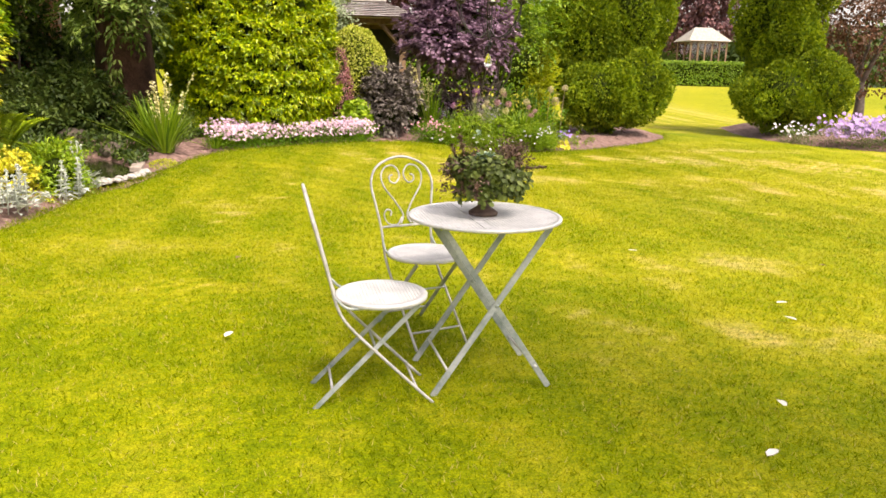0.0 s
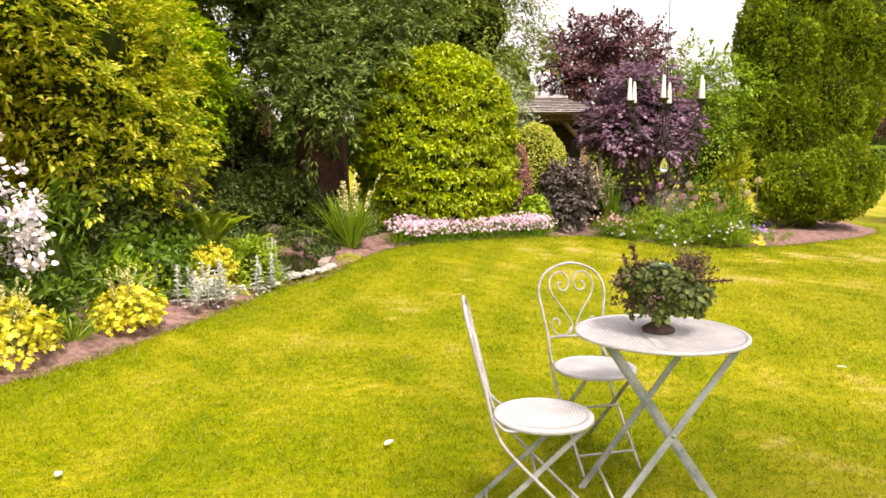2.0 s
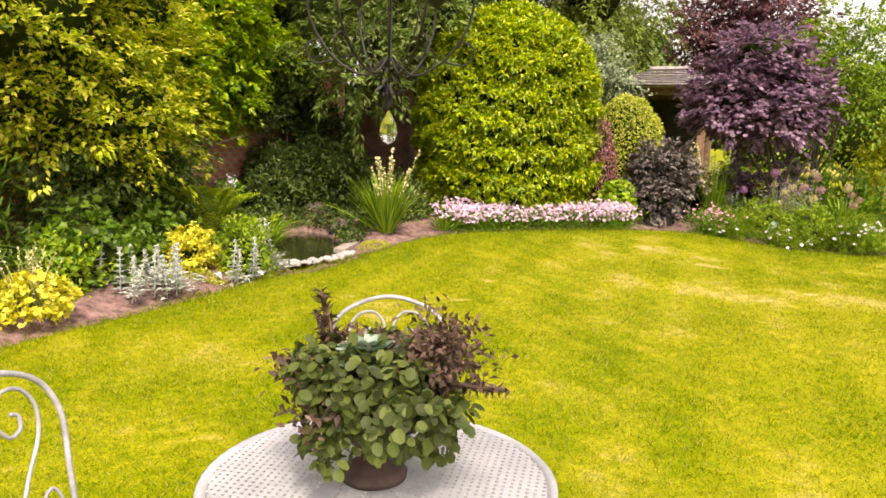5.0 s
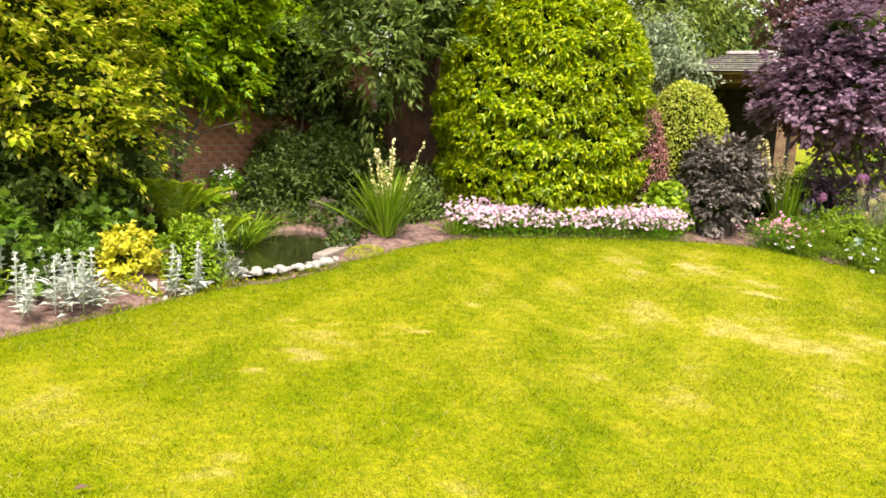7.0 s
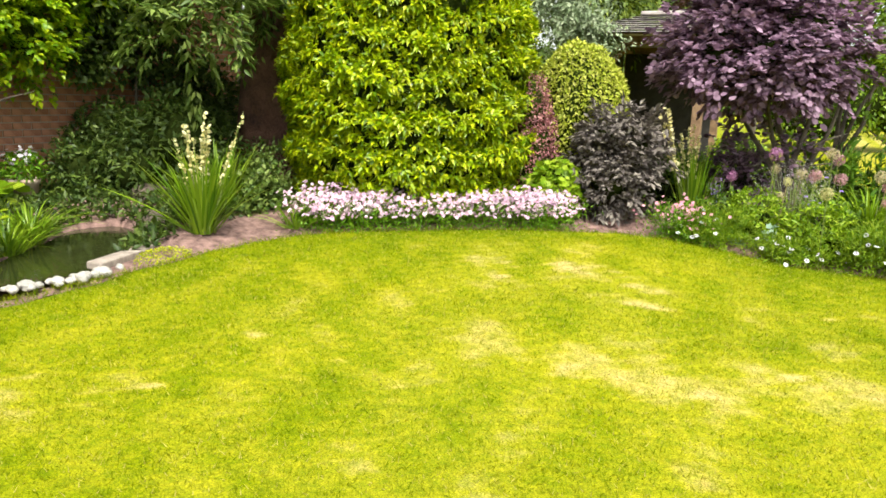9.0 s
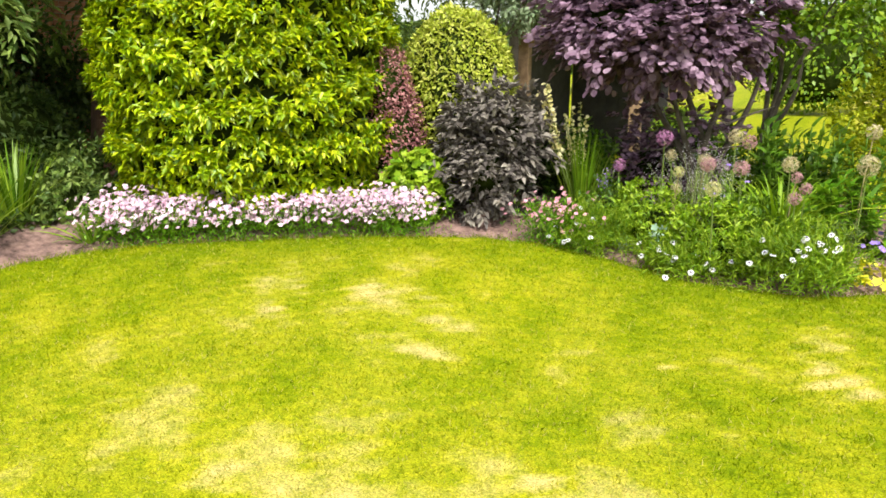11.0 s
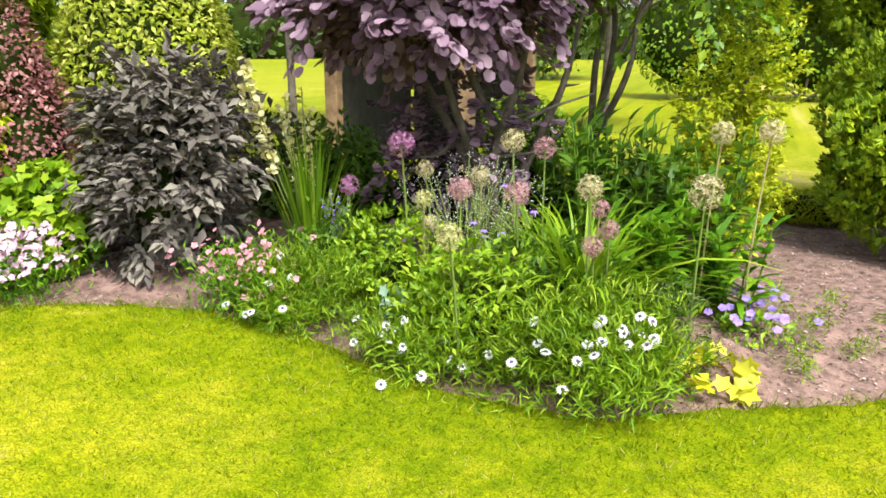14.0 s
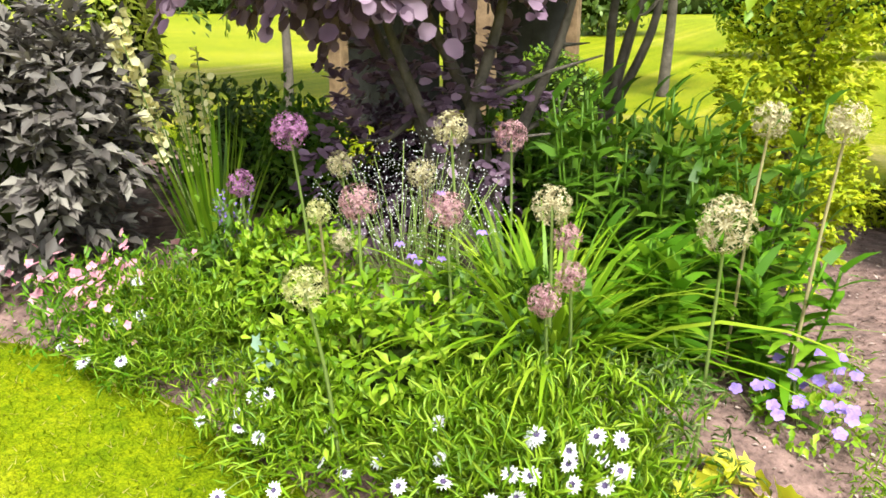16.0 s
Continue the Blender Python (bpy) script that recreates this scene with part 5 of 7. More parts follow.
# ---- border plants ----
def strap_clump(name, at, n, height, width, spread, mat, label, category="plant", arch=0.5, group=""):
    """Sword or strap leaves fanning from one root."""
    ob = thing(name, at, label, category, group)
    a = R.uniform(0, 2 * np.pi, n)
    tilt = np.abs(R.normal(0, spread, n)).clip(0, 1.1)
    L = height * R.uniform(0.55, 1.05, n)
    W = width * R.uniform(0.7, 1.2, n)
    O = np.stack([np.cos(a), np.sin(a), np.zeros(n)], 1)
    S = np.stack([-np.sin(a), np.cos(a), np.zeros(n)], 1) + R.normal(0, 0.25, (n, 3))
    B = O * (R.uniform(0, 0.07, n) * (1 + spread))[:, None]
    sag = arch * R.uniform(0.5, 1.3, n)
    ks = 7
    V = np.empty((n, 2 * ks, 3))
    for k in range(ks):
        t = k / (ks - 1)
        out = (tilt * t + sag * 0.55 * t ** 2.0) * L
        up = L * (t * np.sqrt(np.clip(1 - 0.35 * tilt ** 2, 0.2, 1)) - sag * 0.6 * t ** 2.6)
        C = B + O * out[:, None] + np.array([0, 0, 1.0]) * (up - 0.02)[:, None]
        w = W * (0.8 + 0.5 * t - 1.28 * t ** 2.2) * 0.5
        V[:, 2 * k] = C - S * w[:, None]
        V[:, 2 * k + 1] = C + S * w[:, None]
    tf = np.array([q for k in range(ks - 1) for q in ((2 * k, 2 * k + 1, 2 * k + 3), (2 * k, 2 * k + 3, 2 * k + 2))])
    V = V.reshape(-1, 3)
    V[:, 2] = np.maximum(V[:, 2], 0.0)
    # leaves in fans, as they rise from the separate crowns of the root
    LV, fans = V.reshape(n, 2 * ks, 3), 5
    for g in range(fans):
        sub = LV[g::fans]
        part("leaf_fan", mesh_of("leaf_fan", sub.reshape(-1, 3), (tf[None] + (np.arange(len(sub)) * 2 * ks)[:, None, None]).reshape(-1, 3), mat), ob)
    return ob


def flower_spikes(ob, n, h0, h1, spread, mat, per=26, size=0.028, lean=(0, 0)):
    """Stems set with small flowers, one part a stem."""
    for i in range(n):
        a, t = R.uniform(0, 6.28), abs(R.normal(0, spread))
        h = R.uniform(h0, h1)
        tip = np.array([math.cos(a) * t * h + lean[0], math.sin(a) * t * h + lean[1], h])
        line = curve_pts([(0.45 * spread * math.cos(a), 0.45 * spread * math.sin(a), 0), tip * np.array([0.55, 0.55, 0.5]), tip], 6)
        st = part("flower_stem", mesh_of("flower_stem", *tube_va(line, np.linspace(0.006, 0.003, len(line)), 5), P_STEM), ob)
        k = np.linspace(int(len(line) * 0.5), len(line) - 1.001, per)
        P = line[k.astype(int)] + (line[np.minimum(k.astype(int) + 1, len(line) - 1)] - line[k.astype(int)]) * (k % 1)[:, None]
        D = unit(R.normal(0, 1, (per, 3)) + np.array([0, 0, 0.2]))
        V, F = strew(P, D, R.normal(0, 1, (per, 3)) + np.array([0, 0, 1]), size, size * 0.9, ROUND)
        part("blossom_cluster", mesh_of("blossom_cluster", V, F, mat), st)


def mound(name, at, radii, n, leaf, mat, label, category="plant", shape=LEAF, seed=300, core=0.0, group=""):
    ob = thing(name, at, label, category, group)
    lobes = [((0, 0, radii[2] * 0.35), radii, seed, -0.45)]
    if core:
        part("shade_core", core_mesh("shade_core", lobes, core), ob)
    V, F = leaf_cloud(lobes, n, leaf[0], leaf[1], shape, -0.1, 0.6, 0.25, 0.3, 2.2, leaf[0] * 0.7, 14)
    V[:, 2] = np.maximum(V[:, 2], -0.04)
    part("foliage", mesh_of("foliage", V, F, mat), ob)
    return ob


def soil(x, y):
    return float(bed_z(np.array([x]), np.array([y]))[0])


def on_soil(x, y):
    return (x, y, soil(x, y))


# pond side
ob = strap_clump("pale_yellow_eyed_grass", on_soil(-1.93, 9.05), 230, 0.85, 0.024, 0.42, L_STRAP, "clump of sword leaves with pale yellow flower spikes", arch=0.25)
flower_spikes(ob, 15, 0.78, 1.05, 0.24, P_CREAM, 26, 0.032)
strap_clump("iris_clump", on_soil(-2.3, 9.7), 90, 0.8, 0.028, 0.4, L_STRAP, "green iris sword leaves beside the pond", arch=0.2)
strap_clump("sedge", on_soil(-3.15, 8.3), 190, 0.55, 0.016, 0.45, L_STRAP, "arching grassy sedge at the water's edge", arch=0.7)
strap_clump("sedge", on_soil(-2.95, 7.95), 150, 0.5, 0.016, 0.45, L_STRAP, "arching grassy sedge at the water's edge", arch=0.7)
strap_clump("agapanthus", on_soil(-1.45, 9.75), 60, 0.32, 0.02, 0.6, L_STRAP, "small strappy green clump", arch=0.5)


def rock(name, at, size, mat, label, category, group="", seed=0):
    bm = bmesh.new()
    bmesh.ops.create_icosphere(bm, subdivisions=3, radius=1)
    U = np.array([v.co[:] for v in bm.verts])
    k = 1 + 0.26 * wobble(U, seed, 1.6) + 0.07 * wobble(U, seed + 3, 4.0)
    for v, kk in zip(bm.verts, k):
        v.co = Vector((v.co.x * size[0], v.co.y * size[1], v.co.z * size[2])) * kk
    o = new(name, bm_mesh(name, bm, mat, True))
    o.matrix_world = pose(*at, 0, 0, seed * 37 % 360)
    return tagged(o, label, category, group)


rim_line = curve_pts([(-2.16, 7.0, 0), (-2.0, 7.1, 0), (-1.93, 7.3, 0), (-1.88, 7.5, 0), (-1.84, 7.7, 0), (-1.82, 7.9, 0), (-1.9, 8.1, 0)], 6)
for i in range(34):
    x, y = rim_line[int(i * (len(rim_line) - 1) / 33)][:2]
    s = R.uniform(0.028, 0.062)
    rock("pebble", (x + R.normal(0, 0.035) - 0.03, y + R.normal(0, 0.03), 0.045 + 0.35 * s), (s, s * R.uniform(0.65, 0.95), s * R.uniform(0.5, 0.75)), M_STONE, "smooth pale pebble on the pond rim", "stone", "pale pebbles round the pond", i + 1)
for i, (x, y, z, a, b, c) in enumerate([(-3.5, 9.8, 0.08, .22, .16, .13), (-3.85, 9.7, 0.12, .18, .16, .16), (-3.2, 9.85, 0.1, .2, .15, .14), (-2.8, 9.6, 0.08, .18, .15, .12), (-3.5, 10.0, 0.25, .26, .18, .13), (-2.42, 9.15, 0.1, .17, .15, .11), (-2.2, 8.72, 0.06, .12, .1, .07), (-2.7, 9.25, 0.14, .2, .15, .16), (-3.0, 9.95, 0.2, .18, .15, .11), (-2.6, 9.4, 0.12, .13, .1, .07)]):
    rock("pond_rock", (x, y, z), (a, b, c), M_ROCK, "dark wet rock of the small waterfall", "rock", "rocks round the pond", i + 40)
pl = new("edging_plank", box("edging_plank", (0.13, 0.75, 0.06), (0, 0, 0), M_PLANK, 0.012))
pl.matrix_world = pose(-2.05, 8.3, 0.085, 0, 3, 14)
tagged(pl, "weathered grey timber plank along the pond", "plank")
# thin sheet of falling water
wf = np.array([(x, 9.6 - 0.05 * t, 0.16 - 0.18 * t) for t in np.linspace(0, 1, 6) for x in np.linspace(-3.72, -3.5, 6)])
wf[:, 1] -= 0.02 * np.sin(wf[:, 0] * 60)
q = [(i * 6 + k, i * 6 + k + 1, (i + 1) * 6 + k + 1, (i + 1) * 6 + k) for i in range(5) for k in range(5)]
tagged(new("waterfall", mesh_of("waterfall", wf, q, M_PANE, True)), "thin trickle of water falling into the pond", "waterfall")
V, F = leaf_cloud([((-1.78, 8.45, 0.09), (0.16, 0.26, 0.07), 306, -0.2)], 900, 0.02, 0.012, QUAD)
tagged(new("golden_creeper", mesh_of("golden_creeper", V, F, L_YCON)), "low golden-green creeping plant by the lawn edge", "plant")

n = 12000
gcx, gcy = R.uniform(-4.8, -2.0, n), R.uniform(7.2, 11.4, n)
ok = (off_edge(POND_L, gcx, gcy) < -0.02) & (off_edge(BED, gcx, gcy) > 0.4) & (np.hypot(gcx + 1.95, gcy - 9.05) > 0.25)
gcx, gcy = gcx[ok], gcy[ok]
m = len(gcx)
V, F = strew(np.stack([gcx, gcy, bed_z(gcx, gcy) + R.uniform(0.0, 0.1, m)], 1), unit(R.normal(0, 1, (m, 3)) + np.array([0, 0, 0.3])), R.normal(0, 0.4, (m, 3)) + np.array([0, 0, 1]), R.uniform(0.05, 0.11, m), R.uniform(0.03, 0.05, m), LEAF)
tagged(new("ground_ivy", mesh_of("ground_ivy", V, F, L_DEEP)), "dark green ivy carpet round the pond", "ivy", kind="stuff")
jx, jy = R.uniform(-2.55, -1.95, 2600), R.uniform(5.75, 7.05, 2600)
ok = (off_edge(BED, jx, jy) > 0.02) & (wobble(np.stack([jx, jy, jx * 0], 1), 61, 5.0) > -0.15)
jx, jy = jx[ok], jy[ok]
m = len(jx)
V, F = strew(np.stack([jx, jy, bed_z(jx, jy) + R.uniform(0.0, 0.04, m)], 1), unit(R.normal(0, 1, (m, 3)) + np.array([0, 0, 0.3])), R.normal(0, 0.4, (m, 3)) + np.array([0, 0, 1]), R.uniform(0.015, 0.03, m), R.uniform(0.012, 0.022, m), ROUND)
tagged(new("creeping_jenny", mesh_of("creeping_jenny", V, F, L_YCON)), "low golden creeping carpet along the border edge", "ground cover", kind="stuff")
pot = thing("terracotta_pot", (-4.45, 9.2, 0.1), "whitened terracotta pot planted with white flowers", "plant pot")
part("pot", lathe("pot", [(0.001, 0), (0.11, 0), (0.15, 0.3), (0.165, 0.3), (0.168, 0.345), (0.15, 0.345), (0.14, 0.31), (0.001, 0.3)], M_TERRA), pot)
V, F = leaf_cloud([((0, 0, 0.45), (0.2, 0.2, 0.16), 311, -0.7)], 350, 0.08, 0.03, LEAF)
part("foliage", mesh_of("foliage", V, F, L_HERB), pot)
V, F = leaf_cloud([((0, 0, 0.55), (0.16, 0.16, 0.13), 312, -0.2)], 40, 0.05, 0.045, ROUND)
part("blossom_cluster", mesh_of("blossom_cluster", V, F, P_WHITE), pot)
mound("hosta", on_soil(-4.3, 8.75), (0.26, 0.24, 0.32), 22, (0.22, 0.16), L_LIME, "large-leaved lime green hosta", shape=ROUND, seed=313)


def fern(at, n, ln, label):
    ob = thing("fern", at, label, "fern")
    for i in range(n):
        a = i * 2 * math.pi / n + R.uniform(-0.2, 0.2)
        c, s = math.cos(a), math.sin(a)
        t = np.linspace(0, 1, 26)
        reach, top = ln * R.uniform(0.45, 0.7), ln * R.uniform(0.75, 1.0)
        line = np.stack([c * reach * t ** 1.3, s * reach * t ** 1.3, top * (1.35 * t - 0.5 * t ** 2.4)], 1)
        T = unit(np.gradient(line, axis=0))
        side = np.array([-s, c, 0.0])
        w = ln * 0.17 * np.sin(np.pi * (0.12 + 0.88 * (1 - t)) ** 0.8)
        up = unit(np.cross(T, np.tile(side, (26, 1))))
        it = [tube_va(line, np.linspace(0.005, 0.002, 26), 5)]
        for sg in (-1, 1):
            it.append(strew(line[2:], side * sg + T[2:] * 0.35 + up[2:] * 0.05, -up[2:] * 1.0, w[2:].clip(0.015), 0.026, LEAF))
        part("frond", mesh_of("frond", *join_va(it), L_FERN), ob)


fern(on_soil(-3.2, 7.3), 13, 0.85, "tall yellow-green arching garden fern")
fern(on_soil(-2.75, 7.45), 9, 0.5, "small yellow-green arching garden fern")

# left border, from the pond towards the start
mound("golden_feverfew", on_soil(-2.6, 6.3), (0.25, 0.22, 0.26), 2600, (0.03, 0.026), L_YEL, "bright yellow leafy mound", shape=LOBED, seed=321, core=0.4)
mound("green_mound", on_soil(-2.3, 6.72), (0.32, 0.27, 0.36), 2600, (0.05, 0.022), L_LIME, "fresh green leafy mound", seed=322, core=0.6)


def lambs_ear(at, spikes, r, h, label):
    ob = thing("lambs_ear", at, label, "plant", "silver plants along the border")
    m = int(130 * r / 0.3) if r > 0.1 else 14
    a, q = R.uniform(0, 6.28, m), R.uniform(0, r, m)
    P = np.stack([q * np.cos(a), q * np.sin(a), R.uniform(0.0, 0.16, m)], 1)
    D = unit(np.stack([np.cos(a), np.sin(a), R.uniform(0.1, 0.9, m)], 1) + R.normal(0, 0.3, (m, 3)))
    V, F = strew(P, D, np.tile([0, 0, 1.0], (m, 1)), R.uniform(0.07, 0.14, m), R.uniform(0.03, 0.05, m), LEAF)
    part("foliage", mesh_of("foliage", V, F, L_SILVER), ob)
    for i in range(spikes):
        b = np.array([R.normal(0, r * 0.5), R.normal(0, r * 0.5), 0])
        tip = b + np.array([R.normal(0, 0.04), R.normal(0, 0.04), h * R.uniform(0.75, 1.05)])
        it = [tube_va([b, tip], 0.006, 6)]
        for k in np.linspace(0.15, 1.0, 8):
            p = b + (tip - b) * k
            aa = R.uniform(0, 6.28)
            for s in (0, math.pi / 2, math.pi, 1.5 * math.pi):
                d = np.array([[math.cos(aa + s), math.sin(aa + s), 0.35]])
                it.append(strew(p[None], d, np.array([[0, 0, 1.0]]), 0.085 * (1.1 - 0.75 * k), 0.032 * (1.15 - 0.6 * k), LEAF))
            if k > 0.5:
                m2 = 7
                it.append(strew(np.tile(p, (m2, 1)), R.normal(0, 1, (m2, 3)), R.normal(0, 1, (m2, 3)), 0.026, 0.018, ROUND))
        part("flower_spike", mesh_of("flower_spike", *join_va(it), L_SILVER), ob)


lambs_ear(on_soil(-2.13, 6.9), 4, 0.14, 0.5, "silvery felted lamb's ear with upright spikes")
lambs_ear(on_soil(-2.03, 6.5), 2, 0.07, 0.45, "silvery felted lamb's ear with thin upright spikes")
lambs_ear(on_soil(-2.15, 6.25), 2, 0.07, 0.42, "silvery felted lamb's ear with thin upright spikes")
lambs_ear(on_soil(-2.32, 5.6), 12, 0.33, 0.42, "broad clump of silvery felted lamb's ear")


def heuchera(at, r, n, label, mat=None, flowers=0, leaf=0.048):
    ob = thing("heuchera", at, label, "plant")
    V, F = leaf_cloud([((0, 0, r * 0.35), (r, r, r * 0.75), int(r * 1000), -0.4)], n, leaf, leaf, LOBED, 0.1, 0.5, 0.2, 0.25)
    V[:, 2] = np.maximum(V[:, 2], -0.03)
    part("foliage", mesh_of("foliage", V, F, mat or L_YEL), ob)
    if flowers:
        flower_spikes(ob, flowers, 0.38, 0.55, 0.3, P_CREAM, 30, 0.016)


heuchera(on_soil(-2.38, 4.42), 0.3, 780, "bright yellow heuchera with airy flower stems", None, 16)
heuchera(on_soil(-2.62, 3.35), 0.36, 900, "bright yellow heuchera with airy flower stems", None, 15)
strap_clump("sedge", on_soil(-2.5, 3.9), 120, 0.3, 0.01, 0.8, L_STRAP, "low grassy tuft at the border edge", arch=0.6)
mound("lily_clump", on_soil(-3.1, 4.3), (0.42, 0.45, 0.75), 1100, (0.15, 0.03), L_MID, "leafy green lily stems", seed=331, core=0.6)
mound("geranium_mound", on_soil(-2.95, 5.45), (0.45, 0.45, 0.5), 1100, (0.075, 0.07), L_MID, "green cut-leaved geranium mound", shape=LOBED, seed=332, core=0.65)
mound("geranium_mound", on_soil(-3.2, 6.5), (0.35, 0.4, 0.4), 900, (0.07, 0.06), L_MID, "green cut-leaved geranium mound", shape=LOBED, seed=333, core=0.65)
mound("dark_perennial", on_soil(-3.6, 4.6), (0.5, 0.5, 0.55), 1300, (0.09, 0.04), L_DEEP, "dark green leafy perennial", seed=334, core=0.7)
vb = mound("white_viburnum", on_soil(-3.22, 3.5), (0.5, 0.55, 0.9), 2200, (0.08, 0.045), L_DEEP, "shrub covered in clusters of white blossom", "shrub", seed=341, core=0.7)
V, F = leaf_cloud([((0.12, 0.05, 0.75), (0.5, 0.5, 0.55), 342, -0.5)], 1800, 0.045, 0.045, ROUND, 0, 0.5, 0.3, 0.1, 2.2, 0.05, 14)
part("blossom_cluster", mesh_of("blossom_cluster", V, F, P_WHITE), vb)

for x, y, rr, hh, mt, lb in ((-2.75, 5.0, 0.3, 0.35, L_LIME, "lime green leafy perennial"), (-2.95, 6.05, 0.25, 0.3, L_MID, "low green leafy perennial"), (-2.85, 3.9, 0.3, 0.4, L_MID, "green leafy perennial by the path of the lawn"), (-2.9, 2.6, 0.4, 0.5, L_MID, "green leafy perennial by the lawn"),
                             (-3.5, 5.6, 0.45, 0.7, L_DEEP, "dark green leafy perennial in shade"), (-3.55, 6.95, 0.35, 0.45, L_DEEP, "dark green leafy perennial in shade"), (-4.2, 9.7, 0.35, 0.45, L_DEEP, "dark green shrublet behind the pond"), (-2.6, 10.3, 0.5, 0.5, L_DEEP, "dark green shrublet behind the pond"), (-2.1, 10.1, 0.3, 0.3, L_GREY, "grey-green low plant by the laurel")):
    mound("border_perennial", on_soil(x, y), (rr, rr, hh), int(1500 * rr / 0.3), (0.07, 0.032), mt, lb, seed=int(abs(x * 100 + y * 10)), core=0.55)

# pale pink flower drift along the lawn edge under the laurel
dr_c = curve_pts([(-1.42, 9.85, 0), (-1.1, 10.05, 0), (-0.75, 10.3, 0), (-0.2, 10.68, 0), (0.35, 11.05, 0), (0.65, 11.25, 0)], 10)


def drift(name, line, width, height, nl, nf, leaf_m, petal_m, label, psize):
    k = R.integers(0, len(line), nl + nf)
    P = line[k] + np.stack([R.normal(0, width, nl + nf), R.normal(0, width, nl + nf), np.zeros(nl + nf)], 1)
    P[:, 2] = bed_z(P[:, 0], P[:, 1])
    ob = thing(name, tuple(line[len(line) // 2][:2]) + (0.0,), label, "flowers", kind="stuff")
    O = np.array([*line[len(line) // 2][:2], 0.0])
    lv = P[:nl] - O
    lv[:, 2] += R.uniform(0, height * 0.85, nl)
    V, F = strew(lv, unit(R.normal(0, 0.8, (nl, 3)) + np.array([0, 0, 0.8])), R.normal(0, 1, (nl, 3)) + np.array([0, 0, 1]), 0.05, 0.011, QUAD)
    tagged(part("foliage", mesh_of("foliage", V, F, leaf_m), ob), kind="stuff")
    fl = P[nl:] - O
    fl[:, 2] += height * R.uniform(0.5, 1.1, nf)
    face = unit(np.stack([R.normal(0, 0.4, nf), R.normal(-0.5, 0.4, nf), R.uniform(0.3, 1, nf)], 1))
    e1_ = unit(np.cross(face, np.array([0.9, 0.1, 0.3])))
    e2_ = np.cross(face, e1_)
    sz = psize * R.uniform(0.7, 1.25, nf)
    its = []
    for j in range(5):
        a = j * 2 * math.pi / 5 + R.uniform(0, 1, nf)
        D = np.cos(a)[:, None] * e1_ + np.sin(a)[:, None] * e2_ + face * 0.15
        its.append(strew(fl, D, face, sz, sz * 0.95, QUAD))
    V, F = join_va(its)
    tagged(part("blossom_cluster", mesh_of("blossom_cluster", V, F, petal_m), ob), kind="stuff")


drift("pink_flower_drift", dr_c, 0.12, 0.32, 9500, 2300, L_HERB, P_PINK, "long drift of pale pink and white flowers", 0.023)
drift("pink_diascia", curve_pts([(1.6, 11.5, 0), (1.78, 11.55, 0), (1.98, 11.5, 0)], 8), 0.11, 0.36, 2600, 120, L_HERB, P_ROSE, "loose clump of rose-pink flowers", 0.021)


# daisies that spill on to the lawn
def daisy_plant(at, r, h, n, flowers, label, mat=None, leaf=(0.062, 0.008)):
    ob = thing("daisy_plant", at, label, "flowers", "white daisies at the lawn edge")
    V, F = leaf_cloud([((0, 0, h * 0.35), (r, r * 0.75, h * 0.62), int(r * 777), -0.5)], n, leaf[0], leaf[1], LEAF, -0.5, 0.55, 0.25, 0.35, 2.2, 0.05, 16)
    V[:, 2] = np.maximum(V[:, 2], -0.02)
    part("foliage", mesh_of("foliage", V, F, mat or L_HERB), ob)
    for fx, fy, fz in flowers:
        tip = np.array([fx, fy, fz])
        root = tip * np.array([0.4, 0.4, 0.0])
        V, F = tube_va(curve_pts([root, (root + tip) / 2 + np.array([0, 0, 0.03]), tip], 4), 0.0022, 5)
        st = part("flower_stem", mesh_of("flower_stem", V, F, P_STEM), ob)
        face = unit(np.array([R.normal(0, 0.35), -0.55 + R.normal(0, 0.25), 0.8]))
        u = unit(np.cross(face, [1.0, 0, 0.1]))
        w = np.cross(face, u)
        k = 13
        a = np.arange(k) * 2 * np.pi / k
        D = np.cos(a)[:, None] * u + np.sin(a)[:, None] * w + face * 0.08
        V, F = strew(np.tile(tip, (k, 1)), D, np.tile(face, (k, 1)), 0.025, 0.0125, QUAD)
        part("flower_head", mesh_of("flower_head", V, F, P_WHITE), st, "white daisy petals")
        V, F = strew(np.tile(tip + face * 0.002, (6, 1)), np.cos(np.arange(6))[:, None] * u + np.sin(np.arange(6))[:, None] * w + face * 0.35, np.tile(face, (6, 1)), 0.0095, 0.010, QUAD)
        part("eye", mesh_of("eye", V, F, P_EYE), st, "dark violet eye")


def dots(n, r, h, front):
    out = []
    for _ in range(n):
        a = R.uniform(-2.9, -0.2) if front else R.uniform(0, 6.28)
        q = r * R.uniform(0.3, 1.15)
        out.append((q * math.cos(a), q * 0.8 * math.sin(a), max(0.05, h * (1.15 - 0.75 * q / r) + R.normal(0, 0.03))))
    return out


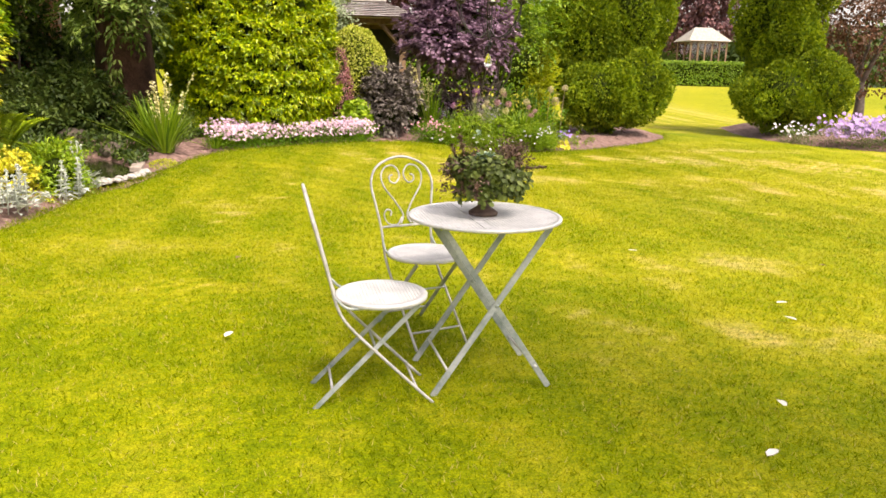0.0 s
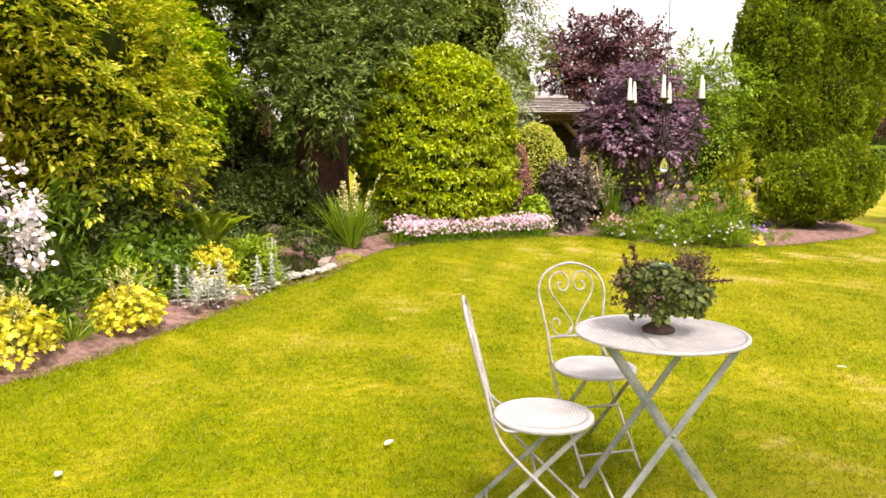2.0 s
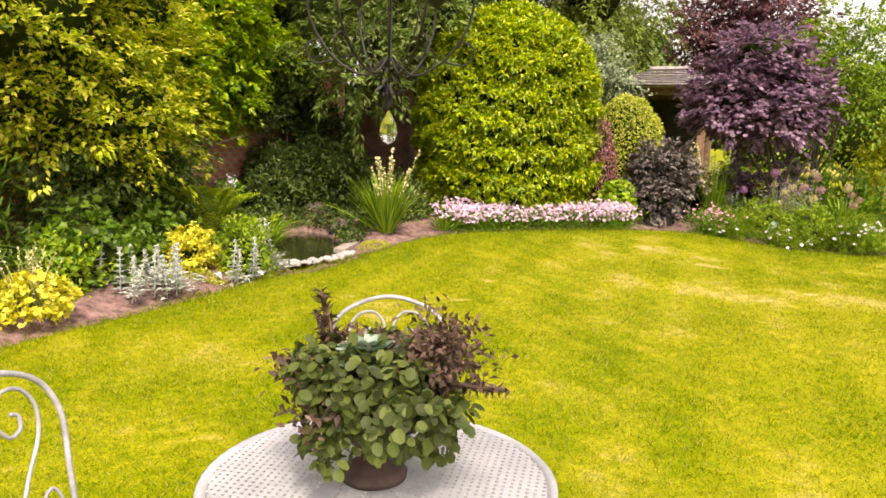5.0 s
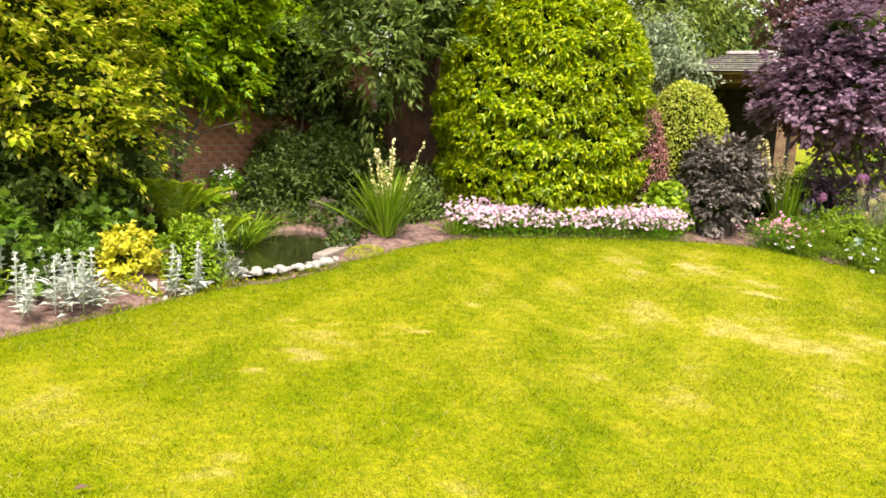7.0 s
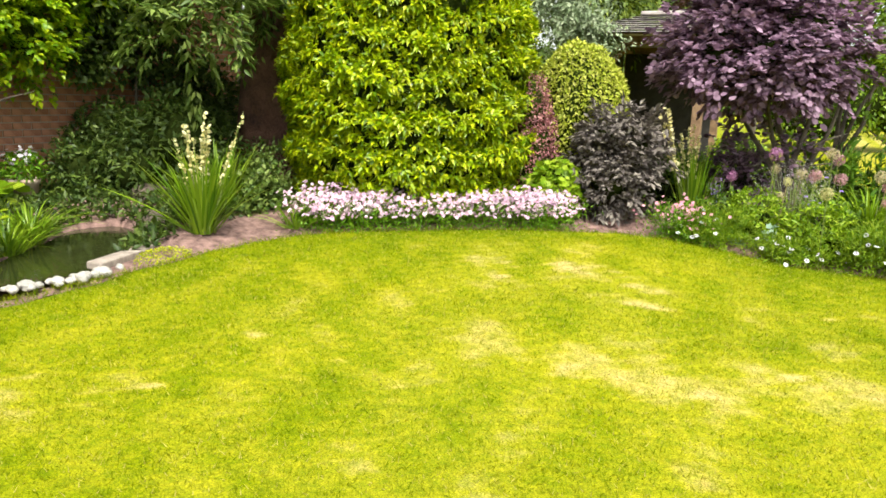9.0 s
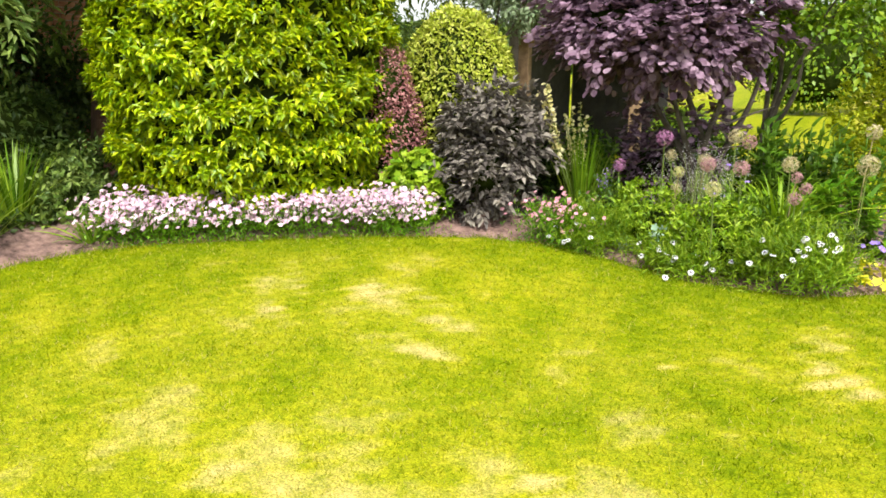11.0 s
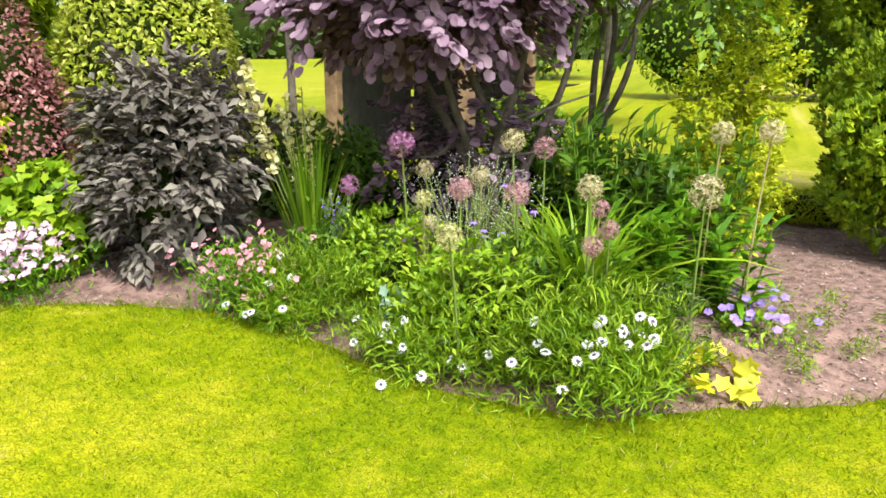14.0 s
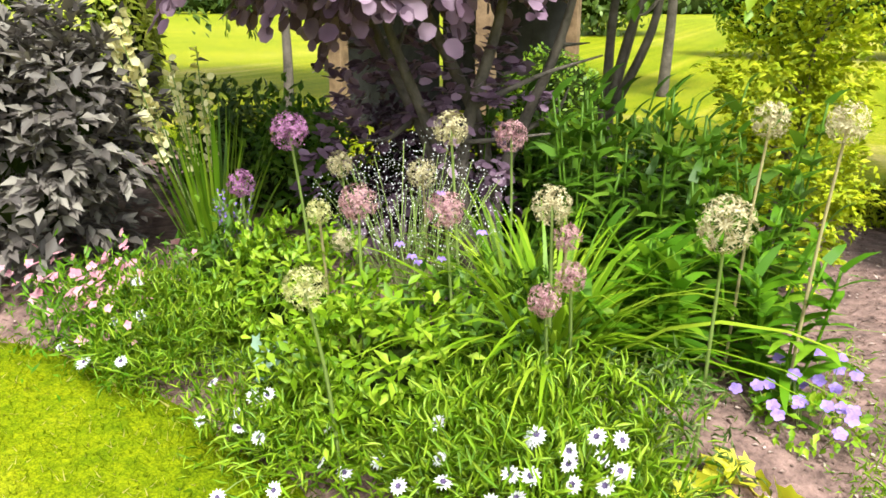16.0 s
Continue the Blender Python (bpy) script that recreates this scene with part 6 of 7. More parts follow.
daisy_plant(on_soil(3.5, 11.4), 0.4, 0.44, 7600, dots(22, 0.44, 0.42, True), "spreading white daisies with dark eyes", L_LIME)
daisy_plant(on_soil(2.08, 11.58), 0.34, 0.38, 5200, dots(9, 0.4, 0.34, True), "spreading white daisies with dark eyes", L_LIME, (0.055, 0.006))
daisy_plant(on_soil(2.75, 11.42), 0.34, 0.24, 3000, dots(14, 0.42, 0.2, True), "white daisies sprawling on to the grass", L_LIME)
mound("border_mound", on_soil(2.95, 11.6), (0.42, 0.28, 0.34), 3000, (0.055, 0.024), L_LIME, "light green leafy perennial mound", seed=351, core=0.5)
mound("border_mound", on_soil(2.35, 11.85), (0.36, 0.26, 0.38), 3000, (0.045, 0.02), L_LIME, "light green leafy perennial mound", seed=352, core=0.5)
mound("border_mound", on_soil(3.2, 11.85), (0.34, 0.26, 0.36), 1500, (0.055, 0.026), L_MID, "mid-green leafy perennial among the daylilies", seed=354, core=0.5)
mound("border_mound", on_soil(3.72, 11.72), (0.2, 0.17, 0.3), 1500, (0.04, 0.008), L_GREY, "grey-green feathery cushion at the soil edge", seed=355)
mound("border_mound", on_soil(2.05, 11.85), (0.26, 0.2, 0.34), 1400, (0.05, 0.02), L_MID, "mid-green leafy perennial by the salvia", seed=356, core=0.5)
mound("columbine", on_soil(2.55, 11.6), (0.2, 0.16, 0.22), 70, (0.06, 0.06), L_BLUEGR, "blue-green scalloped columbine leaves", shape=LOBED, seed=353)
heuchera(on_soil(2.95, 12.0), 0.26, 200, "dark plum heuchera leaves", L_PURPLOW, 0, 0.085)
heuchera(on_soil(3.98, 11.68), 0.15, 55, "small yellow heuchera at the soil edge", None, 0, 0.075)
ob = strap_clump("salvia", on_soil(2.0, 12.0), 90, 0.4, 0.014, 0.25, L_GREY, "grey-green salvia with blue spikes", arch=0.1)
flower_spikes(ob, 8, 0.36, 0.5, 0.2, P_VIOLET, 20, 0.014)
ob = strap_clump("pale_yellow_eyed_grass", on_soil(1.75, 12.15), 100, 0.85, 0.022, 0.2, L_STRAP, "sword-leaved clump with leaning pale yellow spikes", arch=0.1)
flower_spikes(ob, 3, 1.05, 1.15, 0.03, P_CREAM, 56, 0.04, (-0.33, -0.12))
flower_spikes(ob, 5, 0.8, 1.0, 0.14, P_CREAM, 30, 0.034)
strap_clump("daylily", on_soil(3.35, 11.95), 230, 0.88, 0.024, 0.3, L_LIME, "arching bright green daylily leaves", arch=0.75)
strap_clump("daylily", on_soil(3.05, 12.35), 120, 0.8, 0.024, 0.4, L_STRAP, "arching bright green daylily leaves", arch=0.8)


def leafy_stems(at, n, spread, h, label):
    """Upright stems whorled with lance leaves."""
    ob = thing("lily_clump", at, label, "plant")
    for i in range(n):
        b = np.array([R.uniform(-1, 1) * spread[0], R.uniform(-1, 1) * spread[1], -0.03])
        hh = h * R.uniform(0.7, 1.05)
        tip = b + np.array([R.normal(0, 0.06), R.normal(0, 0.06), hh])
        tip[:2] += R.normal(0, 0.06, 2)
        line = curve_pts([b, (b + tip) / 2 + np.array([R.normal(0, 0.02), R.normal(0, 0.02), 0.02]), tip], 5)
        m = 30
        t = np.linspace(0.12, 1, m)
        a = np.arange(m) * 2.4 + R.normal(0, 0.4, m)
        D = np.stack([np.cos(a), np.sin(a), 0.25 + 0.8 * t ** 4 + R.normal(0, 0.25, m)], 1)
        at_ = line[(t * (len(line) - 1)).astype(int)]
        it = [tube_va(line, 0.005, 5), strew(at_, D, np.tile([0, 0, 1.0], (m, 1)) + R.normal(0, 0.2, (m, 3)), 0.16 * R.uniform(0.6, 1.2, m) * (1.1 - 0.35 * t), R.uniform(0.03, 0.044, m), STRAP)]
        tagged(part("leafy_stem", mesh_of("leafy_stem", *join_va(it), L_MID if h > 0.7 else L_HERB), ob), kind="stuff")


leafy_stems(on_soil(3.55, 12.75), 46, (0.44, 0.36), 0.95, "tall leafy green lily stems not yet in bloom")
leafy_stems(on_soil(3.8, 12.3), 18, (0.25, 0.22), 0.6, "short leafy green lily stems")
for x, y, rr, hh, mt, lb in ((1.0, 13.1, 0.4, 0.5, L_DEEP, "dark green leafy perennial behind the sage"), (1.5, 13.1, 0.4, 0.5, L_MID, "dark green leafy perennial behind the border"), (2.05, 13.35, 0.42, 0.55, L_PURPLOW, "dusky plum-leaved perennial under the smoke bush"),
                             (2.65, 13.5, 0.42, 0.52, L_MID, "dark green leafy perennial behind the border"), (3.3, 13.7, 0.4, 0.5, L_MID, "mid-green leafy perennial behind the lilies")):
    mound("border_perennial", on_soil(x, y), (rr, rr * 0.7, hh), 1900, (0.07, 0.035), mt, lb, seed=int(x * 100 + y * 10), core=0.6)
leafy_stems(on_soil(2.9, 13.15), 22, (0.4, 0.25), 0.9, "tall leafy green lily stems in the shade")

# airy white cloud of tiny flowers
gy = thing("baby_breath", on_soil(2.7, 12.2), "airy cloud of tiny white flowers", "flowers", kind="stuff")
P, U = lobe_points(1700, (0, 0, 0.55), (0.42, 0.2, 0.24), 361, 0.35, 0.35)
V, F = strew(P, U + R.normal(0, 0.5, P.shape), R.normal(0, 1, P.shape), 0.0065, 0.0065, QUAD)
tagged(part("blossom_cluster", mesh_of("blossom_cluster", V, F, P_WHITE), gy), kind="stuff")
it = [tube_va([(R.normal(0, 0.05), R.normal(0, 0.05), 0), P[i]], 0.0015, 4) for i in range(0, 1700, 20)]
part("woody_base", mesh_of("woody_base", *join_va(it), P_STEM), gy)


def allium(head, r, mat, label, lean=(0, 0), dense=130, stem=None):
    x, y, z = head
    bx, by = x + lean[0], y + lean[1]
    zb = soil(bx, by)
    ob = thing("allium", (bx, by, zb), label, "flower", "alliums in the border")
    c = np.array([x - bx, y - by, z - zb])
    line = curve_pts([(0, 0, -0.03), c * np.array([0.4, 0.4, 0.55]), c], 7)
    part("stem", mesh_of("stem", *tube_va(line, np.linspace(0.0065, 0.0045, len(line)), 6), stem or P_STEM, True), ob)
    U = sphere_dirs(dense)
    U2 = unit(U + R.normal(0, 0.08, U.shape))
    it = [strew(np.tile(c, (dense, 1)), U2, R.normal(0, 1, U.shape), r * 0.88, 0.0022, TRI)]
    for k in range(5):
        a = k * 2 * np.pi / 5
        t1 = unit(np.cross(U2, [0.3, 0.5, 0.8]))
        t2 = np.cross(U2, t1)
        it.append(strew(c + U2 * r * R.uniform(0.72, 0.95, dense)[:, None], math.cos(a) * t1 + math.sin(a) * t2 + U2 * 0.5, U2, r * 0.22, r * 0.09, QUAD))
    part("flower_head", mesh_of("flower_head", *join_va(it), mat), ob)


ALL = [((2.5, 11.74, 0.985), 0.065, P_ALMAUVE, "mauve globe allium on a tall stem"), ((2.98, 11.95, 1.0), 0.06, P_ALCREAM, "faded straw-coloured allium globe"),
       ((3.895, 12.32, 1.04), 0.06, P_ALCREAM, "faded straw-coloured allium globe"), ((3.863, 11.71, 0.86), 0.075, P_ALCREAM, "large faded straw-coloured allium globe"),
       ((2.947, 11.2, 0.705), 0.058, P_ALYEL, "yellow-green allium seed head"), ((4.1, 12.1, 1.075), 0.06, P_ALCREAM, "open star-shaped dry allium head")]
ALL += [((2.13, 11.9, 0.74), 0.055, P_ALMAUVE, "dusky mauve allium globe"), ((2.51, 12.0, 0.83), 0.05, P_ALCREAM, "faded straw-coloured allium globe"),
        ((2.63, 11.7, 0.74), 0.045, P_ALYEL, "pale cream allium globe"), ((2.85, 11.6, 0.82), 0.06, P_ALRED, "faded pink allium globe"),
        ((3.06, 11.75, 0.79), 0.062, P_ALRED, "fading pink and straw allium globe"), ((2.74, 12.2, 0.78), 0.06, P_ALCREAM, "faded straw-coloured allium globe"),
        ((3.05, 12.3, 0.93), 0.06, P_ALRED, "dusky pink allium globe in shade"), ((3.38, 11.8, 0.83), 0.062, P_ALCREAM, "open star-shaped dry allium head"),
        ((3.43, 11.8, 0.74), 0.045, P_ALRED, "faded pink allium globe"), ((3.5, 11.62, 0.69), 0.045, P_ALRED, "tattered pink allium globe"),
        ((3.44, 11.6, 0.62), 0.05, P_ALRED, "tattered pink allium globe"), ((2.58, 11.9, 0.58), 0.045, P_ALCREAM, "faded straw-coloured allium globe")]
for i, (hd, r, m_, lb) in enumerate(ALL):
    allium(hd, r, m_, lb, (0.03 * math.sin(i * 2.1) - 0.02, 0.08 + 0.05 * math.cos(i * 1.7)), 110, P_DRYSTEM if i % 3 == 2 else None)

# purple bellflowers and tufts on the open soil
vi = thing("violas", on_soil(4.12, 12.1), "small clump of violet-blue flowers on bare soil", "flowers")
V, F = leaf_cloud([((0, 0, 0.05), (0.16, 0.14, 0.09), 371, -0.4)], 260, 0.035, 0.018, LEAF)
part("foliage", mesh_of("foliage", V, F, L_LIME), vi)
for i in range(26):
    p = np.array([R.normal(0, 0.11), R.normal(0.05, 0.11), R.uniform(0.1, 0.2)])
    a = np.arange(5) * 2 * np.pi / 5 + i
    D = np.stack([np.cos(a), np.sin(a) * 0.7 - 0.1, np.sin(a) * 0.6 + 0.1], 1)
    V, F = strew(np.tile(p, (5, 1)), D, np.tile([0.1, -0.7, 0.7], (5, 1)), 0.021, 0.02, ROUND)
    fl = part("blossom", mesh_of("blossom", V, F, P_VIOLET), vi, "violet-blue blossom")
    V, F = tube_va([p * np.array([0.6, 0.6, 0.2]), p], 0.0015, 4)
    part("flower_stalk", mesh_of("flower_stalk", V, F, P_STEM), fl)
cb = thing("columbine_flowers", on_soil(2.9, 11.95), "violet columbine flowers on thin stalks", "flowers")
for i, (x, z) in enumerate(((-0.04, 0.45), (-0.1, 0.48), (0.05, 0.67), (0.19, 0.55), (-0.06, 0.4), (0.02, 0.42))):
    a = np.arange(6) * math.pi / 3
    D = np.stack([np.cos(a), np.sin(a) * 0.8, -0.4 + 0 * a], 1)
    p = np.array([x, 0.02 * i - 0.05, z])
    V, F = strew(np.tile(p, (6, 1)), D, np.tile([0, -0.4, 0.8], (6, 1)), 0.024, 0.016, LEAF)
    fl = part("blossom", mesh_of("blossom", V, F, P_VIOLET), cb)
    part("flower_stalk", mesh_of("flower_stalk", *tube_va([(0, 0, 0), p * np.array([0.6, 0.6, 0.6]), p], 0.0018, 4), P_STEM), fl)
for x, y in ((4.45, 12.45), (4.6, 12.15), (4.35, 12.15), (4.3, 11.9), (4.75, 12.6), (4.2, 12.45)):
    mound("green_tuft", on_soil(x, y), (0.07, 0.07, 0.12), 170, (0.035, 0.006), L_LIME, "small feathery green seedling tuft", seed=int(x * 100), group="seedlings on the soil")
mound("weed_seedling", on_soil(0.95, 11.85), (0.08, 0.06, 0.1), 60, (0.04, 0.012), L_LIME, "small green seedling on bare soil", seed=377, group="seedlings on the soil")
mound("weed_seedling", on_soil(1.45, 11.8), (0.08, 0.06, 0.1), 60, (0.04, 0.012), L_LIME, "small green seedling on bare soil", seed=378, group="seedlings on the soil")

# border on the far side of the lawn gap
drift("lilac_flower_drift", curve_pts([(9.7, 13.1, 0), (10.1, 12.75, 0), (10.6, 12.55, 0)], 8), 0.22, 0.5, 2500, 380, L_GREY, P_LILAC, "soft clump of lilac flowers", 0.045)
drift("white_flower_drift", curve_pts([(9.2, 14.0, 0), (9.4, 13.4, 0)], 8), 0.15, 0.35, 1500, 60, L_GREY, P_WHITE, "grey-green clump with small white flowers", 0.03)
rs = mound("rose_bush", on_soil(11.3, 12.9), (0.7, 0.6, 0.75), 2600, (0.07, 0.045), L_HERB, "rose bush with large white blooms", "shrub", seed=381, core=0.7)
for i in range(14):
    U = unit(np.array([R.normal(-0.2, 0.6), -0.6 + R.normal(0, 0.3), R.uniform(0.2, 1)]))
    p = np.array([0, 0, 0.27]) + U * np.array([0.7, 0.6, 0.72])
    V, F = strew(np.tile(p, (18, 1)), sphere_dirs(18) + U * 0.5, np.tile(U, (18, 1)), 0.075, 0.07, ROUND)
    part("rose", mesh_of("rose", V, F, P_WHITE), rs, "full white rose")

# fallen petals and leaves on the grass
for i, (x, y) in enumerate(((3.5, 3.0), (3.46, 2.68), (2.83, 1.64), (2.55, 1.17), (3.05, 4.3), (-1.0, 1.81), (0.35, 2.38))):
    V, F = strew(np.array([(0, 0, 0.03)]), np.array([[math.cos(i * 2.3), math.sin(i * 2.3), 0.1]]), np.array([[0.1, 0.1, 1]]), 0.07, 0.035, ROUND)
    o = new("fallen_petal", mesh_of("fallen_petal", V, F, P_WHITE))
    o.location = (x, y, 0)
    tagged(o, "pale fallen petal lying on the grass", "petal", "fallen petals on the lawn")
for i, (x, y) in enumerate(((0.07, 3.95), (4.33, 3.9))):
    V, F = strew(np.array([(0, 0, 0.03)]), np.array([[math.cos(i * 2 + 1), math.sin(i * 2 + 1), 0.15]]), np.array([[0.2, 0.1, 1]]), 0.06, 0.035, LEAF)
    o = new("fallen_leaf", mesh_of("fallen_leaf", V, F, L_BROWN))
    o.location = (x, y, 0)
    tagged(o, "dry brown leaf lying on the grass", "leaf", "dry leaves on the lawn")


# ---- beyond the border ----
def pavilion(at):
    """Open-fronted timber shelter with a shingled hip roof; inner boards near-black for its shade."""
    ob = thing("garden_pavilion", at, "open timber garden shelter with a grey shingled roof", "pavilion")
    W, D_, H = 1.9, 2.8, 2.28
    for x in (-W / 2 + 0.15, W / 2 - 0.15):
        for y in (-D_ / 2 + 0.15, D_ / 2 - 0.15):
            part("post", box("post", (0.15, 0.15, H), (x, y, H / 2), M_TIMBER, 0.01), ob)
    for y in (-D_ / 2 + 0.15, D_ / 2 - 0.15):
        part("beam", box("beam", (W, 0.12, 0.18), (0, y, H + 0.09), M_TIMBER, 0.01), ob)
    for x in (-W / 2 + 0.15, W / 2 - 0.15):
        part("beam", box("beam", (0.12, D_ - 0.45, 0.16), (x, 0, H + 0.08), M_TIMBER, 0.01), ob)
        s = 1 if x < 0 else -1
        V, F = tube_va([(x + s * 0.03, -D_ / 2 + 0.15, H - 0.5), (x + s * 0.5, -D_ / 2 + 0.15, H + 0.02)], 0.05, 4)
        part("brace", mesh_of("brace", V, F, M_TIMBER), ob)
    for i in range(8):
        part("back_board", box("back_board", (0.2, 0.025, H), (-W / 2 + 0.2 + i * 0.2, D_ / 2 - 0.24, H / 2), M_DARKBOARD, 0.004), ob)
    for i in range(11):
        part("side_board", box("side_board", (0.025, 0.2, H), (-W / 2 + 0.06, -D_ / 2 + 0.4 + i * 0.2, H / 2), M_DARKBOARD, 0.004), ob)
    # hip roof, course by course
    e, ridge, lift_r, z0 = 0.3, 0.3, 0.45, H + 0.12
    n = 9
    A, B = W / 2 + e, D_ / 2 + e
    V, Fq = [], []
    for k in range(n):
        t0, t1 = k / n, (k + 1.25) / n
        for lift, t in ((0.035, t0), (0.0, min(t1, 1))):
            hx, hy = A + (ridge - A) * t, B + (0.02 - B) * t
            z = z0 + lift_r * t + lift
            V += [(-hx, -hy, z), (hx, -hy, z), (hx, hy, z), (-hx, hy, z)]
        b = k * 8
        Fq += [(b + i, b + (i + 1) % 4, b + 4 + (i + 1) % 4, b + 4 + i) for i in range(4)]
    V += [(-A, -B, z0), (A, -B, z0), (A, B, z0), (-A, B, z0)]
    Fq.append((len(V) - 1, len(V) - 2, len(V) - 3, len(V) - 4))
    part("roof", mesh_of("roof", np.array(V), Fq, M_SHINGLE), ob, "grey cedar shingle hip roof")
    part("ridge_cap", box("ridge_cap", (2 * ridge + 0.2, 0.16, 0.06), (0, 0, z0 + lift_r + 0.03), M_SHINGLE, 0.02), ob)


pavilion((0.45, 17.4, 0.0))


bush("box_hedge_ball", (1.9, 16.2, 0.0), [((0, 0, 0.5), (0.5, 0.4, 0.5), 401, -1)], 2500, (0.05, 0.03), L_GTREE, "clipped green box hedge ball", "hedge", shape=QUAD)


tree("silver_tree", (-0.6, 15.6, 0.0), 3.4, 0.05, [((0.1, 0, 2.65), (0.5, 0.5, 0.55), 405, -1), ((0.35, 0.1, 2.3), (0.35, 0.35, 0.4), 406, -1), ((-0.3, 0.1, 2.8), (0.5, 0.5, 0.6), 407, -1)],
     4200, (0.09, 0.04), L_SILVTREE, "small tree with silvery grey-green leaves", trunk_h=1.6)


def hedge(name, at, size, n, mat, label):
    """Clipped hedge: a near-black block, coloured as inner shade, in a skin of leaves, its faces and top uneven."""
    ob = thing(name, at, label, "hedge")
    L, T, H = size
    part("shade_core", box("shade_core", (L - 0.2, T - 0.2, H - 0.1), (0, 0, H / 2 - 0.05), M_CORE, 0.1), ob)
    P = np.stack([R.uniform(-L / 2, L / 2, n), R.uniform(-T / 2, T / 2, n), R.uniform(0, H, n)], 1)
    f = R.integers(0, 3, n)
    P[f == 0, 1] = -T / 2
    P[f == 1, 2] = H
    P[f == 2, 1] = T / 2
    P += R.normal(0, 0.035, P.shape)
    V, F = strew(P, R.normal(0, 1, P.shape), R.normal(0, 0.5, P.shape) + np.array([0, -0.5, 0.6]), 0.16, 0.1, QUAD)
    part("crown", mesh_of("crown", V, F, mat), ob)


hedge("far_hedge", (22.5, 57.5, 0.5), (30, 1.2, 1.75), 26000, L_HEDGE, "long clipped green hedge across the far lawn")


def glass_gazebo(at):
    ob = thing("glazed_gazebo", at, "small timber gazebo with a pale hipped roof", "gazebo")
    w, h = 2.9, 2.7
    for x in np.linspace(-w / 2, w / 2, 6):
        for y in (-w / 2, w / 2):
            part("post", box("post", (0.1, 0.1, h), (x, y, h / 2), M_TIMBER, 0.01), ob)
    for y in (-w / 2, w / 2):
        for z in (0.75, h):
            part("rail", box("rail", (w, 0.08, 0.1), (0, y - 0.004, z), M_TIMBER, 0.01), ob)
        part("panel", box("panel", (w, 0.03, 0.6), (0, y, 0.4), M_WHITEWOOD, 0.004), ob)
        part("pane", box("pane", (w, 0.01, h - 0.9), (0, y * 0.99, (h + 0.8) / 2), M_PANE, 0), ob)
    V = np.array([(-w / 2 - 0.3, -w / 2 - 0.3, h + 0.05), (w / 2 + 0.3, -w / 2 - 0.3, h + 0.05), (w / 2 + 0.3, w / 2 + 0.3, h + 0.05), (-w / 2 - 0.3, w / 2 + 0.3, h + 0.05), (-0.7, 0, h + 1.15), (0.7, 0, h + 1.15)])
    part("roof", mesh_of("roof", V, [(0, 1, 5, 4), (1, 2, 5), (2, 3, 4, 5), (3, 0, 4), (3, 2, 1, 0)], M_COPING), ob, "pale grey hipped roof")


glass_gazebo((25.6, 60.5, 1.2))
gz = new("gazebo_terrace", box("gazebo_terrace", (6, 5, 0.75), (25.6, 60.5, 0.83), M_COPING, 0.03))
tagged(gz, "low raised terrace carrying the gazebo", "terrace", kind="structure")


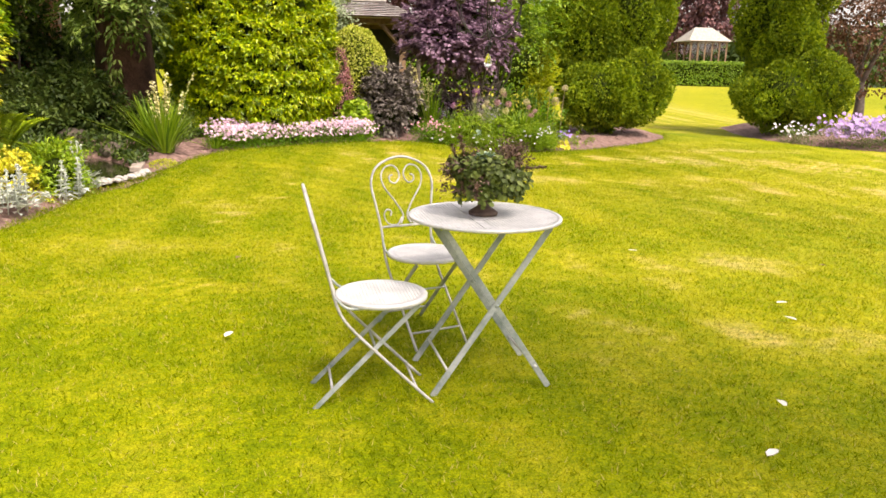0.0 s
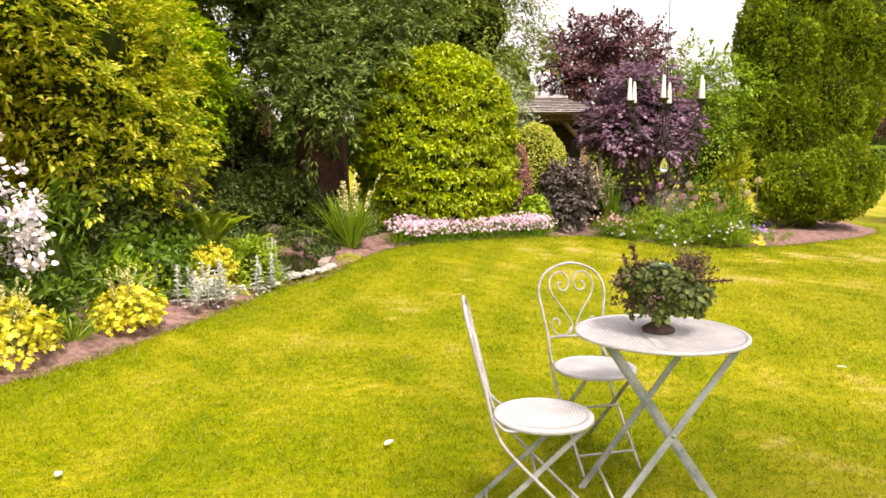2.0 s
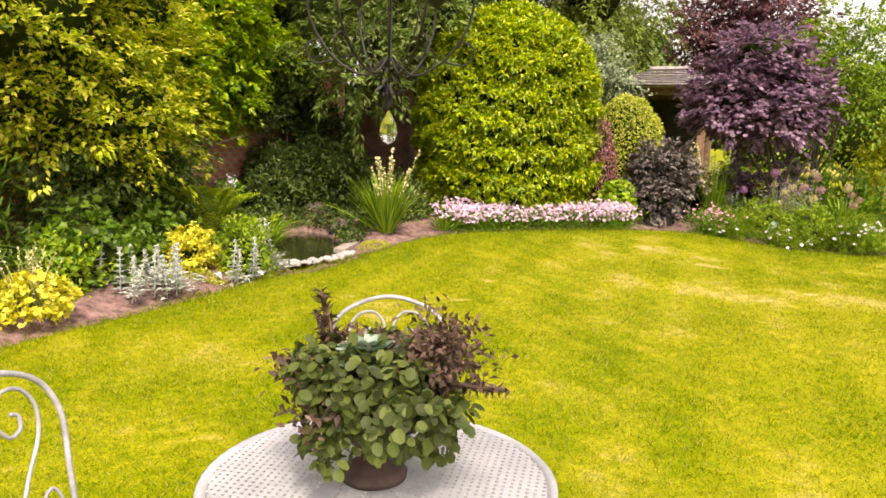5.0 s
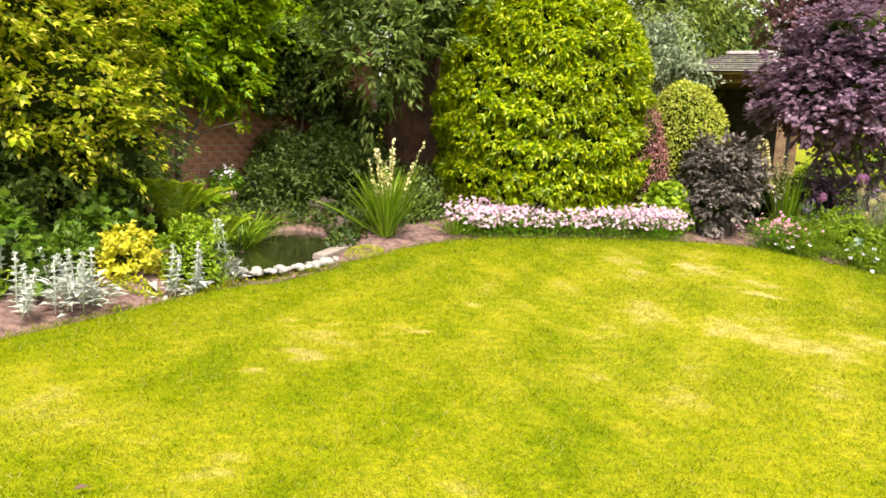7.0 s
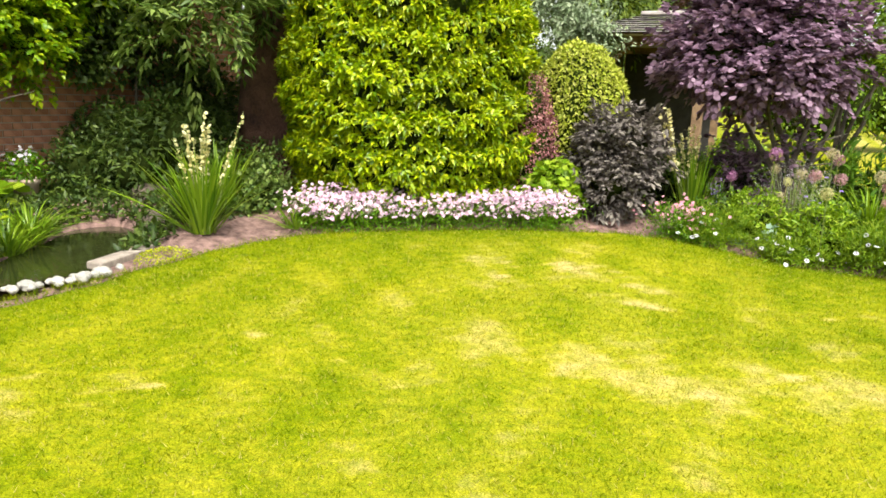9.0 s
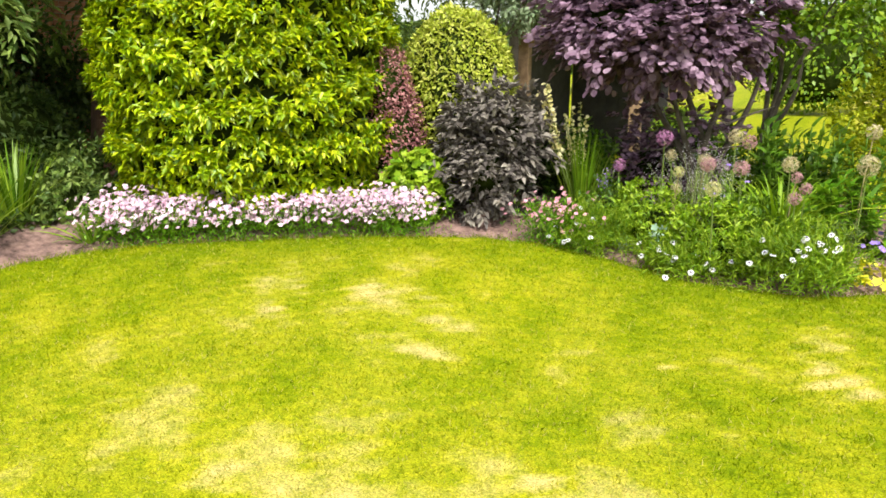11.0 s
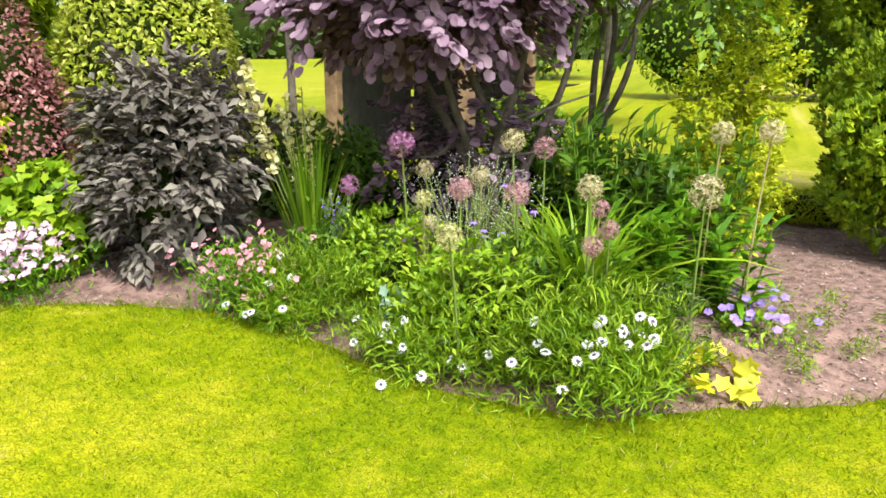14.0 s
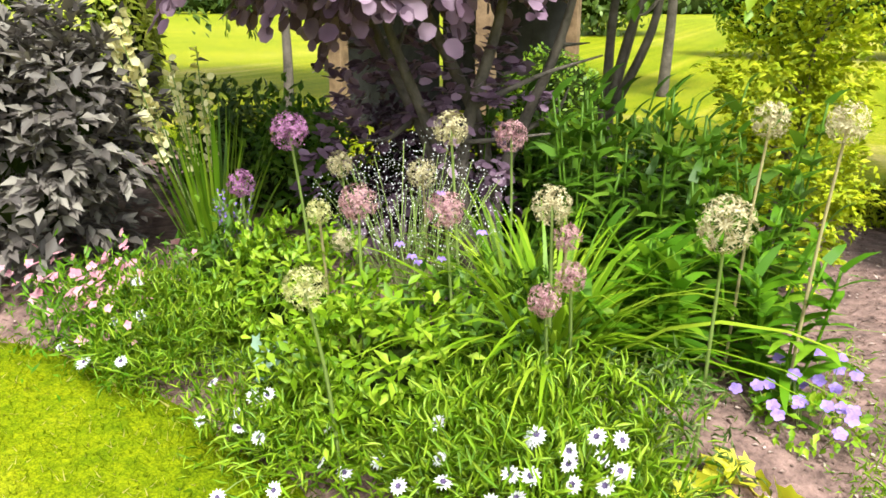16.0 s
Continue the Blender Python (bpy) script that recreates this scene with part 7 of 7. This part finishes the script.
def car(at):
    """Parked white car seen across the lawn."""
    ob = thing("parked_car", at, "white car parked beyond the lawn", "car")
    prof = [(-2.1, 0.35), (-2.15, 0.75), (-1.95, 0.95), (-1.2, 1.02), (-0.6, 1.45), (0.9, 1.5), (1.75, 1.1), (2.1, 1.0), (2.15, 0.55), (2.05, 0.35)]
    bm = bmesh.new()
    a = [bm.verts.new((x, -0.85, z)) for x, z in prof]
    b = [bm.verts.new((x, 0.85, z)) for x, z in prof]
    bm.faces.new(a)
    bm.faces.new(b[::-1])
    for i in range(len(prof)):
        j = (i + 1) % len(prof)
        bm.faces.new((a[i], b[i], b[j], a[j]))
    bmesh.ops.recalc_face_normals(bm, faces=bm.faces)
    bmesh.ops.bevel(bm, geom=bm.edges[:], offset=0.07, segments=3, affect="EDGES", profile=0.5)
    part("body", bm_mesh("body", bm, M_CAR, True), ob)
    for s in (-1, 1):
        V = np.array([(-1.0, s * 0.862, 1.06), (-0.52, s * 0.862, 1.38), (0.85, s * 0.862, 1.42), (1.5, s * 0.862, 1.1)])
        part("side_window", mesh_of("side_window", V, [(0, 1, 2, 3)], M_TYRE), ob)
        for x in (-1.35, 1.35):
            wh = part("wheel", lathe("wheel", [(0.2, -0.1), (0.31, -0.1), (0.33, -0.06), (0.33, 0.06), (0.31, 0.1), (0.2, 0.1)], M_TYRE, n=24), ob)
            wh.matrix_basis = pose(x, s * 0.8, 0.33, 90)
            part("rim", lathe("rim", [(0.02, -0.11), (0.2, -0.105), (0.2, 0.105), (0.02, 0.11)], M_COPING, n=20), wh)


car(pose(5.2, 47, 0.4, 0, 0, 15))
car(pose(10.0, 49, 0.42, 0, 0, 10))

# woods that close the distance
far = []
for i in range(70):
    a = i / 70 * 2 * math.pi
    d = R.uniform(75, 95)
    x, y = 5 + d * math.sin(a), 10 + d * math.cos(a)
    far.append(((x, y, 2.2), (R.uniform(5, 8), R.uniform(4, 6), R.uniform(3.5, 6.5)), 500 + i, -0.4))
V, F = leaf_cloud(far, 60000, 0.8, 0.5, QUAD, 0.2, 0.8, 0.25, 0.12)
tagged(new("far_woods", mesh_of("far_woods", V, F, L_DEEP)), "belt of leafy trees closing the distance", "woods", kind="stuff")
# dark shells behind the far leaves, coloured as the shade between them
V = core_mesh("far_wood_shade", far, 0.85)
tagged(new("far_wood_shade", V), "near-black shells painting the shade inside the distant trees", "woods", kind="stuff")
bush("distant_shrubbery", (5.5, 31.0, 0.2), [((-2.5, 0, 1.6), (2.2, 1.2, 1.6), 601, -1), ((0.5, 0.5, 2.0), (2.0, 1.2, 2.0), 602, -1), ((3.0, 0, 1.5), (2.0, 1.2, 1.6), 603, -1)], 7000, (0.16, 0.09), L_GTREE, "green shrubbery on the far lawn", shape=QUAD)
bush("distant_shrubbery", (-4.6, 40.0, 0.25), [((0, 0, 3.0), (3.0, 2.0, 2.8), 611, -1), ((-1.0, 0, 5.5), (2.6, 2.0, 2.4), 612, -1), ((1.2, 0, 5.0), (2.0, 1.6, 2.0), 613, -1)], 14000, (0.3, 0.16), L_GREY, "grey-green trees behind the shelter", shape=QUAD, clump=0.3)
bush("distant_shrubbery", (10.5, 40.0, 0.3), [((-1.5, 0, 2.2), (2.6, 1.6, 2.6), 621, -1), ((2.0, 0, 1.8), (2.4, 1.4, 2.2), 622, -1)], 7000, (0.2, 0.1), L_DEEP, "dark trees on the far lawn", shape=QUAD)
